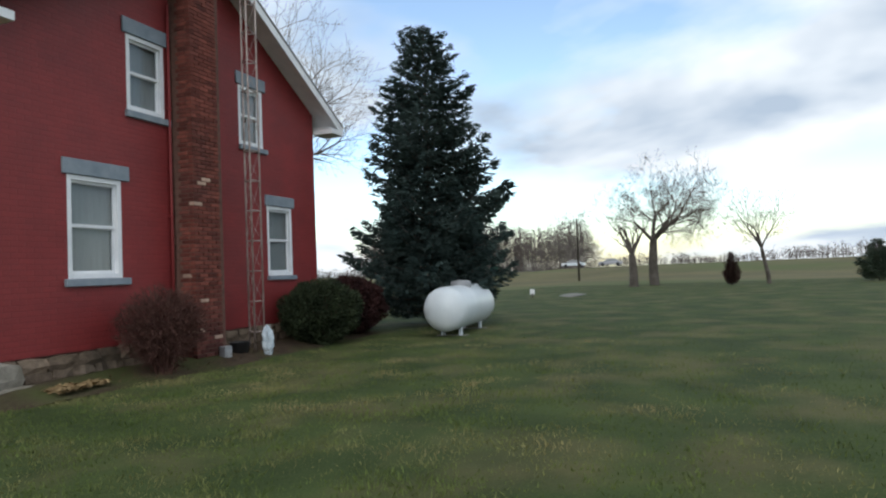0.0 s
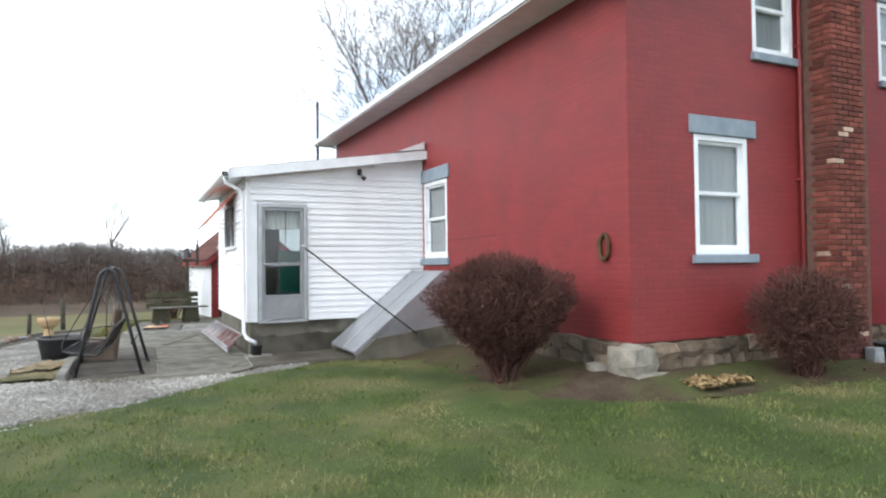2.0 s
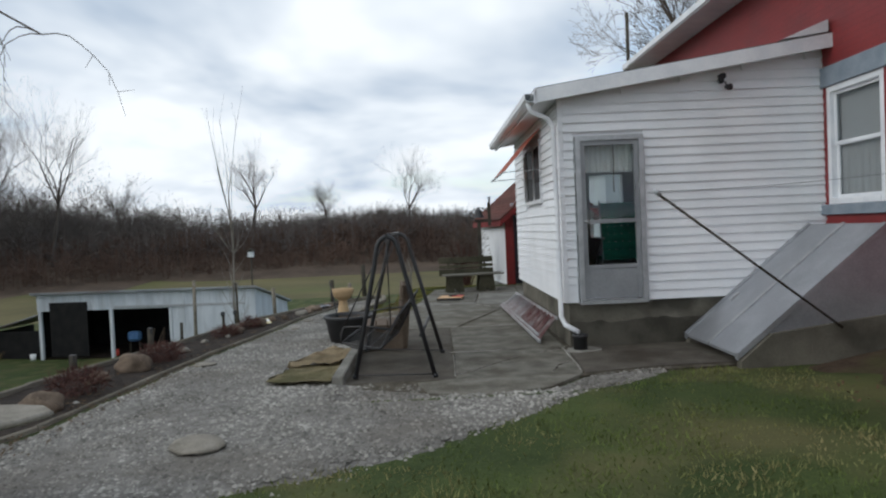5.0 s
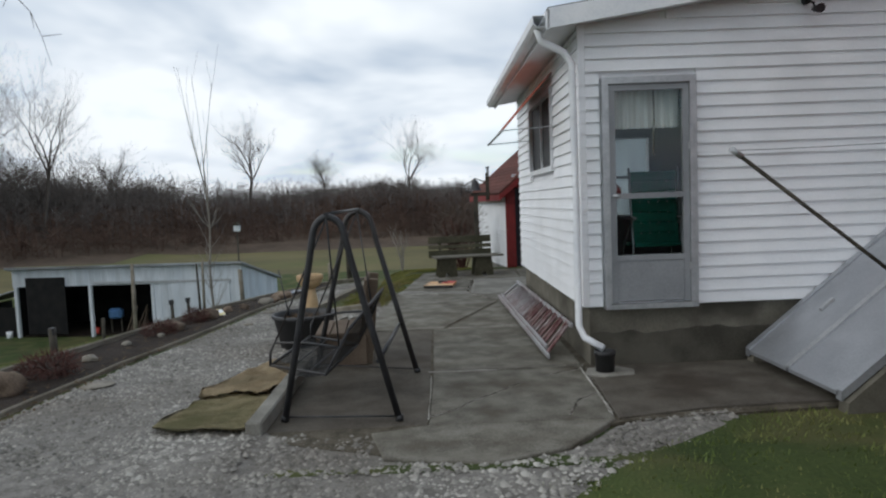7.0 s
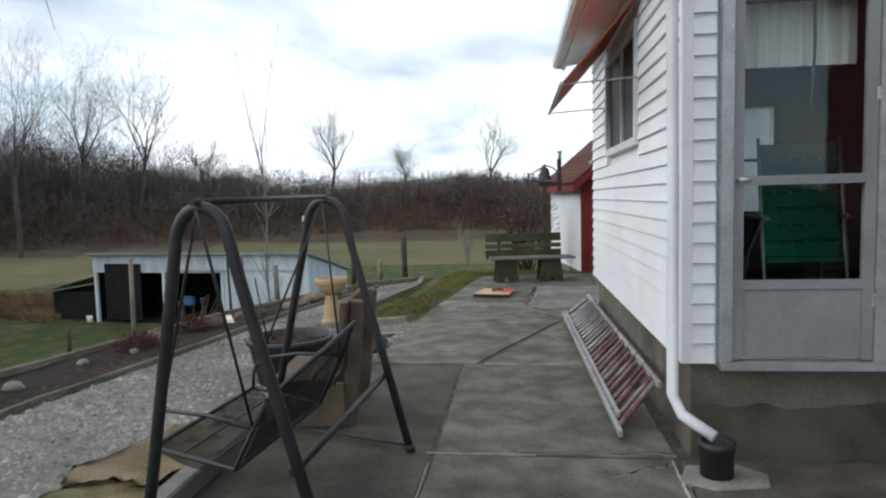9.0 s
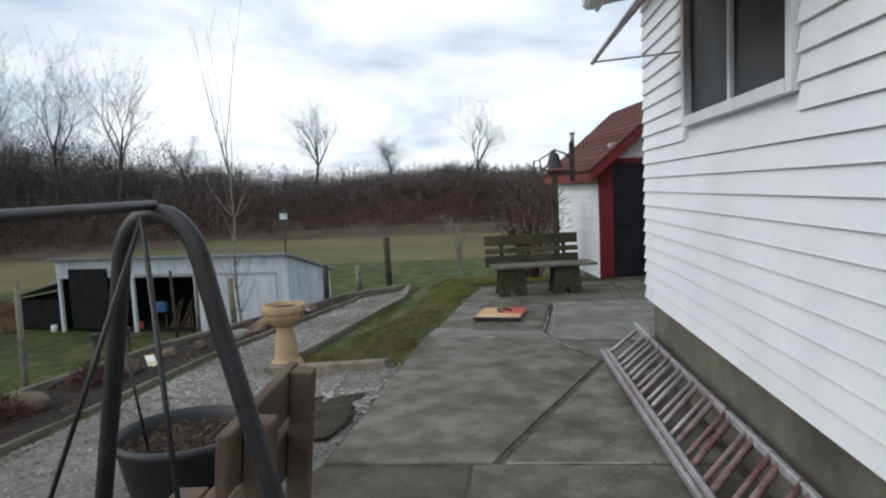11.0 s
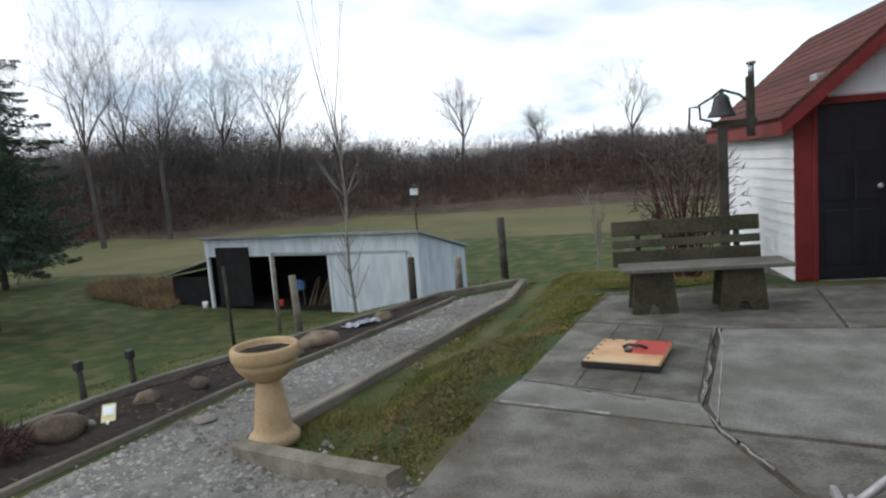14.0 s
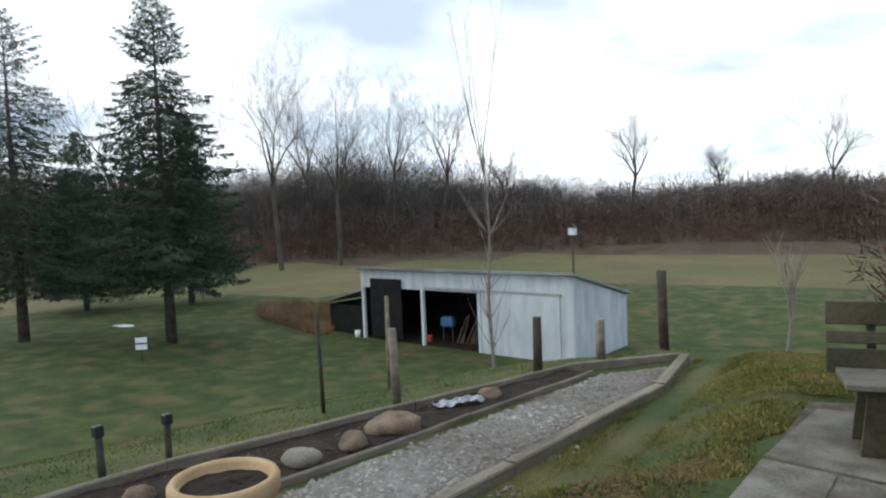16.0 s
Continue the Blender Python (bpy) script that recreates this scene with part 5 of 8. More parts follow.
# ---- muddy sheets on the gravel ----
def sheet(name, pts, z, label, material, wrinkle=0.02, sub=14):
    bm = bmesh.new()
    q = [Vector((*p, 0)) for p in pts]
    g = []
    for i in range(sub + 1):
        row = []
        for j in range(sub + 1):
            p = q[0].lerp(q[1], i / sub).lerp(q[3].lerp(q[2], i / sub), j / sub)
            edge = min(i, j, sub - i, sub - j) == 0
            wob = Vector((noise.noise((p.x * 5, p.y * 5, 1)), noise.noise((p.x * 5, p.y * 5, 7)), 0)) * (0.09 if edge else 0.0)
            p += wob
            p.z = yard_z(p.x, p.y) + z + wrinkle * (0.6 + noise.noise((p.x * 4, p.y * 7, 3))) + 0.5 * wrinkle * noise.noise((p.x * 13, p.y * 9, 3))
            row.append(bm.verts.new(p))
        g.append(row)
    for i in range(sub):
        for j in range(sub):
            bm.faces.new((g[i][j], g[i + 1][j], g[i + 1][j + 1], g[i][j + 1])).smooth = True
    bmesh.ops.solidify(bm, geom=bm.faces[:], thickness=0.012)
    me = mesh_of(name, bm, material)
    return tagged(new(name, me), label, "ground sheet")


sheet("burlap_sheet", [(-6.88, 4.55), (-6.14, 4.44), (-6.12, 5.35), (-6.72, 5.5)], 0.05, "muddy green-brown burlap sheet on the gravel", M_MAT)
sheet("burlap_sheet", [(-6.76, 5.38), (-6.13, 5.28), (-6.08, 6.3), (-6.55, 6.68)], 0.075, "crumpled tan burlap sheet lying on gravel", M_TANSHEET, 0.045, 22)
sheet("rubber_mat", [(-6.3, 8.5), (-5.72, 8.5), (-5.7, 9.42), (-6.74, 9.42)], 0.04, "flat dirty brown mat on the gravel", M_DIRTYMAT, 0.012)
kerb = thing("concrete_kerb", pose(-6.06, 5.4, -0.05), "low concrete kerb at the edge of the patio slab", "kerb")
boxpart("block", (-0.06, 0.06, -0.98, 1.0, 0.0, 0.15), M_CONCRETELIGHT, kerb, "", 0.012)

# ---- timbers round the garden ----
def timber(p, q, w, h, top, label="grey weathered landscape timber beside the gravel", z_extra=(0, 0)):
    a = Vector((p[0], p[1], yard_z(*p) + top + z_extra[0]))
    b = Vector((q[0], q[1], yard_z(*q) + top + z_extra[1]))
    ob = thing("landscape_timber", Matrix.Translation(a) @ (b - a).to_track_quat("Y", "Z").to_matrix().to_4x4(), label, "timber", "timbers round the garden")
    bm = bmesh.new()
    ln = (b - a).length
    n = max(2, int(ln / 0.5))
    rings = []
    for i in range(n + 1):
        y = ln * i / n
        o = Vector((random.uniform(-1, 1), 0, random.uniform(-1, 1))) * 0.006
        rings.append([bm.verts.new(Vector((x, y, z)) + o) for x, z in ((-w / 2, -h), (w / 2, -h), (w / 2, -0.012), (w / 2 - 0.012, 0), (-w / 2 + 0.012, 0), (-w / 2, -0.012))])
    for s, t in zip(rings, rings[1:]):
        for k in range(6):
            bm.faces.new((s[k], s[(k + 1) % 6], t[(k + 1) % 6], t[k]))
    bm.faces.new(rings[0][::-1]), bm.faces.new(rings[-1])
    part("beam", bm, M_TIMBER, ob)
    return ob


timber((-7.02, 10.8), (-5.66, 10.2), 0.12, 0.2, 0.075, z_extra=(0.0, 0.02))
timber((-6.98, 10.9), (-6.72, 13.2), 0.11, 0.2, 0.08)
timber((-6.72, 13.22), (-6.43, 15.98), 0.11, 0.2, 0.09)
timber((-6.42, 16.0), (-6.56, 17.7), 0.12, 0.4, 0.10, "grey weathered end timber of the garden")
timber((-7.62, 16.45), (-6.62, 17.76), 0.06, 0.5, 0.10, "dark retaining board at the garden end")
ys = [1.7, 3.3, 5, 7.2, 9.6, 12.0, 14.2, 16.45]
for a, b in zip(ys, ys[1:]):
    timber((bed_outer(a), a), (bed_outer(b) - 0.0, b - 0.01), 0.05, 0.5, 0.10, "grey retaining board on the outer side of the bed")
    timber((bed_inner(a), a), (bed_inner(b), b - 0.01), 0.035, 0.2, 0.055, "grey edging board between bed and gravel")


# ---- stones, tag and plants in the bed ----
def rock(x, y, r, squash, label, material=M_STONE, z=None, category="stone", name="stone"):
    r *= 0.8 if material is M_STONE else 0.6
    bm = bmesh.new()
    bmesh.ops.create_icosphere(bm, subdivisions=3, radius=1)
    sd = random.uniform(0, 50)
    sx, sy = r * random.uniform(0.85, 1.25), r * random.uniform(0.8, 1.1)
    for v in bm.verts:
        k = 1 + 0.28 * noise.noise(v.co * 1.3 + Vector((sd, 0, 0))) + 0.1 * noise.noise(v.co * 3.5 + Vector((0, sd, 0)))
        v.co = Vector((v.co.x * sx * k, v.co.y * sy * k, v.co.z * r * squash * k))
    for f in bm.faces:
        f.smooth = True
    ob = tagged(new(name, mesh_of(name, bm, material)), label, category)
    ob.matrix_world = rot_z(x, y, (yard_z(x, y) + 0.03 if z is None else z) + r * squash * 0.45, random.uniform(0, 180))
    return ob


for x, y, r, sq, mt in ((-8.57, 10.8, 0.23, 0.6, M_STONE), (-8.47, 11.55, 0.11, 0.8, M_STONE), (-8.5, 11.0, 0.07, 0.8, M_STONEGREY), (-8.0, 13.05, 0.17, 0.6, M_STONE), (-8.05, 12.55, 0.22, 0.7, M_STONEGREY),
                        (-7.95, 13.5, 0.25, 0.55, M_STONE), (-8.3, 12.0, 0.1, 0.8, M_STONE), (-8.85, 6.0, 0.25, 0.7, M_STONE), (-8.9, 5.2, 0.18, 0.7, M_STONE), (-8.75, 7.4, 0.13, 0.7, M_STONEGREY),
                        (-8.8, 8.4, 0.1, 0.7, M_STONEGREY), (-8.7, 9.6, 0.2, 0.6, M_STONE), (-8.75, 3.9, 0.22, 0.7, M_STONE), (-8.6, 9.0, 0.08, 0.8, M_STONEGREY), (-7.8, 14.9, 0.14, 0.6, M_STONE)):
    rock(x, y, r, sq, "rounded brown field stone in the flower bed" if mt is M_STONE else "pale grey stone in the flower bed", mt)
for x, y, r in ((-7.65, 11.25, 0.17), (-7.62, 9.85, 0.14), (-6.85, 2.6, 0.32), (-8.0, 6.1, 0.2), (-6.3, 10.0, 0.22)):
    rock(x, y, r, 0.18, "flat grey stone lying in the gravel", M_STONEGREY)
tag = thing("plant_tag", rot_z(-8.46, 11.15, yard_z(-8.46, 11.15) + 0.06, 40), "small yellow plastic plant tag in the soil", "plant tag")
boxpart("card", (-0.05, 0.05, -0.11, 0.11, 0.02, 0.025), mat("yellow_plastic", rgb(0.6, 0.5, 0.2), rgb(0.75, 0.68, 0.4), 20, 0.5, bump=0), tag, "", 0.001, pose(0, 0, 0, 25, 0, 0))
boxpart("printed_patch", (-0.04, 0.04, -0.02, 0.08, 0.027, 0.029), M_TRIM, tag, "", 0, pose(0, 0, 0, 25, 0, 0))
boxpart("spike", (-0.01, 0.01, -0.16, -0.1, -0.08, -0.005), M_TRIM, tag, "", 0.001)
foil = thing("plastic_film", rot_z(-7.9, 14.45, yard_z(-7.9, 14.45) + 0.05, 60), "crumpled clear plastic film on the soil", "litter")
bm = bmesh.new()
bmesh.ops.create_grid(bm, x_segments=14, y_segments=8, size=0.5)
for v in bm.verts:
    v.co = Vector((v.co.x * 0.5, v.co.y * 0.16, 0.03 + 0.05 * noise.noise(v.co * 6)))
bmesh.ops.solidify(bm, geom=bm.faces[:], thickness=0.004)
part("film", bm, M_GALV, foil)


# ---- fence posts ----
def post(x, y, top, r, kind="wood"):
    zb = ground_z(x, y)
    lean = (random.uniform(-2, 2), random.uniform(-2, 2))
    label = {"wood": "weathered grey wooden fence post below the bed", "cap": "short dark post with a square cap", "thin": "thin dark steel fence rod", "tall": "tall dark leaning wooden post"}[kind]
    ob = thing("fence_post", pose(x, y, zb - 0.05, *lean, 0), label, "fence post", "fence posts along the bed")
    bm = bmesh.new()
    h = top - zb + 0.05
    rod(bm, (0, 0, 0), (0, 0, h), r * 1.05, r * 0.92, 9)
    for v in bm.verts:
        v.co += Vector((random.uniform(-1, 1), random.uniform(-1, 1), 0)) * r * 0.1
    part("shaft", bm, M_POST if kind != "wood" else M_TIMBER, ob)
    if kind == "cap":
        boxpart("cap", (-0.036, 0.036, -0.036, 0.036, h - 0.08, h + 0.01), M_BLACK, ob, "", 0.008)


for p in ((-9.6, 11.95, -0.02, 0.03, "cap"), (-9.5, 12.45, -0.06, 0.028, "cap"), (-10.2, 15.0, 0.40, 0.024, "thin"), (-9.3, 15.3, 0.20, 0.055, "wood"), (-10.9, 17.2, 0.30, 0.035, "wood"),
          (-7.9, 16.23, 0.27, 0.055, "thin"), (-7.55, 17.41, 0.08, 0.06, "wood"), (-7.35, 19.76, 0.5, 0.075, "tall"), (-9.92, 11.1, 0.75, 0.034, "wood"),
          (-9.45, 7.92, 0.23, 0.045, "cap"), (-9.4, 9.01, 0.16, 0.025, "thin"), (-9.55, 5.9, 0.2, 0.045, "cap"), (-9.7, 4.2, 0.18, 0.05, "cap")):
    post(*p)

# ---- bird bath ----
bath = thing("bird_bath", pose(-6.87, 10.98, yard_z(-6.87, 10.98) + 0.02), "tan cast-stone pedestal bird bath filled with soil", "bird bath")
bm = bmesh.new()
lathe(bm, [(0.0, 0.0), (0.165, 0.0), (0.17, 0.05), (0.15, 0.075), (0.135, 0.085), (0.125, 0.11), (0.10, 0.30), (0.085, 0.40), (0.08, 0.44), (0.0, 0.44)], 40)
part("pedestal", bm, M_BATH, bath)
bm = bmesh.new()
lathe(bm, [(0.0, 0.43), (0.09, 0.43), (0.13, 0.455), (0.19, 0.52), (0.205, 0.55), (0.20, 0.565), (0.215, 0.575), (0.225, 0.60), (0.225, 0.65), (0.215, 0.665), (0.195, 0.665), (0.185, 0.65), (0.18, 0.61), (0.0, 0.60)], 40)
part("bowl", bm, M_BATH, bath)
bm = bmesh.new()
rings = lathe(bm, [(0.182, 0.622), (0.1, 0.63), (0.02, 0.633)], 24)
bm.faces.new(rings[-1])
for v in bm.verts:
    v.co.z += random.uniform(-0.006, 0.006)
part("soil", bm, M_SOIL, bath, "dark soil")

# ---- orange and red board on the slabs ----
board = thing("game_board", rot_z(-4.64, 12.33, 0.0, -10), "faded orange board with a red corner lying on the slabs", "board")
boxpart("panel", (-0.27, 0.27, -0.30, 0.30, 0.012, 0.05), M_ORANGE, board, "", 0.008)
boxpart("red_field", (0.0, 0.262, -0.06, 0.292, 0.05, 0.0525), M_SIGNRED, board, "faded red painted field", 0)
boxpart("edge_batten", (-0.275, 0.275, -0.315, -0.30, 0.0, 0.045), M_BLACK, board, "", 0.003)
bm = bmesh.new()
tube(bm, [(-0.06, 0.06, 0.055), (-0.02, 0.08, 0.075), (0.08, 0.06, 0.075), (0.12, 0.07, 0.056)], 0.012, 8)
part("handle", bm, M_BLACK, board, "dark metal handle")
bm = bmesh.new()
rod(bm, (0.0, -0.02, 0.05), (0.0, -0.02, 0.068), 0.03, n=12)
part("knob", bm, M_BLACK, board)
for i in range(5):
    for x, y in ((-0.24, -0.25 + 0.12 * i), (-0.18 + 0.1 * i, 0.27)):
        bm = bmesh.new()
        rod(bm, (x, y, 0.05), (x, y, 0.0545), 0.011, n=8)
        part("dot", bm, M_BLACK, board)

# ---- garden bench ----
bench = thing("garden_bench", rot_z(-4.05, 14.0, 0.0, 9), "mossy grey wooden plank bench with slatted back", "bench")
for x, y in ((-0.45, -0.2), (0.34, -0.2), (-0.45, 0.12), (0.34, 0.12)):
    bm = bmesh.new()
    pts = [(-0.21, 0.0), (-0.06, 0.0), (-0.03, 0.09), (0.03, 0.09), (0.06, 0.0), (0.21, 0.0), (0.17, 0.40), (-0.17, 0.40)]
    vs = [[bm.verts.new((x + u0, yy, z)) for u0, z in pts] for yy in (y - 0.02, y + 0.02)]
    for i in range(8):
        j = (i + 1) % 8
        bm.faces.new((vs[0][i], vs[0][j], vs[1][j], vs[1][i]))
    bm.faces.new(vs[0]), bm.faces.new(vs[1][::-1])
    bmesh.ops.recalc_face_normals(bm, faces=bm.faces[:])
    part("leg", bm, M_OLDWOOD, bench)
for x in (-0.52, 0.42):
    boxpart("back_post", (x - 0.025, x + 0.025, 0.22, 0.28, 0.05, 0.82), M_OLDWOOD, bench, "", 0.006, pose(0, 0, 0, -7, 0, 0))
for i, y in enumerate((-0.29, -0.14, 0.01)):
    boxpart("seat_plank", (-0.74, 0.76, y, y + 0.14, 0.402, 0.44), M_SEATWOOD, bench, "silvered seat plank", 0.006)
for z0, z1 in ((0.44, 0.60), (0.63, 0.71), (0.75, 0.90)):
    boxpart("back_slat", (-0.78, 0.62, 0.17, 0.20, z0, z1), M_OLDWOOD, bench, "", 0.006, pose(0, 0, -0.03, -7, 0, 0))

# ---- drums with flat stones ----
for x, y, mt, lb, r in ((-7.80, 1.42, M_RUST, "rusty brown steel drum under a flat stone", 0.215), (-8.44, 1.12, M_RUST, "dark rusting drum with orange patches under a flat stone", 0.23)):
    z = ground_z(x, y)
    drum = thing("steel_drum", pose(x, y, z), lb, "drum", "drums at the garden corner")
    bm = bmesh.new()
    lathe(bm, [(0.0, 0.0), (r + 0.03, 0.0), (r + 0.035, 0.03), (r + 0.02, 0.05), (r, 0.055), (r, 0.30), (r + 0.008, 0.31), (r, 0.32), (r, 0.54), (r + 0.01, 0.55), (r, 0.56), (0.0, 0.56)], 32)
    part("shell", bm, mt, drum)
    for nm, zr, rr in (("rolling_hoop", 0.2, 0.009), ("rolling_hoop", 0.38, 0.009), ("top_rim", 0.55, 0.012)):
        bm = bmesh.new()
        lathe(bm, [(r - 0.002, zr - rr), (r + rr * 0.8, zr - rr * 0.6), (r + rr, zr), (r + rr * 0.8, zr + rr * 0.6), (r - 0.002, zr + rr)], 32)
        part(nm, bm, mt, drum)
    st = thing("flat_stone", rot_z(x + 0.02, y + 0.02, z + 0.56, random.uniform(-10, 25)), "irregular flat grey flagstone on the drum", "stone")
    bm = bmesh.new()
    pts = []
    for i in range(11):
        a = 2 * math.pi * i / 11
        rr = 0.42 * random.uniform(0.78, 1.12)
        pts.append((rr * 1.05 * math.cos(a) + 0.06, rr * 0.78 * math.sin(a) + 0.08))
    prism(bm, pts, 0.0, 0.04)
    bevel(bm, 0.012)
    part("slab", bm, M_STONEGREY, st)
base = thing("brick_base", pose(-8.62, 0.98, ground_z(-8.62, 0.98)), "low dark brown timber base under the drums", "timber base")
boxpart("board", (-0.65, 0.65, -0.35, -0.28, -0.05, 0.13), M_BROWNWOOD, base, "", 0.01)
boxpart("board", (0.58, 0.65, -0.28, 0.3, -0.05, 0.12), M_BROWNWOOD, base, "", 0.01)

# ---- red and white garden shed ----
SHED = rot_z(-3.02, 15.2, 0.0, 8)
shed = thing("garden_shed", SHED, "small white sided shed with dark red trim and shingled roof", "shed")
SW, SD, SE, SR = 2.5, 3.0, 1.95, 3.0
bm = bmesh.new()
box(bm, 0.02, 0.1, 0.02, SD, 0.0, SE)
box(bm, SW - 0.1, SW, 0.02, SD, 0.0, SE)
box(bm, 0.1, SW - 0.1, SD - 0.08, SD, 0.0, SE)
part("wall", bm, M_WHITE, shed, "white wall")
bm = bmesh.new()
for x0, x1, z0, z1 in ((0.1, 0.2, 0, SE), (0.92, 1.42, 0, SE), (0.2, 0.92, 1.9, SE), (1.42, 2.1, 0, 0.85), (1.42, 2.1, 1.75, SE), (2.1, SW - 0.1, 0, SE)):
    box(bm, x0, x1, 0.02, 0.1, z0, z1)
vs = [bm.verts.new(p) for y in (0.02, 0.1) for p in ((0.02, y, SE), (SW, y, SE), (SW / 2, y, SR - 0.12))]
bm.faces.new(vs[:3]), bm.faces.new(vs[3:][::-1])
for i in range(3):
    j = (i + 1) % 3
    bm.faces.new((vs[i], vs[j], vs[3 + j], vs[3 + i]))
part("front_wall", bm, M_WHITE, shed, "white front wall and gable")
boxpart("sill_beam", (0.0, SW, 0.0, SD, -0.12, 0.0), M_CONCRETELIGHT, shed, "", 0.01)
for s in (-1, 1):
    bm = bmesh.new()
    cx = SW / 2
    xe = cx + s * (cx + 0.22)
    sl = (SR - SE) / (SW / 2)
    ze = SR - sl * (cx + 0.22)
    prof = [(cx, SR), (xe, ze), (xe, ze - 0.05), (cx, SR - 0.05)]
    vs = [[bm.verts.new((x, y, z)) for x, z in prof] for y in (-0.32, SD + 0.2)]
    for i in range(4):
        j = (i + 1) % 4
        bm.faces.new((vs[0][i], vs[0][j], vs[1][j], vs[1][i]))
    bm.faces.new(vs[0]), bm.faces.new(vs[1][::-1])
    slope = part("roof_slope", bm, M_SHEDROOF, shed, "red-brown shingle slope")
    for k in range(13):
        f0, f1 = k / 13, (k + 1) / 13
        bm = bmesh.new()
        x0, x1 = cx + (xe - cx) * f0, cx + (xe - cx) * f1 + s * 0.02
        z0, z1 = SR - sl * abs(x0 - cx), SR - sl * abs(x1 - cx)
        vs = [[bm.verts.new((x, y, z)) for x, z in ((x0, z0 + 0.004), (x1, z1 + 0.014), (x1, z1 + 0.003), (x0, z0 + 0.001))] for y in (-0.325, SD + 0.205)]
        for i in range(4):
            j = (i + 1) % 4
            bm.faces.new((vs[0][i], vs[0][j], vs[1][j], vs[1][i]))
        bm.faces.new(vs[0]), bm.faces.new(vs[1][::-1])
        part("shingle_course", bm, M_SHEDROOF, slope)
    bm = bmesh.new()
    prof = [(cx, SR - 0.05), (xe, ze - 0.05), (xe, ze - 0.19), (cx, SR - 0.19)]
    vs = [[bm.verts.new((x, y, z)) for x, z in prof] for y in (-0.325, -0.295)]
    for i in range(4):
        j = (i + 1) % 4
        bm.faces.new((vs[0][i], vs[0][j], vs[1][j], vs[1][i]))
    bm.faces.new(vs[0]), bm.faces.new(vs[1][::-1])
    part("rake_board", bm, M_SHEDRED, shed, "dark red rake board")
    x0, x1 = sorted((xe, xe - s * 0.03))
    boxpart("fascia", (x0, x1, -0.3, SD + 0.2, ze - 0.19, ze - 0.04), M_SHEDRED, shed, "dark red fascia", 0.004)
boxpart("corner_board", (-0.01, 0.17, -0.015, 0.02, 0.0, SE - 0.02), M_SHEDRED, shed, "dark red corner board", 0.004)
for d in ((0.17, 0.22, -0.02, 0.1, 0.0, 1.95), (0.90, 0.98, -0.02, 0.1, 0.0, 1.95), (0.22, 0.90, -0.02, 0.1, 1.86, 1.95)):
    boxpart("door_casing", d, M_SHEDRED, shed, "dark red door casing", 0.004)
sd = boxpart("door", (0.22, 0.90, 0.02, 0.06, 0.02, 1.86), M_DOORDARK, shed, "nearly black panelled door", 0.004)
for z0, z1 in ((0.15, 0.75), (0.85, 1.25), (1.35, 1.75)):
    for x0, x1 in ((0.29, 0.53), (0.59, 0.83)):
        boxpart("door_panel", (x0, x1, 0.012, 0.02, z0, z1), M_DOORDARK, sd, "", 0.004)
bm = bmesh.new()
bmesh.ops.create_uvsphere(bm, u_segments=14, v_segments=10, radius=0.03, matrix=Matrix.Translation((0.82, -0.01, 0.98)))
part("door_knob", bm, M_ALU, sd, "bright round door knob")
for d in ((1.36, 1.44, -0.02, 0.1, 0.80, 1.80), (2.08, 2.16, -0.02, 0.1, 0.80, 1.80), (1.44, 2.08, -0.02, 0.1, 1.72, 1.80), (1.44, 2.08, -0.03, 0.1, 0.80, 0.88)):
    boxpart("window_casing", d, M_SHEDRED, shed, "dark red window casing", 0.004)
bm = bmesh.new()
box(bm, 1.44, 2.08, 0.05, 0.056, 0.88, 1.72)
part("window_pane", bm, M_GLASS, shed, "shed window glass").visible_shadow = False
boxpart("window_curtain", (1.45, 2.07, 0.12, 0.13, 0.86, 1.74), M_CURTAIN, shed, "", 0)
boxpart("roof_vent", (0.18, 0.34, -0.1, 0.08, 2.13, 2.2), M_GALV, shed, "small metal roof vent", 0.008, pose(0, 0, -0.02, 0, 0, 0))
slight = thing("flood_light", SHED @ pose(1.3, -0.02, 2.16), "black twin flood light above the shed door", "lamp")
for dx, dz in ((-0.07, -0.02), (0.08, 0.06)):
    bm = bmesh.new()
    rod(bm, (dx, 0.02, dz), (dx * 1.2, -0.16, dz - 0.04), 0.035, 0.065, 14)
    part("head", bm, M_BLACK, slight)
boxpart("base", (-0.06, 0.06, 0.0, 0.03, -0.1, 0.12), M_BLACK, slight, "", 0.01)
dial = thing("wall_thermometer", SHED @ pose(1.52, -0.01, 2.42), "round pale thermometer dial on the shed gable", "thermometer")
bm = bmesh.new()
rod(bm, (0, 0.025, 0), (0, -0.01, 0), 0.16, n=28)
part("face", bm, M_TRIM, dial, "pale dial face")
bm = bmesh.new()
tube(bm, [(0.16 * math.cos(a), -0.01, 0.16 * math.sin(a)) for a in [2 * math.pi * i / 28 for i in range(29)]], 0.014, 8)
part("rim", bm, M_BLACK, dial, "dark rim")
boxpart("pointer", (-0.008, 0.008, -0.02, -0.012, -0.02, 0.11), M_BLACK, dial, "", 0)
bm = bmesh.new()
tube(bm, [(-0.4, 0.0, 0.12), (-0.3, -0.05, 0.13), (-0.22, -0.05, 0.16)], 0.014, 8)
part("bracket", bm, M_BLACK, dial)

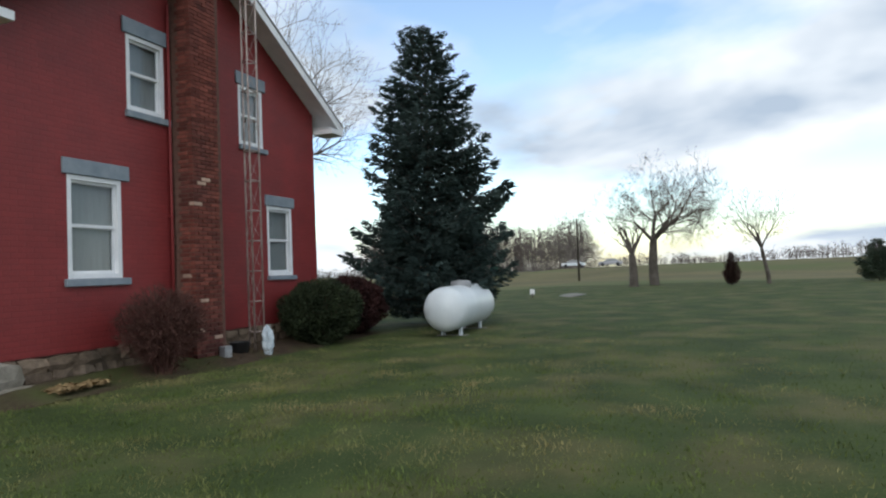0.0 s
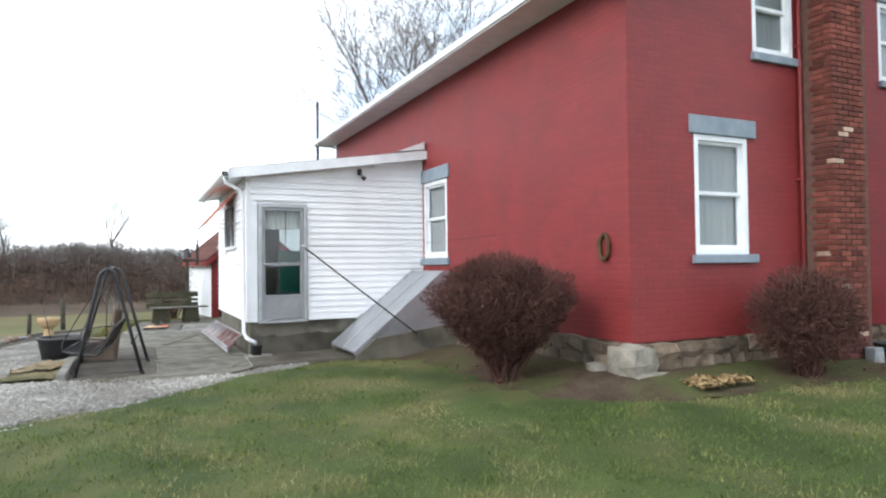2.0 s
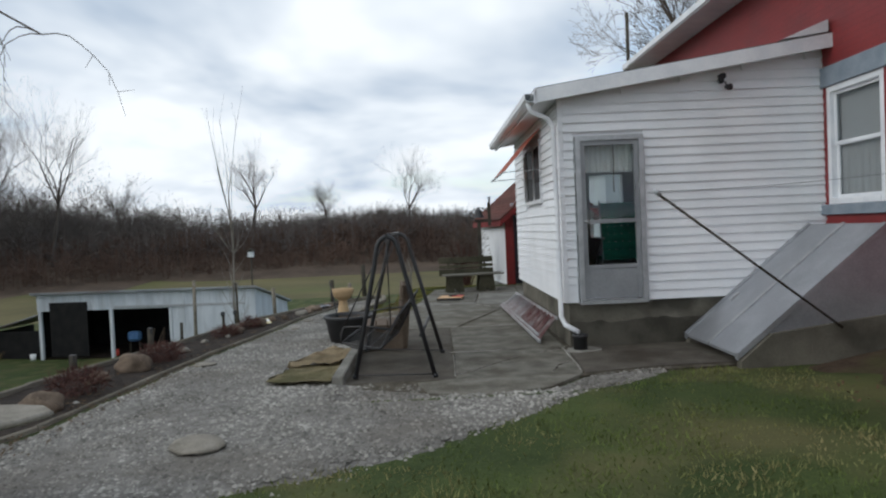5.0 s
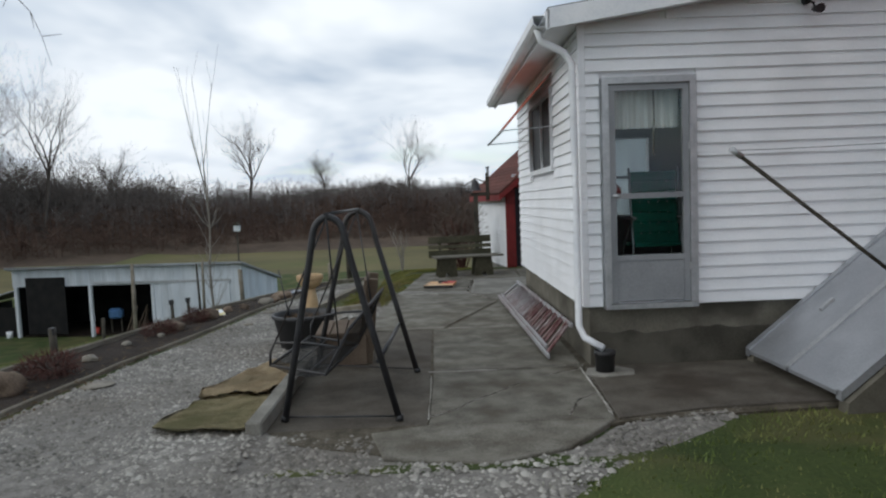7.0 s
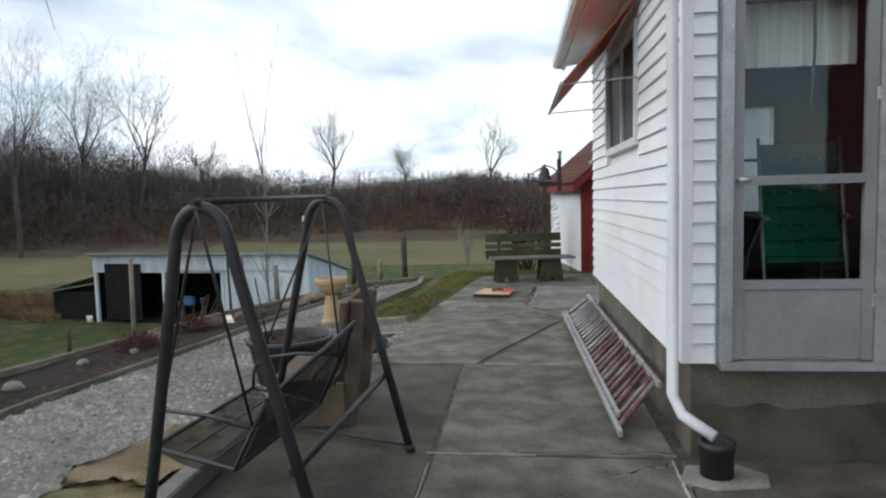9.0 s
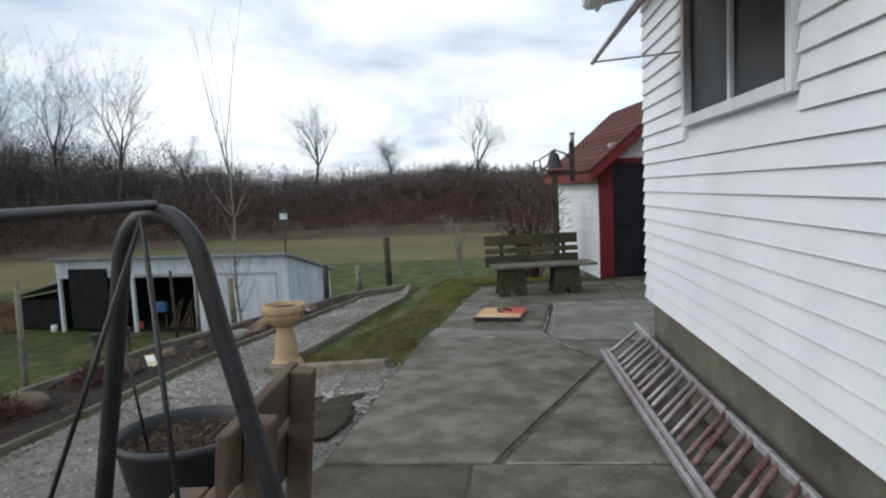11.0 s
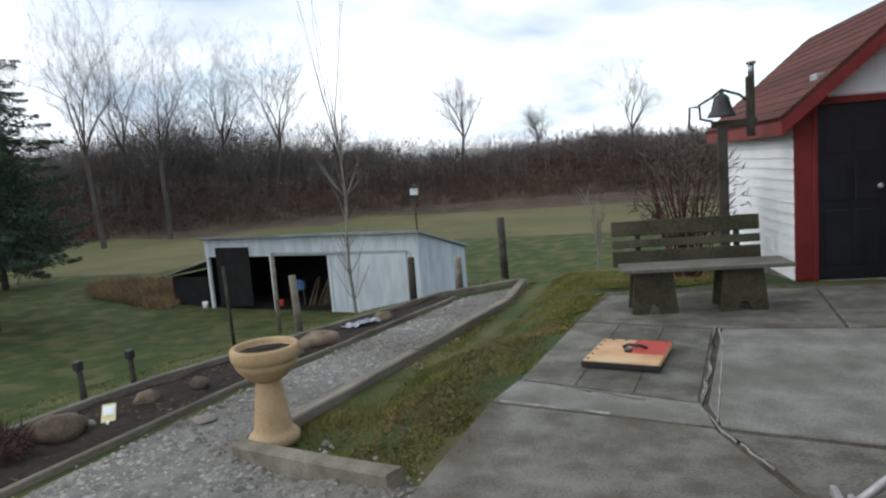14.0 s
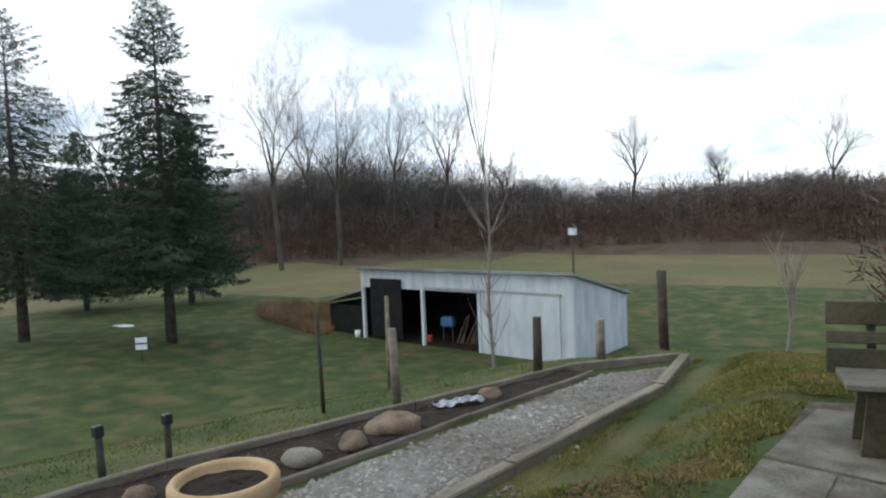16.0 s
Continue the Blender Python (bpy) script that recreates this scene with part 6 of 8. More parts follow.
# ---- hand pump ----
pump = thing("hand_pump", pose(-1.93, 14.35, 0.0), "green cast-iron hand water pump on the patio", "water pump")
boxpart("plinth", (-0.2, 0.2, -0.2, 0.2, 0.0, 0.06), M_CONCRETE, pump, "dark concrete plinth", 0.012)
bm = bmesh.new()
lathe(bm, [(0.0, 0.06), (0.10, 0.06), (0.10, 0.09), (0.05, 0.11), (0.045, 0.62), (0.075, 0.66), (0.08, 0.95), (0.085, 1.05), (0.06, 1.08), (0.03, 1.2), (0.0, 1.21)], 24)
M_PUMP = mat("dark_green_iron", rgb(0.02, 0.04, 0.038), rgb(0.045, 0.07, 0.065), 8, 0.55, bump=0.2)
part("body", bm, M_PUMP, pump)
bm = bmesh.new()
tube(bm, [(-0.06, 0, 0.78), (-0.15, 0, 0.83), (-0.22, 0, 0.80), (-0.23, 0, 0.71)], 0.028, 10)
part("spout", bm, M_PUMP, pump)
bm = bmesh.new()
tube(bm, [(0.0, 0, 1.18), (0.12, 0, 1.2), (0.2, 0, 1.0), (0.22, 0, 0.6)], 0.014, 8)
part("handle", bm, M_PUMP, pump)

# ---- dinner bell on a post ----
bell = thing("dinner_bell", pose(-3.72, 15.2, -0.02) @ Matrix.Diagonal((0.9, 0.9, 0.9, 1)), "old black iron dinner bell on a wooden post", "bell")
boxpart("post", (-0.055, 0.055, -0.055, 0.055, -0.1, 1.95), M_POST, bell, "dark wooden post", 0.008)
boxpart("arm", (-0.12, 0.38, -0.04, 0.04, 1.93, 2.01), M_POST, bell, "", 0.008)
boxpart("upright", (0.27, 0.36, -0.05, 0.05, 1.8, 2.5), M_POST, bell, "", 0.008)
bm = bmesh.new()
lathe(bm, [(0.17, 2.06), (0.155, 2.085), (0.12, 2.14), (0.10, 2.22), (0.085, 2.29), (0.05, 2.32), (0.03, 2.33), (0.025, 2.37), (0.0, 2.37)], 28)
part("bell_body", bm, M_BLACK, bell)
bm = bmesh.new()
tube(bm, [(-0.1, 0, 2.01), (-0.24, 0, 2.05), (-0.25, 0, 2.22), (-0.1, 0, 2.30), (0.0, 0, 2.38), (0.2, 0, 2.30), (0.3, 0, 2.2)], 0.016, 8)
part("yoke", bm, M_BLACK, bell, "curved iron yoke")
bm = bmesh.new()
tube(bm, [(-0.25, 0, 2.2), (-0.36, 0, 2.2), (-0.37, 0, 1.95), (-0.3, 0, 1.92)], 0.014, 8)
part("crank", bm, M_BLACK, bell)
bm = bmesh.new()
rod(bm, (0.33, 0, 2.5), (0.33, 0, 2.64), 0.035, n=12)
rod(bm, (0.33, 0, 2.64), (0.33, 0, 2.67), 0.055, n=12)
part("rain_gauge", bm, M_GALV, bell, "pale metal rain gauge")

# ---- propane tank ----
tank = thing("propane_tank", rot_z(8.70, -3.02, 0.1, 4), "white horizontal propane tank on short legs", "propane tank")
bm = bmesh.new()
R, L = 0.48, 1.25
prof = [(-L - 0.32 * math.cos(a), R * math.sin(a)) for a in [math.pi / 2 * i / 8 for i in range(9)]] + [(L + 0.32 * math.sin(a), R * math.cos(a)) for a in [math.pi / 2 * i / 8 for i in range(9)]]
rings = []
for x, r in prof:
    rings.append([bm.verts.new((x, max(r, 0.002) * math.cos(t), 0.62 + max(r, 0.002) * math.sin(t))) for t in [2 * math.pi * k / 36 for k in range(36)]])
for s, t in zip(rings, rings[1:]):
    for k in range(36):
        bm.faces.new((s[k], s[(k + 1) % 36], t[(k + 1) % 36], t[k])).smooth = True
part("vessel", bm, M_TANK, tank)
bm = bmesh.new()
lathe(bm, [(0.24, 1.02), (0.24, 1.14), (0.2, 1.2), (0.0, 1.22)], 24)
part("valve_dome", bm, M_DOORGREY, tank, "grey valve dome")
for x in (-0.85, 0.85):
    for y in (-0.2, 0.2):
        boxpart("leg", (x - 0.07, x + 0.07, y - 0.03, y + 0.03, 0.0, 0.24), M_TANK, tank, "", 0.006)
    boxpart("pad", (x - 0.15, x + 0.15, -0.35, 0.35, -0.04, 0.03), M_CONCRETELIGHT, tank, "concrete pad", 0.01)

# ---- things at the foot of the gable ----
bag = thing("plastic_bag", pose(4.33, -0.86, 0.11), "crumpled pale blue plastic bag at the tower foot", "bag")
bm = bmesh.new()
bmesh.ops.create_icosphere(bm, subdivisions=4, radius=1)
for v in bm.verts:
    k = 1 + 0.35 * noise.noise(v.co * 2.6) + 0.18 * noise.noise(v.co * 7)
    v.co = Vector((v.co.x * 0.1 * k, v.co.y * 0.1 * k, 0.27 + v.co.z * 0.27 * k))
part("film", bm, mat("pale_blue_plastic", rgb(0.36, 0.44, 0.50), rgb(0.60, 0.66, 0.70), 9, 0.4, bump=0.3), bag)
tubb = thing("dark_bucket", pose(4.05, -0.45, 0.1), "dark plastic bucket beside the chimney", "bucket")
bm = bmesh.new()
lathe(bm, [(0.0, 0.0), (0.14, 0.0), (0.18, 0.3), (0.19, 0.31), (0.17, 0.31), (0.14, 0.05), (0.0, 0.05)], 24)
part("shell", bm, M_BLACKPLASTIC, tubb)

# ---- barn ----
BU, BN = Vector((-0.9905, 0.1376, 0)), Vector((0.1376, 0.9905, 0))


def bpt(u, v, z):
    """A point of the barn: u along its front from the near corner, v into its depth."""
    p = Vector((-15.7, 36.8, 0)) + BU * u + BN * v
    return (p.x, p.y, -5.5 + z * 1.2)


barn = thing("barn", pose(-15.7, 36.8, -5.5), "long white board barn with open dark bays", "barn")


def barn_part(name, u0, u1, v0, v1, z0, z1, material, label="", z0b=None, z1b=None, parent=None):
    z0b, z1b = z0 if z0b is None else z0b, z1 if z1b is None else z1b
    bm = bmesh.new()
    vs = [bm.verts.new(Vector(bpt(u, v, z)) - Vector((-15.7, 36.8, -5.5))) for u in (u0, u1) for v, zl, zh in ((v0, z0, z1), (v1, z0b, z1b)) for z in (zl, zh)]
    for f in ((0, 1, 3, 2), (4, 6, 7, 5), (0, 4, 5, 1), (2, 3, 7, 6), (0, 2, 6, 4), (1, 5, 7, 3)):
        bm.faces.new([vs[i] for i in f])
    return part(name, bm, material, parent or barn, label)


band = barn_part("front_band", 0, 14.25, 0.03, 0.12, 2.55, 3.4, M_BARN)
for k in range(35):
    barn_part("board", k * 0.406 + 0.01, k * 0.406 + 0.4, 0.0, 0.03, 2.55 if k < 27 or k > 31 else 2.75, 3.42, M_BARN, "", None, None, band)
fw = barn_part("front_wall", 0, 5.25, 0.03, 0.12, -0.3, 2.55, M_BARN)
for k in range(13):
    barn_part("board", k * 0.407 + 0.01, k * 0.407 + 0.4, 0.0, 0.03, -0.3, 2.55, M_BARN, "", None, None, fw)
barn_part("sliding_door", 0.7, 4.3, -0.08, -0.02, 0.05, 2.6, M_BARN, "white sliding door")
barn_part("door_track", 0.6, 9.0, -0.1, -0.02, 2.62, 2.72, M_ALU)
ew = barn_part("end_wall", 0.0, 0.12, 0.12, 5.3, -0.3, 3.4, M_BARN, "", -0.3, 2.2)
for k in range(13):
    v0, v1 = 0.05 + k * 0.402, 0.05 + k * 0.402 + 0.395
    barn_part("board", -0.03, 0.0, v0, v1, -0.3, 3.4 - 1.2 * v0 / 5.3, M_BARN, "", -0.3, 3.4 - 1.2 * v1 / 5.3, ew)
# bay interior coloured black, so the shade of the open bays is painted in
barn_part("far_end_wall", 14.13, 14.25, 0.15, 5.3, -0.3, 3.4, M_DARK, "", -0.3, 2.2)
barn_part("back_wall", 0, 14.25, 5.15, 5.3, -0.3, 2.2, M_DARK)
barn_part("roof", -0.2, 14.45, -0.3, 5.6, 3.45, 3.55, M_BARNROOF, "rusty tin roof", 2.2, 2.3)
# soil colour here only darkens the bay floor as shade would
barn_part("floor", 5.4, 14.15, 0.1, 5.1, -0.2, 0.06, M_SOIL, "barn floor coloured near black for bay shade")
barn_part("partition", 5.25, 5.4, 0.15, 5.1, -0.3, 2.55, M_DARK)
for u0 in (9.2, 5.3, 13.95):
    barn_part("bay_post", u0, u0 + 0.18, -0.05, 0.12, -0.3, 2.6, M_BARN, "pale bay post")
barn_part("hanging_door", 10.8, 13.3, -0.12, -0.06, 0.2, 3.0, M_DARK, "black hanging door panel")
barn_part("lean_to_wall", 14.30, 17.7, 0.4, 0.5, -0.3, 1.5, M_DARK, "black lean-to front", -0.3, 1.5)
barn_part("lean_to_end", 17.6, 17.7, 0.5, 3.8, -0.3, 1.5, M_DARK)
bm = bmesh.new()
o = Vector((-15.7, 36.8, -5.5))
vs = [bm.verts.new(Vector(bpt(u, v, z + d)) - o) for d in (0, 0.06) for u, v, z in ((14.25, 0.1, 2.35), (17.95, 0.1, 1.55), (17.95, 4.0, 1.55), (14.25, 4.0, 2.35))]
for f in ((0, 1, 2, 3), (7, 6, 5, 4), (0, 4, 5, 1), (1, 5, 6, 2), (2, 6, 7, 3), (3, 7, 4, 0)):
    bm.faces.new([vs[i] for i in f])
part("lean_to_roof", bm, M_BARNROOF, barn, "pale tin lean-to roof")
for nm, u0, u1, v0, v1, z0, z1, mt, lb, ct in (("blue_box", 8.2, 9.0, 1.0, 1.5, 0.9, 1.5, mat("blue_tarp", rgb(0.05, 0.14, 0.3), rgb(0.1, 0.22, 0.42), 3, 0.6), "blue tarpaulin bundle on a stand in the barn", "tarp"),
                                     ("stacked_lumber", 6.4, 8.0, 1.2, 2.2, -0.05, 1.3, M_BROWNWOOD, "leaning stack of brown lumber in the barn", "lumber"),
                                     ("red_can", 9.4, 9.7, 0.6, 0.9, -0.05, 0.45, M_SIGNRED, "red fuel can on the barn floor", "can"),
                                     ("white_bucket", 14.5, 14.85, -0.2, 0.15, -0.05, 0.4, M_TRIM, "white bucket beside the lean-to", "bucket")):
    e = thing(nm, pose(*bpt((u0 + u1) / 2, (v0 + v1) / 2, 0)), lb, ct)
    w, d, hh = (u1 - u0) / 2, (v1 - v0) / 2, z1
    if nm == "stacked_lumber":
        for i in range(9):
            bm = bmesh.new()
            rod(bm, (-w + 2 * w * i / 9, -d, -0.05), (-w + 2 * w * i / 9 + random.uniform(-0.4, 0.6), d, random.uniform(0.9, 1.6)), 0.05, n=4)
            part("plank", bm, mt, e)
    elif nm in ("red_can", "white_bucket"):
        bm = bmesh.new()
        lathe(bm, [(0, -0.05), (w * 0.85, -0.05), (w, hh), (w * 0.9, hh), (0, hh - 0.03)], 16)
        part("shell", bm, mt, e)
    else:
        boxpart("bundle", (-w, w, -d, d, z0, z1), mt, e, "", 0.12)
        for x in (-w + 0.1, w - 0.1):
            boxpart("stand_leg", (x - 0.04, x + 0.04, -0.04, 0.04, -0.05, z0 + 0.02), M_POST, e, "", 0.004)
bh = thing("bird_house", pose(-16.1, 37.9, -2.0), "small white bird house on a tall pole behind the barn", "bird house")
bm = bmesh.new()
rod(bm, (0, 0.0, -2.8), (0, 0, 2.4), 0.05, n=8)
part("pole", bm, M_POST, bh)
boxpart("box", (-0.16, 0.16, -0.14, 0.14, 2.4, 2.75), M_TRIM, bh, "", 0.01)
bm = bmesh.new()
vs = [bm.verts.new(p) for p in ((-0.22, -0.2, 2.73), (0.22, -0.2, 2.73), (0.22, 0.2, 2.73), (-0.22, 0.2, 2.73), (0, -0.2, 2.92), (0, 0.2, 2.92))]
for f in ((0, 1, 4), (2, 3, 5), (1, 2, 5, 4), (3, 0, 4, 5), (3, 2, 1, 0)):
    bm.faces.new([vs[i] for i in f])
part("roof", bm, M_POST, bh)

# ---- outbuilding beyond the shed ----
barn2 = thing("outbuilding", rot_z(7.0, 33.0, ground_z(7.0, 33.0), 10), "pale outbuilding with a light metal roof", "outbuilding")
boxpart("wall", (-4, 4, -3, 3, -1.0, 4.3 - ground_z(7.0, 33.0)), M_BARN, barn2, "", 0.02)
zt = 4.3 - ground_z(7.0, 33.0)
for s in (-1, 1):
    bm = bmesh.new()
    vs = [bm.verts.new(p) for d in (0, 0.1) for p in ((0, -3.4, zt + 2.2 + d), (s * 4.5, -3.4, zt - 0.2 + d), (s * 4.5, 3.4, zt - 0.2 + d), (0, 3.4, zt + 2.2 + d))]
    for f in ((0, 1, 2, 3), (7, 6, 5, 4), (0, 4, 5, 1), (1, 5, 6, 2), (2, 6, 7, 3), (3, 7, 4, 0)):
        bm.faces.new([vs[i] for i in f])
    part("roof_slope", bm, M_GALV, barn2, "light metal roof")
bm = bmesh.new()
vs = [bm.verts.new(p) for y in (-2.98, 2.98) for p in ((-4, y, zt), (4, y, zt), (0, y, zt + 2.15))]
bm.faces.new(vs[:3]), bm.faces.new(vs[3:])
part("gable", bm, M_BARN, barn2)


# ---- trees ----
def prism_tris(a, b, ra, rb):
    """Tapered three-sided twigs from arrays of ends, as triangles."""
    a, b = np.asarray(a, float), np.asarray(b, float)
    ra, rb = np.asarray(ra, float)[:, None], np.asarray(rb, float)[:, None]
    d = b - a
    d /= np.linalg.norm(d, axis=1, keepdims=True) + 1e-9
    ref = np.where(np.abs(d[:, 2:3]) > 0.9, np.array([[1.0, 0, 0]]), np.array([[0, 0, 1.0]]))
    u = np.cross(d, ref)
    u /= np.linalg.norm(u, axis=1, keepdims=True) + 1e-9
    v = np.cross(d, u)
    out = []
    offs = [(math.cos(t), math.sin(t)) for t in (0, 2.0944, 4.18879)]
    A = [a + (u * c + v * s) * ra for c, s in offs]
    B = [b + (u * c + v * s) * rb for c, s in offs]
    for i in range(3):
        j = (i + 1) % 3
        out.append(np.stack([A[i], A[j], B[j]], 1))
        out.append(np.stack([A[i], B[j], B[i]], 1))
    return np.concatenate(out)


def blade_tris(a, b, ra, rb):
    """Flat tapered twigs for far woods."""
    a, b = np.asarray(a, float), np.asarray(b, float)
    w = np.cross(b - a, rs.normal(size=a.shape))
    w /= np.linalg.norm(w, axis=1, keepdims=True) + 1e-9
    wa, wb = w * np.asarray(ra)[:, None] * 1.1, w * np.asarray(rb)[:, None] * 1.1
    return np.concatenate([np.stack([a - wa, a + wa, b + wb], 1), np.stack([a - wa, b + wb, b - wb], 1)])


def branch_set(height, seed, spread=0.55, levels=5, trunk_share=0.3, radius=None, fork=3, up=0.35):
    """Segments of a bare tree: (a, b, ra, rb, level). Limbs rise from a short trunk and split again and again into fine twigs."""
    rnd = random.Random(seed)
    segs = []
    r0 = radius or height * 0.014

    def grow(p, d, length, r, level):
        n = 3 if level < 3 else 2
        bend = Vector((rnd.uniform(-1, 1), rnd.uniform(-1, 1), rnd.uniform(-0.3, 0.3))) * 0.16
        for i in range(n):
            d = (d + bend * (0.12 if level == 0 else 1) + Vector((rnd.uniform(-1, 1), rnd.uniform(-1, 1), rnd.uniform(-0.5, 0.5))) * 0.10 + Vector((0, 0, up * 0.10))).normalized()
            q = p + d * length / n
            r2 = max(r * (0.9 if level < 2 else 0.84), 0.006)
            segs.append((p.copy(), q.copy(), r, r2, level))
            if 0 < level < levels and i < n - 1:
                a = rnd.uniform(0, 6.283)
                side = d.orthogonal().normalized()
                side = side * math.cos(a) + d.cross(side) * math.sin(a)
                grow(q, (d * 0.7 + side * spread * 1.1 + Vector((0, 0, up * 0.3))).normalized(), length * rnd.uniform(0.45, 0.7), r2 * rnd.uniform(0.4, 0.6), level + 1)
            p, r = q, r2
        if level < levels:
            k, a0 = (fork + 2 if level == 0 else 2 if rnd.random() < 0.75 else 3), rnd.uniform(0, 6.283)
            for c in range(k):
                a = a0 + 6.283 * c / k + rnd.uniform(-0.5, 0.5)
                side = d.orthogonal().normalized()
                side = side * math.cos(a) + d.cross(side) * math.sin(a)
                w = spread * rnd.uniform(0.45, 1.15)
                if level == 0 and c == 0:
                    w *= 0.25
                grow(p, (d * (1 - 0.35 * w) + side * w + Vector((0, 0, up * 0.25))).normalized(), length * rnd.uniform(0.62, 0.86) * (0.95 if level else 0.8), r * rnd.uniform(0.52, 0.72), level + 1)
    grow(Vector((0, 0, -0.15)), Vector((0, 0, 1)), height * trunk_share, r0, 0)
    return segs


def seg_mesh(name, segs, material):
    return tri_soup(name, prism_tris([s[0] for s in segs], [s[1] for s in segs], [s[2] for s in segs], [s[3] for s in segs]), material)


def bare_tree(x, y, height, seed, label, material=None, name="bare_tree", group="", scale_to=True, z=None, **kw):
    segs = branch_set(height, seed, **kw)
    top = max(s[1].z for s in segs)
    k = height / top
    segs = [(a * k, b * k, ra, rb, lv) for a, b, ra, rb, lv in segs]
    ob = thing(name, pose(x, y, ground_z(x, y) if z is None else z), label, "tree", group)
    low = [s for s in segs if s[4] <= 1]
    bm = bmesh.new()
    for a, b, ra, rb, lv in low:
        rod(bm, a, b, ra, rb, 8 if lv == 0 else 5, False)
    part("trunk", bm, material or M_BARK, ob)
    c = new("crown", seg_mesh("crown", [s for s in segs if s[4] > 1], M_TWIG if material is None else material))
    c.parent = ob
    return ob


def spruce(x, y, height, radius, seed, label, material, clear=0.06, density=1.0, droop=0.35, name="spruce_tree", z=None, power=0.68, whorl=0.0, fan=0.34):
    rnd = np.random.RandomState(seed)
    ob = thing(name, rot_z(x, y, ground_z(x, y) if z is None else z, 0), label, "tree")
    bm = bmesh.new()
    rod(bm, (0, 0, -0.2), (0, 0, height * 0.97), height * 0.017, 0.01, 10)
    part("trunk", bm, M_BARK, ob)
    tris, ta, tb, tr = [], [], [], []
    nb = int(height * 34 * density)
    for i in range(nb):
        f = clear + (0.995 - clear) * (i + rnd.rand()) / nb
        if whorl:
            lvl = f * height / whorl
            f = min(0.99, (math.floor(lvl) + 0.5 + (lvl % 1 - 0.5) * 0.6) * whorl / height)
        zz = height * f
        ang = i * 2.39996 + rnd.uniform(-0.4, 0.4)
        prof = min((1 - f) ** power, (1 - f) * 4.2)
        if f < clear + 0.08:
            prof *= 0.75 + 0.25 * (f - clear) / 0.08
        ln = max(0.10, radius * prof * rnd.uniform(0.52, 1.13) * (1 + (0.12 * math.sin(ang * 3 + zz * 1.7) if f > 0.15 else -0.08)))
        dirn = np.array([math.cos(ang), math.sin(ang)])
        p = np.array([0, 0, zz])
        steps = max(3, int(ln / 0.22))
        pts = [p]
        for k in range(1, steps + 1):
            s = k / steps
            h = zz + ln * (0.10 * s - droop * s * s + 0.22 * s ** 4) if f < 0.8 else zz + ln * (0.5 * s)
            pts.append(np.array([dirn[0] * ln * s, dirn[1] * ln * s, h]))
        for k in range(steps):
            ta.append(pts[k]), tb.append(pts[k + 1]), tr.append(0.006 + 0.012 * ln * (1 - k / steps))
        # needle sprays along both sides and hanging below
        n = max(12, int(ln * 46 * density))
        s = np.sqrt(rnd.uniform(0.02, 1.0, n))
        idx = np.minimum((s * steps).astype(int), steps - 1)
        fr = s * steps - idx
        P0, P1 = np.array(pts)[idx], np.array(pts)[idx + 1]
        c = P0 + (P1 - P0) * fr[:, None]
        side = np.stack([-dirn[1] * np.ones(n), dirn[0] * np.ones(n), np.zeros(n)], 1)
        sgn = rnd.choice([-1, 1], n)[:, None]
        off = rnd.rand(n)[:, None] * (0.04 + fan * ln * np.sin(np.pi * np.clip(s, 0.05, 1) ** 0.8) ** 0.8)[:, None]
        c = c + side * sgn * off + np.array([0, 0, -1]) * off * (0.25 + droop * 0.5) + rnd.normal(0, 0.03, (n, 3))
        out3 = np.array([dirn[0], dirn[1], 0])
        d = side * sgn * rnd.uniform(0.3, 1, (n, 1)) + out3 * rnd.uniform(0.3, 1.1, (n, 1)) + np.array([0, 0, 1]) * rnd.uniform(-0.35 - droop * 1.6, 0.45 - droop * 0.7, (n, 1))
        d /= np.linalg.norm(d, axis=1, keepdims=True)
        L = (0.10 + 0.16 * ln / radius * (1 - 0.55 * s) * (0.6 + rnd.rand(n)))[:, None] * min(1.8, radius / 2.0) ** 0.6
        w = np.cross(d, rnd.uniform(-1, 1, (n, 3)))
        w /= np.linalg.norm(w, axis=1, keepdims=True) + 1e-9
        W = L * 0.15
        tris.append(np.stack([c - w * W, c + w * W, c + d * L], 1))
        w2 = np.cross(d, w)
        tris.append(np.stack([c - w2 * W, c + d * L * 0.5 + w2 * W, c + d * L], 1))
    cr = new("crown", tri_soup("crown", np.concatenate(tris), material))
    cr.parent = ob
    br = new("bough", tri_soup("bough", prism_tris(ta, tb, tr, np.array(tr) * 0.7), M_BARK))
    br.parent = ob
    return ob


spruce(10.65, -1.50, 8.05, 2.35, 3, "tall dense blue-green spruce behind the tank", M_NEEDLE, 0.03, 1.5, 0.10, power=0.5, whorl=0.26, fan=0.3)
spruce(-37.5, 31.3, 19.2, 5.7, 4, "tall dark drooping spruce on the slope", M_NEEDLE2, 0.17, 0.68, 0.42, power=0.62, whorl=0.45, fan=0.24)
spruce(-45.4, 27.2, 19.0, 6.2, 5, "tall dark drooping spruce on the slope", M_NEEDLE2, 0.15, 0.52, 0.42, power=0.66, whorl=0.5, fan=0.22)
spruce(-50.6, 42.1, 15.4, 4.6, 6, "dark spruce further down the slope", M_NEEDLE2, 0.15, 0.9, 0.5)
spruce(-56.0, 36.5, 14.0, 4.6, 7, "dark spruce further down the slope", M_NEEDLE2, 0.12, 0.9, 0.5)
spruce(35.8, -9.9, 1.9, 0.55, 8, "small dark upright evergreen on the lawn", M_REDHEDGE, 0.02, 3.0, -0.4, "evergreen_shrub")
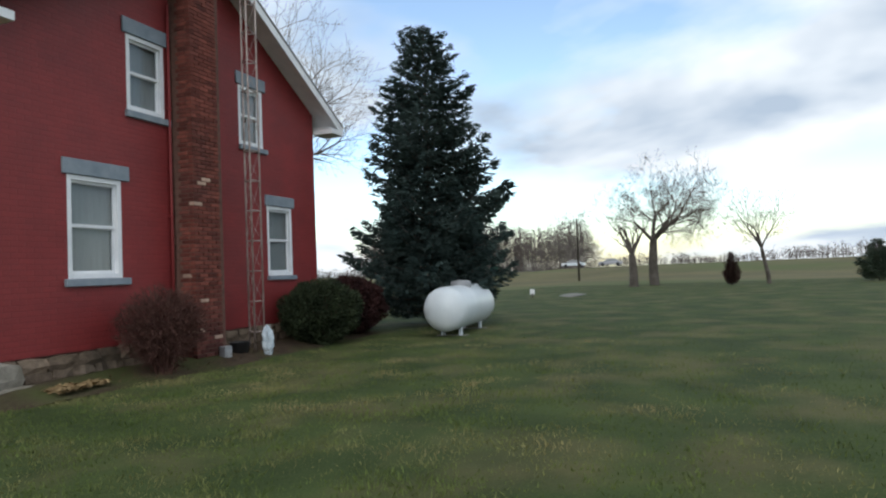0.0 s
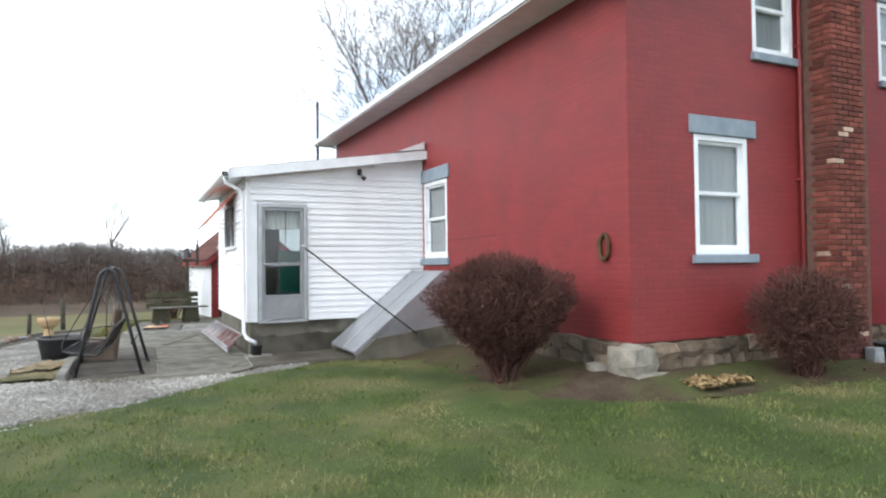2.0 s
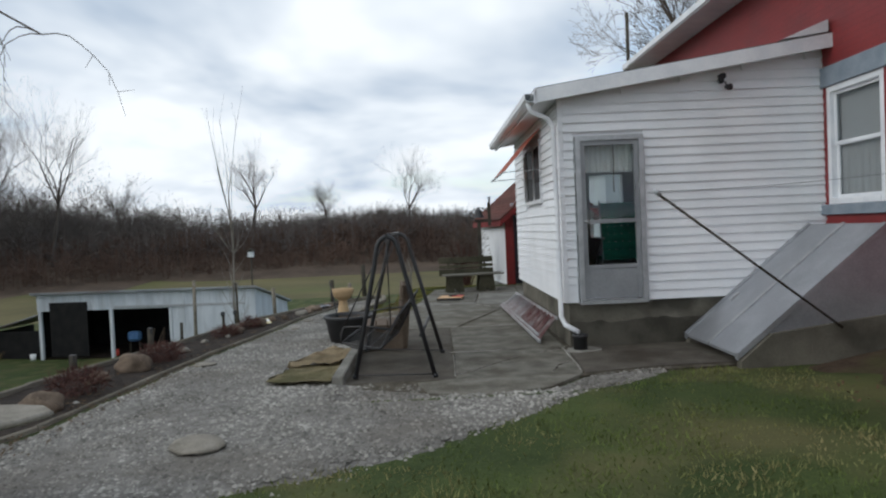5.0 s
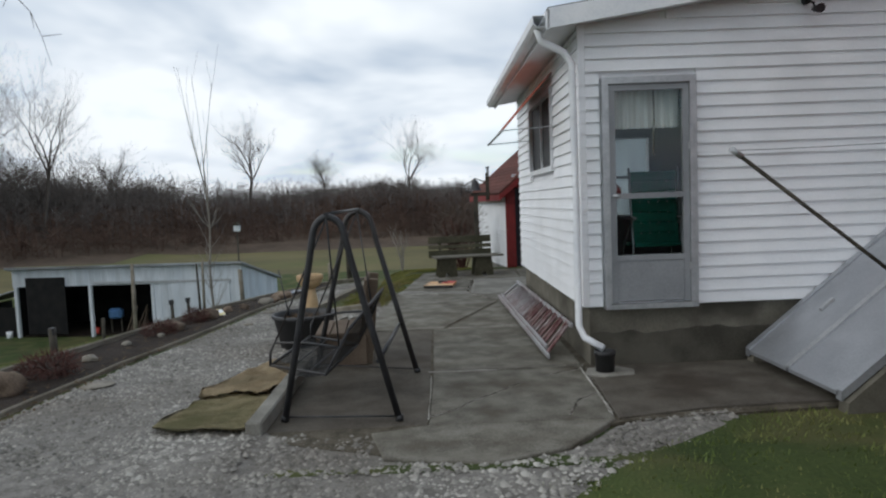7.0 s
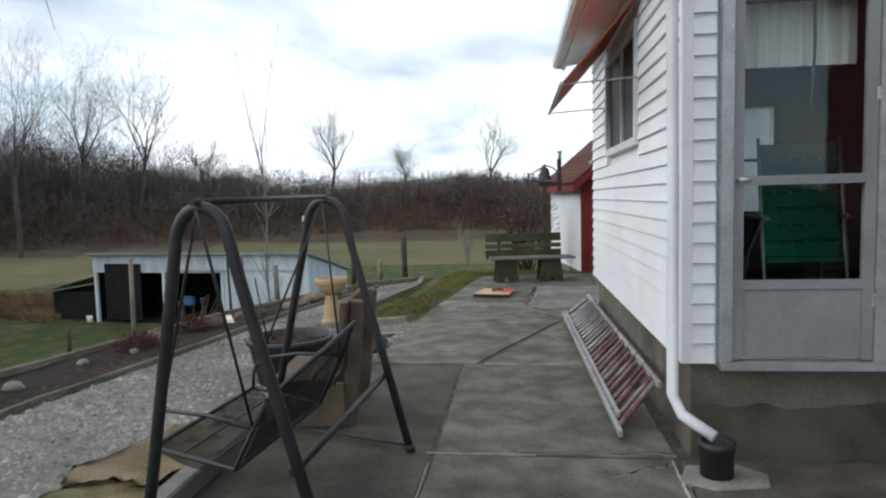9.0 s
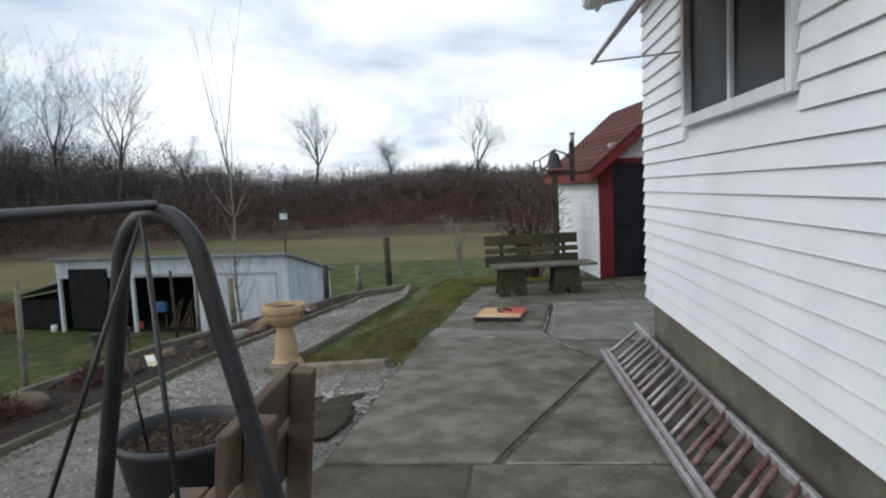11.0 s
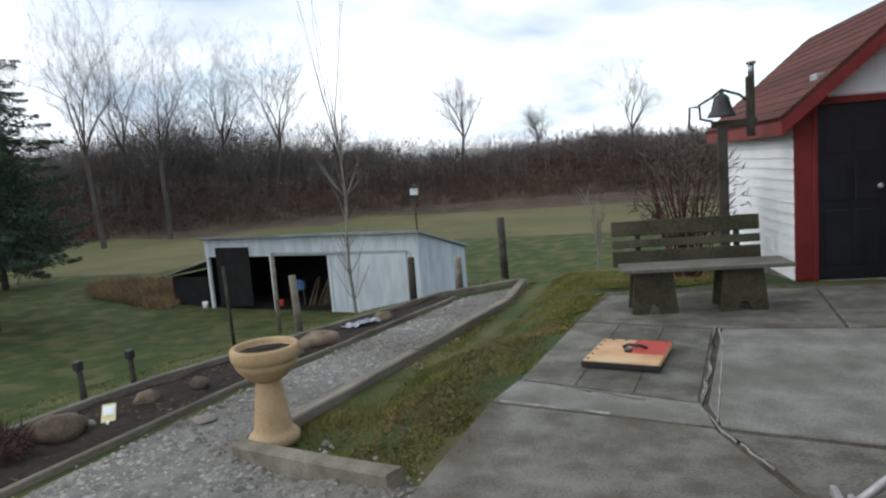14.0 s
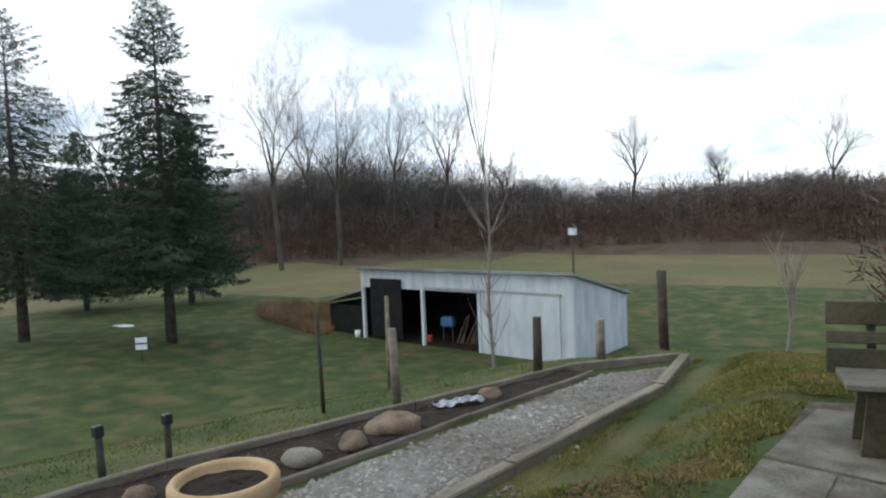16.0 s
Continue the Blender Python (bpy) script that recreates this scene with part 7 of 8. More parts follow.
spruce(36.4, -17.3, 2.3, 1.3, 9, "low spreading young pine on the lawn", M_NEEDLE2, 0.05, 2.0, 0.0, "young_pine")

yt = thing("young_tree", pose(-13.2, 24.65, ground_z(-13.2, 24.65)) @ Matrix.Diagonal((1.3, 1.3, 2.15, 1)), "slender pale leafless young tree by the garden bed", "tree")
rnd = random.Random(77)
bm = bmesh.new()
stem = [Vector((0.03 * math.sin(i * 1.3), 0.02 * math.cos(i), -0.15 + 0.36 * i)) for i in range(10)]
for i in range(9):
    rod(bm, stem[i], stem[i + 1], 0.042 - 0.003 * i, 0.039 - 0.003 * i, 8, False)
part("trunk", bm, M_PALEBARK, yt)
tw = []
for i in range(34):
    k = rnd.choice([2, 3, 3, 4, 4, 5, 6, 6, 7, 8, 8, 9])
    a = stem[k].copy()
    ang = rnd.uniform(0, 6.28)
    d = Vector((math.cos(ang), math.sin(ang), rnd.uniform(0.5, 1.0) if k < 7 else rnd.uniform(2.0, 4.0))).normalized()
    ln = rnd.uniform(0.5, 1.0) if k < 7 else rnd.uniform(0.8, 2.3)
    r = 0.011 if k < 7 else 0.017
    for j in range(5):
        b = a + d * ln / 5
        tw.append((a, b, r, r * 0.75, 2))
        if rnd.random() < 0.5:
            tw.append((b, b + (d + Vector((rnd.uniform(-0.8, 0.8), rnd.uniform(-0.8, 0.8), 0.4))).normalized() * ln * 0.25, r * 0.5, 0.003, 3))
        a, r = b, r * 0.75
        d = (d + Vector((rnd.uniform(-0.12, 0.12), rnd.uniform(-0.12, 0.12), 0.10))).normalized()
c = new("crown", seg_mesh("crown", tw, M_PALEBARK))
c.parent = yt
bare_tree(-6.1, 24.4, 2.9, 22, "thin leafless sapling on the lower lawn", M_PALEBARK, "sapling", spread=0.3, levels=3, radius=0.045, fork=1, up=0.9)
bare_tree(39.4, -5.4, 9.0, 23, "broad leafless tree far across the lawn", spread=0.66, levels=7, radius=0.33, fork=3, up=0.25, trunk_share=0.22)
bare_tree(37.8, -4.2, 5.0, 24, "broken leafless tree beside the broad tree", spread=0.4, levels=4, radius=0.3, fork=1, up=0.6, trunk_share=0.5)
bare_tree(36.3, -11.9, 5.6, 25, "small leafless tree on the lawn", spread=0.6, levels=5, radius=0.13, fork=2, up=0.3)
bare_tree(17.5, 10.5, 15.0, 26, "large leafless tree behind the house", spread=0.62, levels=6, radius=0.4, fork=3, up=0.25)
bare_tree(7.0, 24.0, 19.0, 45, "large leafless tree beyond the roof", spread=0.52, levels=7, radius=0.4, fork=3, up=0.3, trunk_share=0.24)

# a tree to the west whose long twigs hang into view
hang = bare_tree(-22.5, 9.5, 16.0, 28, "leafless tree with long hanging twigs", spread=0.6, levels=4, radius=0.3, fork=2, up=0.3)
rnd = random.Random(5)
limb = []
p = Vector((0, 0, 11.6))
for i in range(10):
    q = p + Vector((0.95, 0.22, 0.22 - 0.085 * i + rnd.uniform(-0.1, 0.1)))
    limb.append((p, q, 0.09 - 0.007 * i, 0.083 - 0.007 * i, 2))
    for _ in range(3 if i > 3 else 0):
        a = q.copy()
        d = Vector((rnd.uniform(-1, 1), rnd.uniform(-1, 1), 0.1)).normalized()
        for k in range(7):
            b = a + (d * (0.32 - 0.03 * k) + Vector((rnd.uniform(-0.08, 0.08), rnd.uniform(-0.08, 0.08), -0.09 * k)))
            limb.append((a, b, 0.016 - 0.0016 * k, 0.0145 - 0.0016 * k, 3))
            if k > 1 and rnd.random() < 0.8:
                c = b + Vector((rnd.uniform(-0.4, 0.4), rnd.uniform(-0.4, 0.4), rnd.uniform(-0.45, 0.05)))
                limb.append((b, c, 0.008, 0.004, 3))
            a = b
    p = q
ob = new("hanging_limb", seg_mesh("hanging_limb", limb, M_TWIG))
ob.parent = hang


# large bare trees at the edge of the far wood
def bearing(deg, dist, x0=-4.9, y0=9.9):
    return x0 - dist * math.sin(radians(deg)), y0 + dist * math.cos(radians(deg))


BIG = [(47.3, 88, 33, 31), (42.3, 92, 32, 32), (37.3, 108, 28, 33), (33.2, 108, 29, 34), (16.8, 116, 22, 35), (2.0, 124, 21, 36), (60.0, 92, 29, 37), (66.0, 98, 29, 38), (54.0, 104, 28, 39), (44.5, 110, 27, 42), (27.5, 122, 15, 40), (10.0, 128, 14, 41)]
for deg, dist, hh, sd in BIG:
    x, y = bearing(deg, dist)
    bare_tree(x, y, hh, sd, "tall leafless tree at the edge of the wood", M_FARBARK, "bare_tree", "trees along the wood", spread=0.5, levels=6, radius=0.34, fork=2, up=0.42, trunk_share=0.26)

# ---- far wood and brush ----
rs = np.random.RandomState(11)


def far_wood(name, deg0, deg1, d0, d1, n, hmin, hmax, material, label, twigs, lean=0.35, x0=-4.9, y0=9.9):
    deg, dist = rs.uniform(deg0, deg1, n), rs.uniform(d0, d1, n)
    x, y = x0 - dist * np.sin(np.radians(deg)), y0 + dist * np.cos(np.radians(deg))
    z = np.array([ground_z(a, b) for a, b in zip(x, y)])
    h = rs.uniform(hmin, hmax, n) * np.array([0.9 + 0.55 * noise.noise((a * 0.035, b * 0.035, 6)) for a, b in zip(x, y)])
    base = np.stack([x, y, z - 0.2], 1)
    top = base + np.stack([rs.uniform(-0.06, 0.06, n) * h, rs.uniform(-0.06, 0.06, n) * h, h], 1)
    A, B, RA, RB = [base], [top], [0.004 * h + 0.03], [np.full(n, 0.02)]
    for _ in range(twigs):
        f = rs.uniform(0.2, 0.95, n)[:, None]
        a = base + (top - base) * f
        ln = (h * rs.uniform(0.15, lean, n) * (1.15 - f[:, 0]))[:, None]
        d = np.stack([rs.uniform(-1, 1, n), rs.uniform(-1, 1, n), rs.uniform(-0.15, 0.95, n)], 1)
        d /= np.linalg.norm(d, axis=1, keepdims=True)
        A.append(a), B.append(a + d * ln), RA.append(0.002 * h + 0.03), RB.append(np.full(n, 0.018))
        e = a + d * ln * 0.6
        d2 = d + rs.uniform(-0.7, 0.7, (n, 3))
        A.append(e), B.append(e + d2 * ln * 0.45), RA.append(np.full(n, 0.03)), RB.append(np.full(n, 0.015))
    me = tri_soup(name, blade_tris(np.concatenate(A), np.concatenate(B), np.concatenate(RA), np.concatenate(RB)), material)
    return tagged(new(name, me), label, "wood", kind="stuff")


def small_trees(name, deg0, deg1, d0, d1, n, hmin, hmax, label, x0=-4.9, y0=9.9):
    """A wood of many small spreading trees, their twigs as thin blades."""
    kinds = []
    for k in range(7):
        sg = branch_set(1.0, 300 + k, 0.55, 4, radius=0.016, fork=2, up=0.4, trunk_share=0.24)
        top = max(q.z for _, q, *_ in sg)
        kinds.append((np.array([a[:] for a, *_ in sg]) / top, np.array([g[1][:] for g in sg]) / top, np.array([g[4] for g in sg])))
    out = []
    for _ in range(n):
        deg, dist = radians(rs.uniform(deg0, deg1)), rs.uniform(d0, d1)
        x, y = x0 - dist * math.sin(deg), y0 + dist * math.cos(deg)
        h = rs.uniform(hmin, hmax) * (0.92 + 0.4 * noise.noise((x * 0.035, y * 0.035, 6))) * (0.68 + 0.32 * sst((math.degrees(deg) - 6) / 24))
        A, B, lv = kinds[rs.randint(7)]
        t = rs.uniform(0, 6.283)
        R = np.array([[math.cos(t), -math.sin(t), 0], [math.sin(t), math.cos(t), 0], [0, 0, 1.0]]) * np.array([[1.15, 1.15, 1.0]])
        o = np.array([x, y, ground_z(x, y) - 0.2])
        a, b = A @ R.T * h + o, B @ R.T * h + o
        w = np.cross(b - a, rs.normal(size=a.shape))
        w = w / (np.linalg.norm(w, axis=1, keepdims=True) + 1e-9) * np.where(lv == 0, 0.11, np.where(lv == 1, 0.07, np.where(lv == 2, 0.045, 0.03)))[:, None]
        out.append(np.stack([a - w, a + w, b], 1))
        out.append(np.stack([a + w, b + w * 0.6, b - w * 0.4], 1))
    return tagged(new(name, tri_soup(name, np.concatenate(out), M_FARWOOD)), label, "wood", kind="stuff")


small_trees("far_wood", -30, 95, 112, 190, 1000, 8.0, 13.0, "bare grey-brown wood beyond the fields")
small_trees("west_wood", 30, 95, 108, 150, 330, 11, 18, "taller bare wood down the slope")
far_wood("far_thicket", -30, 95, 104, 150, 7000, 3.0, 7.0, M_FARWOOD, "grey bare thicket below the wood", 8, 0.7)
far_wood("far_brush", -30, 95, 97, 135, 10000, 1.8, 4.8, M_BRUSH, "low red-brown brush at the edge of the wood", 7, 1.1)
far_wood("east_wood", -86, -66, 190, 260, 900, 14, 21, M_FARWOOD, "bare wood beyond the road", 14, 0.5)
far_wood("east_wood", -128, -108, 210, 280, 500, 8, 14, M_FARWOOD, "bare wood beyond the road", 14, 0.5)
far_wood("east_hedge", -125, -60, 150, 180, 1500, 1.5, 4.0, M_FARWOOD, "low bare hedge beyond the road", 8, 1.0)


# ---- shrubs ----
def shrub(name, x, y, rx, ry, hz, seed, material, label, n, size, flat=0.15, z=None, stems=True, twiggy=False, taper=0.0):
    rnd = np.random.RandomState(seed)
    ob = thing(name, pose(x, y, (ground_z(x, y) if z is None else z)), label, "shrub")
    u = rnd.normal(size=(n, 3))
    u /= np.linalg.norm(u, axis=1, keepdims=True)
    r = rnd.uniform(0.0, 1.0, n) ** (0.25 if not twiggy else 0.4)
    lump = np.array([1 + 0.16 * noise.noise(Vector(v) * 2.2 + Vector((seed, 0, 0))) + 0.10 * noise.noise(Vector(v) * 5 + Vector((0, seed, 0))) for v in u])
    c = u * (r * lump)[:, None] * np.array([rx, ry, hz / 2]) + np.array([0, 0, hz / 2 + flat])
    c[:, 2] = np.maximum(c[:, 2], 0.03)
    c[:, :2] *= (1 - taper + taper * np.clip(c[:, 2:3] / (hz * 0.72), 0, 1))
    d = u + rnd.normal(size=(n, 3)) * 0.7 + np.array([0, 0, 0.4])
    d /= np.linalg.norm(d, axis=1, keepdims=True)
    w = np.cross(d, rnd.normal(size=(n, 3)))
    w /= np.linalg.norm(w, axis=1, keepdims=True) + 1e-9
    L = size * rnd.uniform(0.6, 1.4, (n, 1))
    W = L * (0.06 if twiggy else 0.36)
    t1 = np.stack([c - w * W, c + w * W, c + d * L], 1)
    if not twiggy:
        t1 = np.concatenate([t1, np.stack([c - d * L * 0.5, c + w * W, c - w * W], 1)])
    cr = new("crown", tri_soup("crown", t1, material))
    cr.parent = ob
    if stems:
        m = 46
        a = np.stack([rnd.uniform(-0.15, 0.15, m) * rx, rnd.uniform(-0.15, 0.15, m) * ry, np.full(m, -0.1)], 1)
        v = rnd.normal(size=(m, 3))
        v[:, 2] = np.abs(v[:, 2]) + 0.3
        v /= np.linalg.norm(v, axis=1, keepdims=True)
        mid = a + np.stack([v[:, 0] * rx * 0.4, v[:, 1] * ry * 0.4, np.full(m, hz * 0.4)], 1)
        b = v * np.array([rx, ry, hz * 0.55]) * 0.9 + np.array([0, 0, hz * 0.45])
        st = new("stem", tri_soup("stem", prism_tris(np.concatenate([a, mid]), np.concatenate([mid, b]), np.full(2 * m, 0.012), np.full(2 * m, 0.007)), M_REDTWIG))
        st.parent = ob
    return ob


shrub("barberry_bush", -1.12, 1.0, 0.9, 0.9, 1.38, 1, M_REDTWIG, "round clipped leafless red-brown barberry bush", 60000, 0.07, 0.17, twiggy=True, taper=0.75)
shrub("barberry_bush", 2.0, -0.72, 0.72, 0.55, 1.15, 2, M_REDTWIG, "thin leafless red-brown bush before the foundation", 15000, 0.08, 0.15, twiggy=True, taper=0.3)
shrub("yew_bush", 6.15, -0.85, 0.98, 0.8, 1.3, 3, M_HEDGE, "clipped dark green yew bush against the wall", 34000, 0.036, 0.02)
shrub("barberry_bush", 7.9, -0.55, 0.9, 0.8, 1.35, 4, M_REDHEDGE, "clipped dark red barberry bush at the corner", 20000, 0.05, 0.02)
shrub("leafless_shrub", -4.1, 15.9, 0.7, 0.55, 1.45, 5, M_TWIG, "sparse leafless shrub behind the bench", 1500, 0.12, 0.3, twiggy=True)
shrub("dead_plant", -8.6, 10.35, 0.22, 0.22, 0.25, 6, M_REDTWIG, "dead red-brown garden plant in the bed", 900, 0.07, 0.0, twiggy=True, stems=False)
shrub("dead_plant", -8.75, 6.6, 0.3, 0.3, 0.28, 7, M_REDTWIG, "dead red-brown garden plant in the bed", 1100, 0.08, 0.0, twiggy=True, stems=False)
shrub("dead_plant", -8.7, 9.2, 0.26, 0.26, 0.22, 8, M_REDTWIG, "dead red-brown garden plant in the bed", 900, 0.07, 0.0, twiggy=True, stems=False)
shrub("dead_plant", -8.8, 4.6, 0.3, 0.3, 0.3, 9, M_REDTWIG, "dead red-brown garden plant in the bed", 1100, 0.08, 0.0, twiggy=True, stems=False)

# ---- road, vehicles and signs to the east ----
bm = bmesh.new()
for i in range(24):
    y0, y1 = -220 + i * 20, -200 + i * 20
    bm.faces.new([bm.verts.new(p) for p in ((118, y0, ground_z(118, y0) + 0.25), (126, y0, ground_z(126, y0) + 0.25), (126, y1, ground_z(126, y1) + 0.25), (118, y1, ground_z(118, y1) + 0.25))])
structure("road", bm, M_ROAD, "pale country road across the fields", "road")


def far_car(x, y, yaw, label, material):
    car = thing("car", rot_z(x, y, ground_z(x, y) + 0.26, yaw), label, "car")
    bm = bmesh.new()
    box(bm, -2.2, 2.2, -0.85, 0.85, 0.3, 0.85)
    bevel(bm, 0.12, 2)
    part("body", bm, material, car)
    bm = bmesh.new()
    vs = [bm.verts.new(p) for p in ((-1.5, -0.75, 0.84), (1.2, -0.75, 0.84), (1.2, 0.75, 0.84), (-1.5, 0.75, 0.84), (-1.0, -0.65, 1.4), (0.6, -0.65, 1.4), (0.6, 0.65, 1.4), (-1.0, 0.65, 1.4))]
    for f in ((0, 1, 5, 4), (1, 2, 6, 5), (2, 3, 7, 6), (3, 0, 4, 7), (4, 5, 6, 7), (3, 2, 1, 0)):
        bm.faces.new([vs[i] for i in f])
    part("cabin", bm, M_DOORGREY, car, "glazed cabin")
    for wx in (-1.4, 1.4):
        for wy in (-0.85, 0.85):
            bm = bmesh.new()
            rod(bm, (wx, wy - 0.1, 0.33), (wx, wy + 0.1, 0.33), 0.33, n=16)
            part("wheel", bm, M_BLACKPLASTIC, car)


far_car(121, 14.5, 90, "white car on the far road", M_TANK)
far_car(121, 7.5, 90, "grey car on the far road", M_GALV)
up = thing("utility_pole", pose(62.0, 3.4, ground_z(62, 3.4)), "thin wooden utility pole across the field", "utility pole")
bm = bmesh.new()
rod(bm, (0, 0, -0.3), (0, 0, 6.5), 0.12, 0.09, 10)
part("pole", bm, M_POST, up)
for x, y, w, hh, lb in ((25.4, -0.6, 0.22, 0.4, "small white marker on the lawn"), (62, 12.5, 0.9, 1.9, "small green road sign in the field")):
    sg = thing("field_sign", pose(x, y, ground_z(x, y)), lb, "sign")
    boxpart("plate", (-0.02, 0.02, -w / 2, w / 2, hh - 0.25, hh), M_TRIM if hh < 1 else M_GREENBOX, sg, "", 0.004)
    boxpart("post", (-0.03, 0.03, -0.03, 0.03, -0.1, hh - 0.2), M_POST, sg, "", 0.004)
bm = bmesh.new()
lay(bm, [(24.5, -2.6), (27.5, -2.9), (29.5, -2.0), (28.5, -1.6), (26, -1.7)], 0.8, lambda x, y: ground_z(x, y) + 0.02)
structure("culvert_pad", bm, M_CONCRETELIGHT, "pale concrete pad in the lawn", "concrete pad")

# lettered signs by the spruces
ys_ = thing("yard_sign", rot_z(-35.1, 28.0, ground_z(-35.1, 28.0), 40), "small yard sign with two white plates on a stake", "sign")
boxpart("stake", (-0.03, 0.03, -0.02, 0.02, -0.1, 1.1), M_POST, ys_, "", 0.004)
for z in (0.55, 0.9):
    boxpart("plate", (-0.28, 0.28, -0.04, -0.02, z, z + 0.26), M_TRIM, ys_, "white plate", 0.004)

# old snow on the lower lawn
def patch(x, y, rx, ry, label):
    bm = bmesh.new()
    n = 18
    c = bm.verts.new((0, 0, 0.05))
    ring = []
    for i in range(n):
        a = 2 * math.pi * i / n
        k = 1 + 0.45 * noise.noise((math.cos(a) * 2 + x, math.sin(a) * 2 + y, 0))
        ring.append(bm.verts.new((rx * k * math.cos(a), ry * k * math.sin(a), -0.02)))
    for i in range(n):
        bm.faces.new((c, ring[i], ring[(i + 1) % n])).smooth = True
    for v in bm.verts:
        v.co.z += ground_z(x + v.co.x, y + v.co.y) - ground_z(x, y) + 0.02
    ob = tagged(new("snow_patch", mesh_of("snow_patch", bm, M_SNOW)), label, "snow", "old snow patches")
    ob.matrix_world = pose(x, y, ground_z(x, y))


for x, y, rx, ry in ((-6.5, 24.7, 0.7, 0.22), (-5.6, 24.3, 0.45, 0.16), (-6.0, 23.7, 0.25, 0.12), (-45.0, 33.0, 0.9, 0.4)):
    patch(x, y, rx, ry, "thin patch of old grey snow on the grass")

# ---- grass blades and loose gravel ----
def inside(px, py, poly):
    res = np.zeros(len(px), bool)
    j = len(poly) - 1
    for i in range(len(poly)):
        (xi, yi), (xj, yj) = poly[i], poly[j]
        c = ((yi > py) != (yj > py)) & (px < (xj - xi) * (py - yi) / (yj - yi + 1e-12) + xi)
        res ^= c
        j = i
    return res


def blades(name, poly, n, hgt, label, seed, fade=None, material=M_BLADE):
    rnd = np.random.RandomState(seed)
    xs_, ys2 = [p[0] for p in poly], [p[1] for p in poly]
    px, py = rnd.uniform(min(xs_), max(xs_), n), rnd.uniform(min(ys2), max(ys2), n)
    wx = np.array([noise.noise((a * 2.5, b * 2.5, 8)) for a, b in zip(px, py)]) * 0.22
    wy = np.array([noise.noise((a * 2.5, b * 2.5, 19)) for a, b in zip(px, py)]) * 0.22
    ok = inside(px + wx, py + wy, poly)
    if fade:
        ok &= rnd.rand(n) < np.exp(-(((px - fade[0]) ** 2 + (py - fade[1]) ** 2) / fade[2] ** 2))
    px, py = px[ok], py[ok]
    clump = np.array([noise.noise((a * 1.7, b * 1.7, 2)) + 0.5 * noise.noise((a * 6, b * 6, 4)) for a, b in zip(px, py)])
    keep = clump > rnd.uniform(-0.9, 0.35, len(px))
    px, py, clump = px[keep], py[keep], clump[keep]
    m = len(px)
    pz = np.array([ground_z(a, b) for a, b in zip(px, py)]) - 0.008
    a = rnd.uniform(0, 6.283, m)
    h = hgt * rnd.uniform(0.5, 1.3, m) * (1 + 0.6 * np.clip(clump, -0.4, 0.8))
    w = rnd.uniform(0.003, 0.007, m) * (1 + hgt * 6)
    base = np.stack([px, py, pz], 1)
    s = np.stack([np.cos(a) * w, np.sin(a) * w, np.zeros(m)], 1)
    tip = base + np.stack([rnd.normal(0, 0.5, m) * h, rnd.normal(0, 0.5, m) * h, h], 1)
    return tagged(new(name, tri_soup(name, np.stack([base - s, base + s, tip], 1), material)), label, "grass", kind="stuff")


LAWN = [(-16, -18), (14.0, -18), (16.0, -1.0), (9, -1.3), (6, -1.45), (3.0, -1.1), (0.6, -0.75), (-1.3, -0.4), (-2.1, 0.4), (-2.0, 2.2), (-1.2, 4.3), (-2.3, 4.62), (-2.95, 4.28), (-3.7, 3.72), (-4.1, 3.35), (-4.75, 2.5), (-5.4, 2.1), (-6.4, 1.75), (-7.1, 1.5), (-7.57, 1.15), (-8.5, 1.1), (-10, 1.0), (-16, 1.0)]
blades("lawn_grass", LAWN, 1100000, 0.036, "short winter lawn grass with brown patches", 3, (-3.0, -2.0, 7.5))
STRIP = [(-5.6, 10.25), (-6.9, 10.9), (-6.62, 13.2), (-6.33, 16.0), (-6.45, 17.8), (-4.0, 18.5), (-3.6, 15.3), (-5.0, 14.7), (-5.22, 13.5), (-5.5, 11.4)]
blades("strip_grass", STRIP, 260000, 0.03, "tufted green and brown grass beside the patio", 4, None, M_BLADE2)
SLOPE = [(-10.0, -2.0), (-9.5, 7.0), (-9.0, 12.0), (-7.7, 16.6), (-6.6, 18.2), (-7, 26), (-20, 24), (-18, 0)]
blades("slope_grass", SLOPE, 260000, 0.04, "green grass on the slope below the bed", 5, (-9.0, 13.0, 8.0))

M_WEED = mat("dry_tan_weed", rgb(0.16, 0.105, 0.055), rgb(0.30, 0.215, 0.12), 0.5, 0.85, bump=0, fine_scale=3, per_piece=0.3, island=True)
blades("dry_weeds", [(-32.5, 38.0), (-39.5, 39.2), (-42.5, 42.0), (-38.0, 44.5), (-33.0, 43.5)], 26000, 0.55, "tall dry tan weeds beside the barn", 6, None, M_WEED)

rnd = np.random.RandomState(8)
n = 112000
px, py = rnd.uniform(-9.3, -2.4, n), rnd.uniform(1.1, 17.6, n)
wob = np.array([noise.noise((a * 3, b * 3, 8)) for a, b in zip(px, py)]) * 0.3 + rnd.normal(0, 0.07, n)
ok = inside(px + wob, py + wob, GRAVEL)
px, py = px[ok], py[ok]
m = len(px)
pz = np.array([yard_z(a, b) - 0.022 + 0.042 * sst(edge_gap(a, b, GRAVEL_BED) / 0.2) for a, b in zip(px, py)])
r = np.clip(rnd.lognormal(-4.1, 0.45, m), 0.007, 0.045)
ax = rnd.uniform(0, 6.283, m)
cx_, sx_ = np.cos(ax), np.sin(ax)
tri = []
corner = np.array([[1, 0, 0], [0, 0.8, 0.05], [-0.9, 0.1, 0], [0.1, -0.75, 0], [0.1, 0.05, 0.62]])
jit = corner[None] * rnd.uniform(0.65, 1.25, (m, 5, 3)) * r[:, None, None]
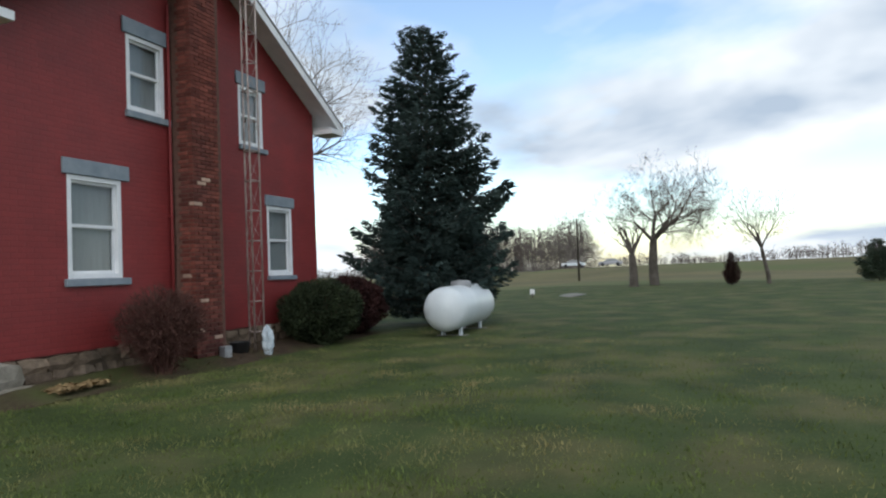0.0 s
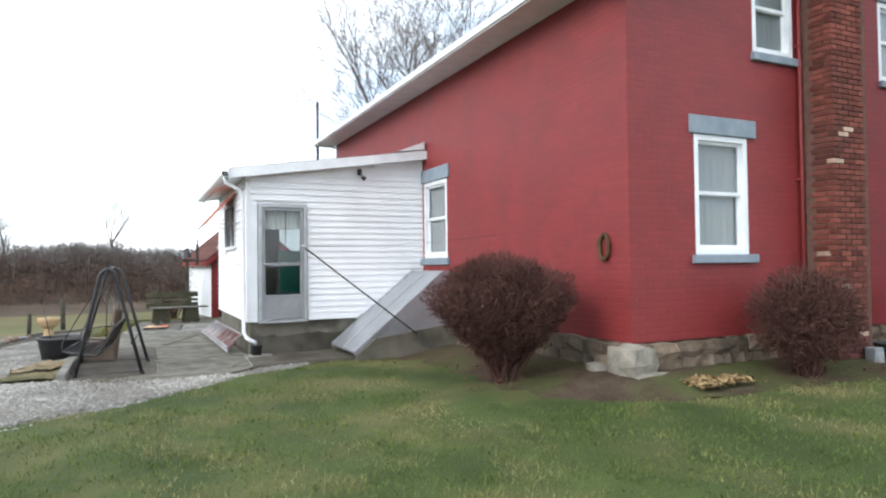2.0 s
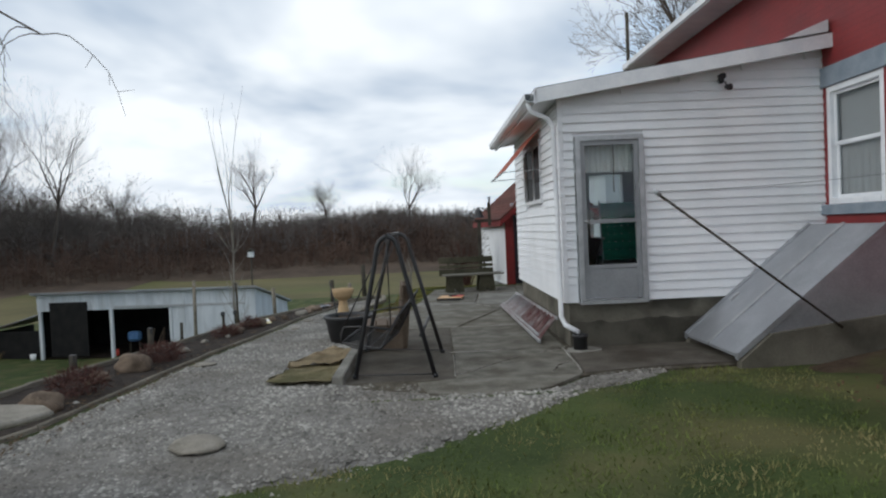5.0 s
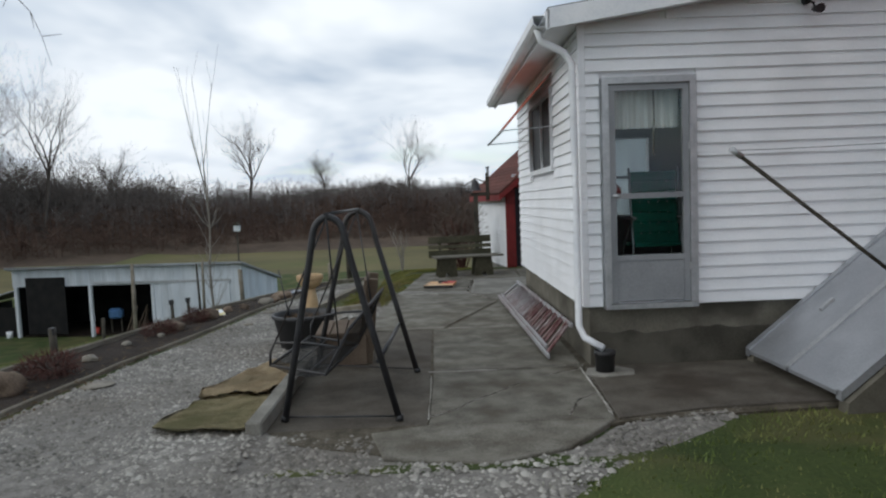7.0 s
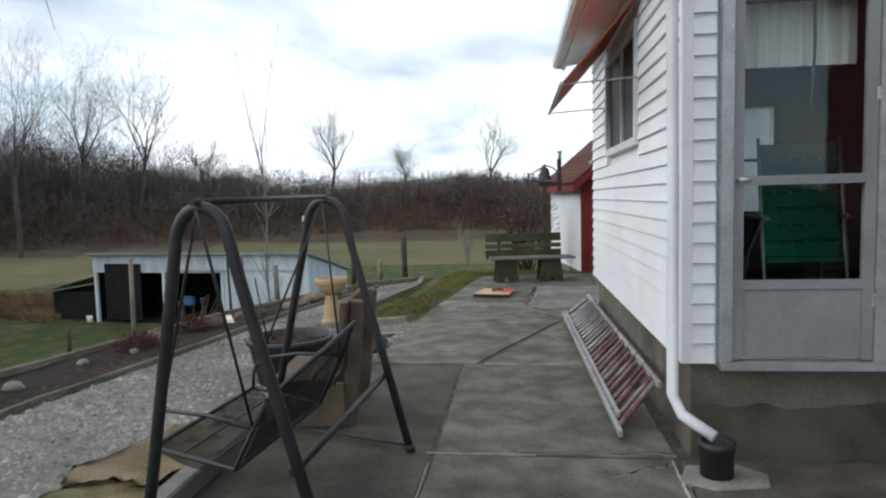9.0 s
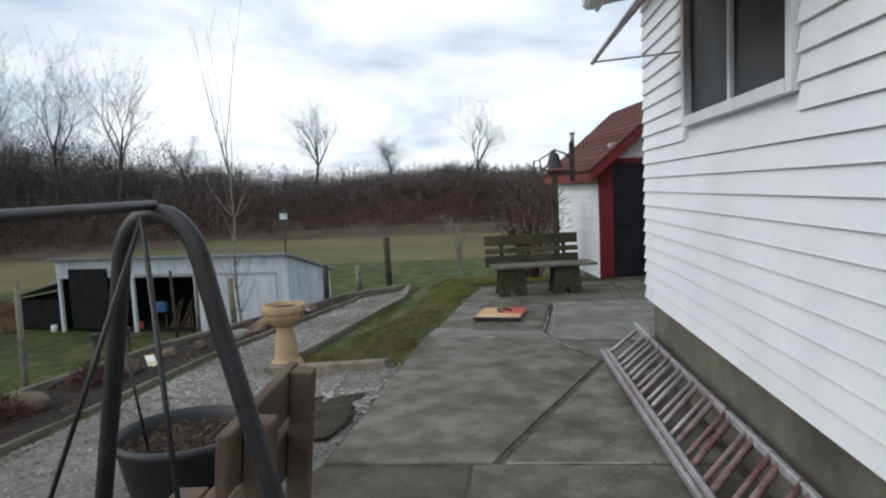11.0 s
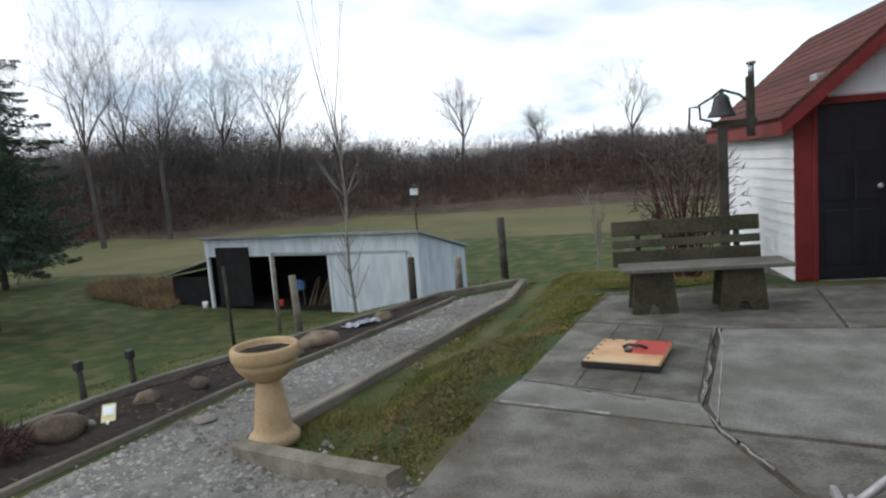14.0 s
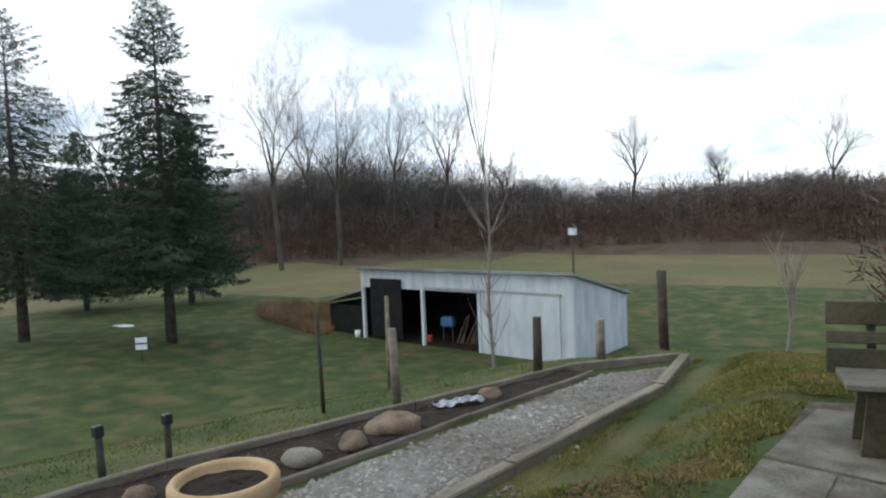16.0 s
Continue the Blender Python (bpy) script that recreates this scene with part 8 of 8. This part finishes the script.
X = jit[:, :, 0] * cx_[:, None] - jit[:, :, 1] * sx_[:, None] + px[:, None]
Y = jit[:, :, 0] * sx_[:, None] + jit[:, :, 1] * cx_[:, None] + py[:, None]
Z = jit[:, :, 2] + pz[:, None]
V5 = np.stack([X, Y, Z], 2)
for f in ((0, 1, 4), (1, 2, 4), (2, 3, 4), (3, 0, 4)):
    tri.append(V5[:, f])
tri = np.stack(tri, 1).reshape(-1, 3)
me = bpy.data.meshes.new("loose_gravel")
idx = np.array([[0, 1, 4], [1, 2, 4], [2, 3, 4], [3, 0, 4]])
vv = V5.reshape(-1, 3)
ff = (idx[None] + (np.arange(m) * 5)[:, None, None]).reshape(-1, 3)
me.vertices.add(len(vv))
me.vertices.foreach_set("co", vv.astype(np.float32).ravel())
me.loops.add(ff.size)
me.loops.foreach_set("vertex_index", ff.astype(np.int32).ravel())
me.polygons.add(len(ff))
me.polygons.foreach_set("loop_start", np.arange(0, ff.size, 3, dtype=np.int32))
me.materials.append(M_PEBBLE)
me.update()
me.validate()
tagged(new("loose_gravel", me), "loose grey and pale crushed gravel stones", "gravel", kind="stuff")


def litter(name, x0, x1, y0, y1, n, size, label, seed, material=M_LEAF, lift=0.0):
    rnd = np.random.RandomState(seed)
    t = []
    for _ in range(n):
        x, y = rnd.uniform(x0, x1), rnd.uniform(y0, y1)
        z = ground_z(x, y) + lift + rnd.uniform(0.01, 0.05)
        a = rnd.uniform(0, 6.28)
        d = np.array([math.cos(a), math.sin(a), rnd.uniform(-0.3, 0.5)]) * size * rnd.uniform(0.6, 1.4)
        e = np.array([-math.sin(a), math.cos(a), rnd.uniform(-0.3, 0.3)]) * size * 0.4
        c = np.array([x, y, z])
        t += [(c - d, c + e, c + d), (c - d, c + d, c - e)]
    return tagged(new(name, tri_soup(name, np.array(t), material)), label, "leaves", kind="stuff")


litter("leaf_litter", 0.25, 1.0, -0.85, -0.45, 420, 0.055, "pale dead hosta leaves beside the corner stones", 1, lift=0.08)
litter("leaf_litter", -2.0, 0.0, 0.0, 3.0, 320, 0.03, "brown dead leaves under the barberry bush", 2, M_DARKLEAF, 0.1)
litter("leaf_litter", 0.9, 4.6, -1.3, -0.2, 500, 0.03, "brown dead leaves along the foundation", 3, M_DARKLEAF, 0.08)
litter("bed_litter", -8.95, -8.1, 2.5, 15.0, 1900, 0.028, "dead stalks and leaves on the bed", 4, M_DARKLEAF)
litter("edge_litter", -6.1, -5.42, 10.3, 13.4, 1500, 0.018, "brown dead leaves along the slab edge", 5, M_DARKLEAF)
bm = bmesh.new()
lay(bm, [(-2.3, 0.2), (-1.3, -0.7), (0.6, -1.0), (3.2, -1.3), (6.0, -1.5), (8.6, -1.2), (8.6, 0.04), (0.04, 0.04), (0.04, 4.4), (-1.3, 4.3), (-2.2, 2.6)], 0.4,
    lambda x, y: ground_z(x, y) - 0.03 + 0.19 * sst((1.35 - max(0, -y) - max(0, -x) * 0.85) / 1.3) + 0.03 * noise.noise((x * 3, y * 3, 0)))
structure("foundation_bed", bm, mat("brown_bare_soil", rgb(0.045, 0.030, 0.020), rgb(0.085, 0.062, 0.042), 4, 0.95, bump=1.0, fine_scale=25, stain=rgb(0.06, 0.075, 0.022), stain_scale=1.0, stain_amount=0.8, depth=0.03), "bare brown soil along the house foundation", "soil")

# ---- clapboards of the addition ----
def clapboards(parent, m, length, z0, z1, holes, pitch=0.113, material=M_WHITE, cut=None):
    """Lapped boards in the plane y = 0 of m, x along the wall, y into it. holes: (x0, x1, z0, z1). cut: height limit at x."""
    z = z0
    inv = parent.matrix_world.inverted()
    while z < z1 - 0.01:
        top = min(z + pitch, z1)
        spans = [(0.0, length)]
        for hx0, hx1, hz0, hz1 in holes:
            if z < hz1 - 0.02 and top > hz0 + 0.02:
                spans = [(a, b) for s in spans for a, b in ((s[0], min(s[1], hx0)), (max(s[0], hx1), s[1])) if b - a > 0.02]
        for a, b in spans:
            if cut:
                while b - a > 0.05 and cut(b) < top - 0.02:
                    b -= 0.05
                while b - a > 0.05 and cut(a) < top - 0.02:
                    a += 0.05
                if b - a < 0.08:
                    continue
            bm = bmesh.new()
            prof = [(-0.027, z - 0.006), (-0.024, z + 0.006), (-0.004, top), (0.012, top), (0.012, z), (-0.02, z - 0.006)]
            vs = [[bm.verts.new((x, y, zz)) for y, zz in prof] for x in (a, b)]
            for i in range(6):
                j = (i + 1) % 6
                bm.faces.new((vs[0][i], vs[0][j], vs[1][j], vs[1][i]))
            bm.faces.new(vs[0]), bm.faces.new(vs[1][::-1])
            ob = new("clapboard", mesh_of("clapboard", bm, material))
            ob.parent = parent
            ob.matrix_parent_inverse = inv
            ob.matrix_basis = m
        z += pitch


ws = bpy.data.objects["wall_addition_south"]
clapboards(ws, pose(AX, AY0 + 0.015, 0), -AX, 0.57, add_roof_z(0) - 0.1, [(0.17, 1.07, 0.4, 2.67)], cut=lambda x: add_roof_z(AX + x) - 0.1)
ww = bpy.data.objects["wall_addition_west"]
clapboards(ww, pose(AX + 0.015, AY1 + 0.02, 0, 0, 0, -90), AY1 - AY0 + 0.02, 0.57, 3.12, [(1.24, 2.90, 1.88, 2.83)])
for x0, x1, y0, y1 in ((AX - 0.012, AX + 0.05, AY0 - 0.012, AY0 + 0.05),):
    bm = bmesh.new()
    box(bm, x0, x1, y0, y1, 0.56, 3.15)
    bevel(bm, 0.004)
    part("corner_post", bm, M_WHITE, ws, "white vinyl corner post")
sw_ = [o for o in shed.children if o.name.startswith("wall")][0]
bpy.context.view_layer.update()
clapboards(sw_, SHED @ pose(0.005, SD, 0, 0, 0, -90), SD, 0.02, SE, [], 0.12)
clapboards(sw_, SHED @ pose(0.17, 0.005, 0), SW - 0.17, 0.02, SR - 0.16, [(0.0, 0.82, 0.0, 1.96), (1.18, 2.0, 0.78, 1.82)], 0.12, M_WHITE,
           cut=lambda x: SR - 0.16 - (SR - SE) / (SW / 2) * abs(x + 0.17 - SW / 2))

# ---- chimney bricks ----
brick_bm = bmesh.new()
box(brick_bm, -0.1, 0.1, -0.05, 0.05, -0.029, 0.029)
bevel(brick_bm, 0.005)
brick_me = mesh_of("brick", brick_bm, M_BRICK)
pale_bm = bmesh.new()
box(pale_bm, -0.1, 0.1, -0.05, 0.05, -0.029, 0.029)
bevel(pale_bm, 0.005)
pale_me = mesh_of("brick", pale_bm, M_BRICKPALE)
head_bm = bmesh.new()
box(head_bm, -0.05, 0.05, -0.05, 0.05, -0.029, 0.029)
bevel(head_bm, 0.005)
head_me = mesh_of("brick", head_bm, M_BRICK)
rnd = random.Random(2)
bricks = []
for c in range(114):
    z = 0.035 + c * 0.0705
    odd = c % 2
    x = -0.36 + 0.1
    if odd:
        bricks.append((-0.31, -0.185, z, 0, "h"))
        x = -0.36 + 0.21
    while x < 0.35:
        if x + 0.1 <= 0.365:
            bricks.append((x, -0.185, z, 0, "s"))
        else:
            bricks.append((x - 0.05, -0.185, z, 0, "h"))
        x += 0.212
    for s in (-1, 1):
        for k in range(2):
            y = -0.02 + k * 0.21 - odd * 0.05
            if y < 0.14:
                bricks.append((s * 0.31, y, z, 90, "s"))
near, rest = bricks[:300], bricks[300:]
for x, y, z, a, kind in near:
    ob = new("brick", (pale_me if rnd.random() < 0.06 else brick_me) if kind == "s" else head_me)
    ob.parent = chimney
    ob.matrix_basis = pose(x, y + rnd.uniform(-0.004, 0.003) if a == 0 else y, z, rnd.uniform(-1, 1), 0, a)
bm = bmesh.new()
for x, y, z, a, kind in rest:
    hw = 0.1 if kind == "s" else 0.05
    box(bm, -hw, hw, -0.05, 0.05, -0.029, 0.029, pose(x, y + rnd.uniform(-0.004, 0.003), z, rnd.uniform(-1, 1), 0, a))
M_BRICKI = mat("worn_brick_upper", rgb(0.115, 0.036, 0.028), rgb(0.20, 0.062, 0.046), 7.0, 0.9, bump=0.6, stain=rgb(0.075, 0.032, 0.028), stain_scale=0.9, stain_amount=0.8, per_piece=0.38, island=True)
up_ = part("upper_bricks", bm, M_BRICKI, chimney, "worn upper bricks")
up_["kind"] = "stuff"

# ---- foundation stones ----
def stone_mesh(seed):
    r = random.Random(seed)
    bm = bmesh.new()
    box(bm, -0.5, 0.5, -0.5, 0.5, -0.5, 0.5)
    bmesh.ops.subdivide_edges(bm, edges=bm.edges[:], cuts=1, use_grid_fill=True)
    for v in bm.verts:
        p = v.co.normalized() * 0.62
        v.co = v.co.lerp(p, 0.5) + Vector((r.uniform(-1, 1), r.uniform(-1, 1), r.uniform(-1, 1))) * 0.06
    for f in bm.faces:
        f.smooth = False
    return mesh_of("stone", bm, M_STONE)


stones = [stone_mesh(i) for i in range(6)]
rnd = random.Random(9)
for plane, length in (("y", HX), ("x", 4.45)):
    for z, hh in ((0.10, 0.24), (0.30, 0.22), (0.49, 0.19)):
        a = 0.03
        while a < length - 0.1:
            w = rnd.uniform(0.2, 0.48)
            ob = new("stone", rnd.choice(stones))
            ob.parent = foundation
            c = a + w / 2
            s = Matrix.Diagonal((w * 1.04, 0.26, hh * 1.08, 1))
            if plane == "y":
                ob.matrix_basis = pose(c, 0.06, z + rnd.uniform(-0.02, 0.02), 0, rnd.uniform(-5, 5), 0) @ s
            else:
                ob.matrix_basis = pose(0.06, c, z + rnd.uniform(-0.02, 0.02), rnd.uniform(-5, 5), 0, 90) @ s
            a += w
for k, (x, y, z, sx, sy, sz, turn) in enumerate(((0.03, 0.04, 0.36, 0.44, 0.42, 0.42, 12), (0.13, -0.13, 0.17, 0.52, 0.30, 0.20, -8), (0.42, -0.16, 0.11, 0.30, 0.22, 0.14, 20), (-0.12, 0.42, 0.2, 0.34, 0.3, 0.26, 70))):
    ob = tagged(new("corner_stone", stone_mesh(20 + k)), "pale loose foundation stone at the house corner", "stone")
    ob.data.materials[0] = M_STONEGREY
    ob.matrix_world = rot_z(x, y, z, turn) @ Matrix.Diagonal((sx, sy, sz, 1))
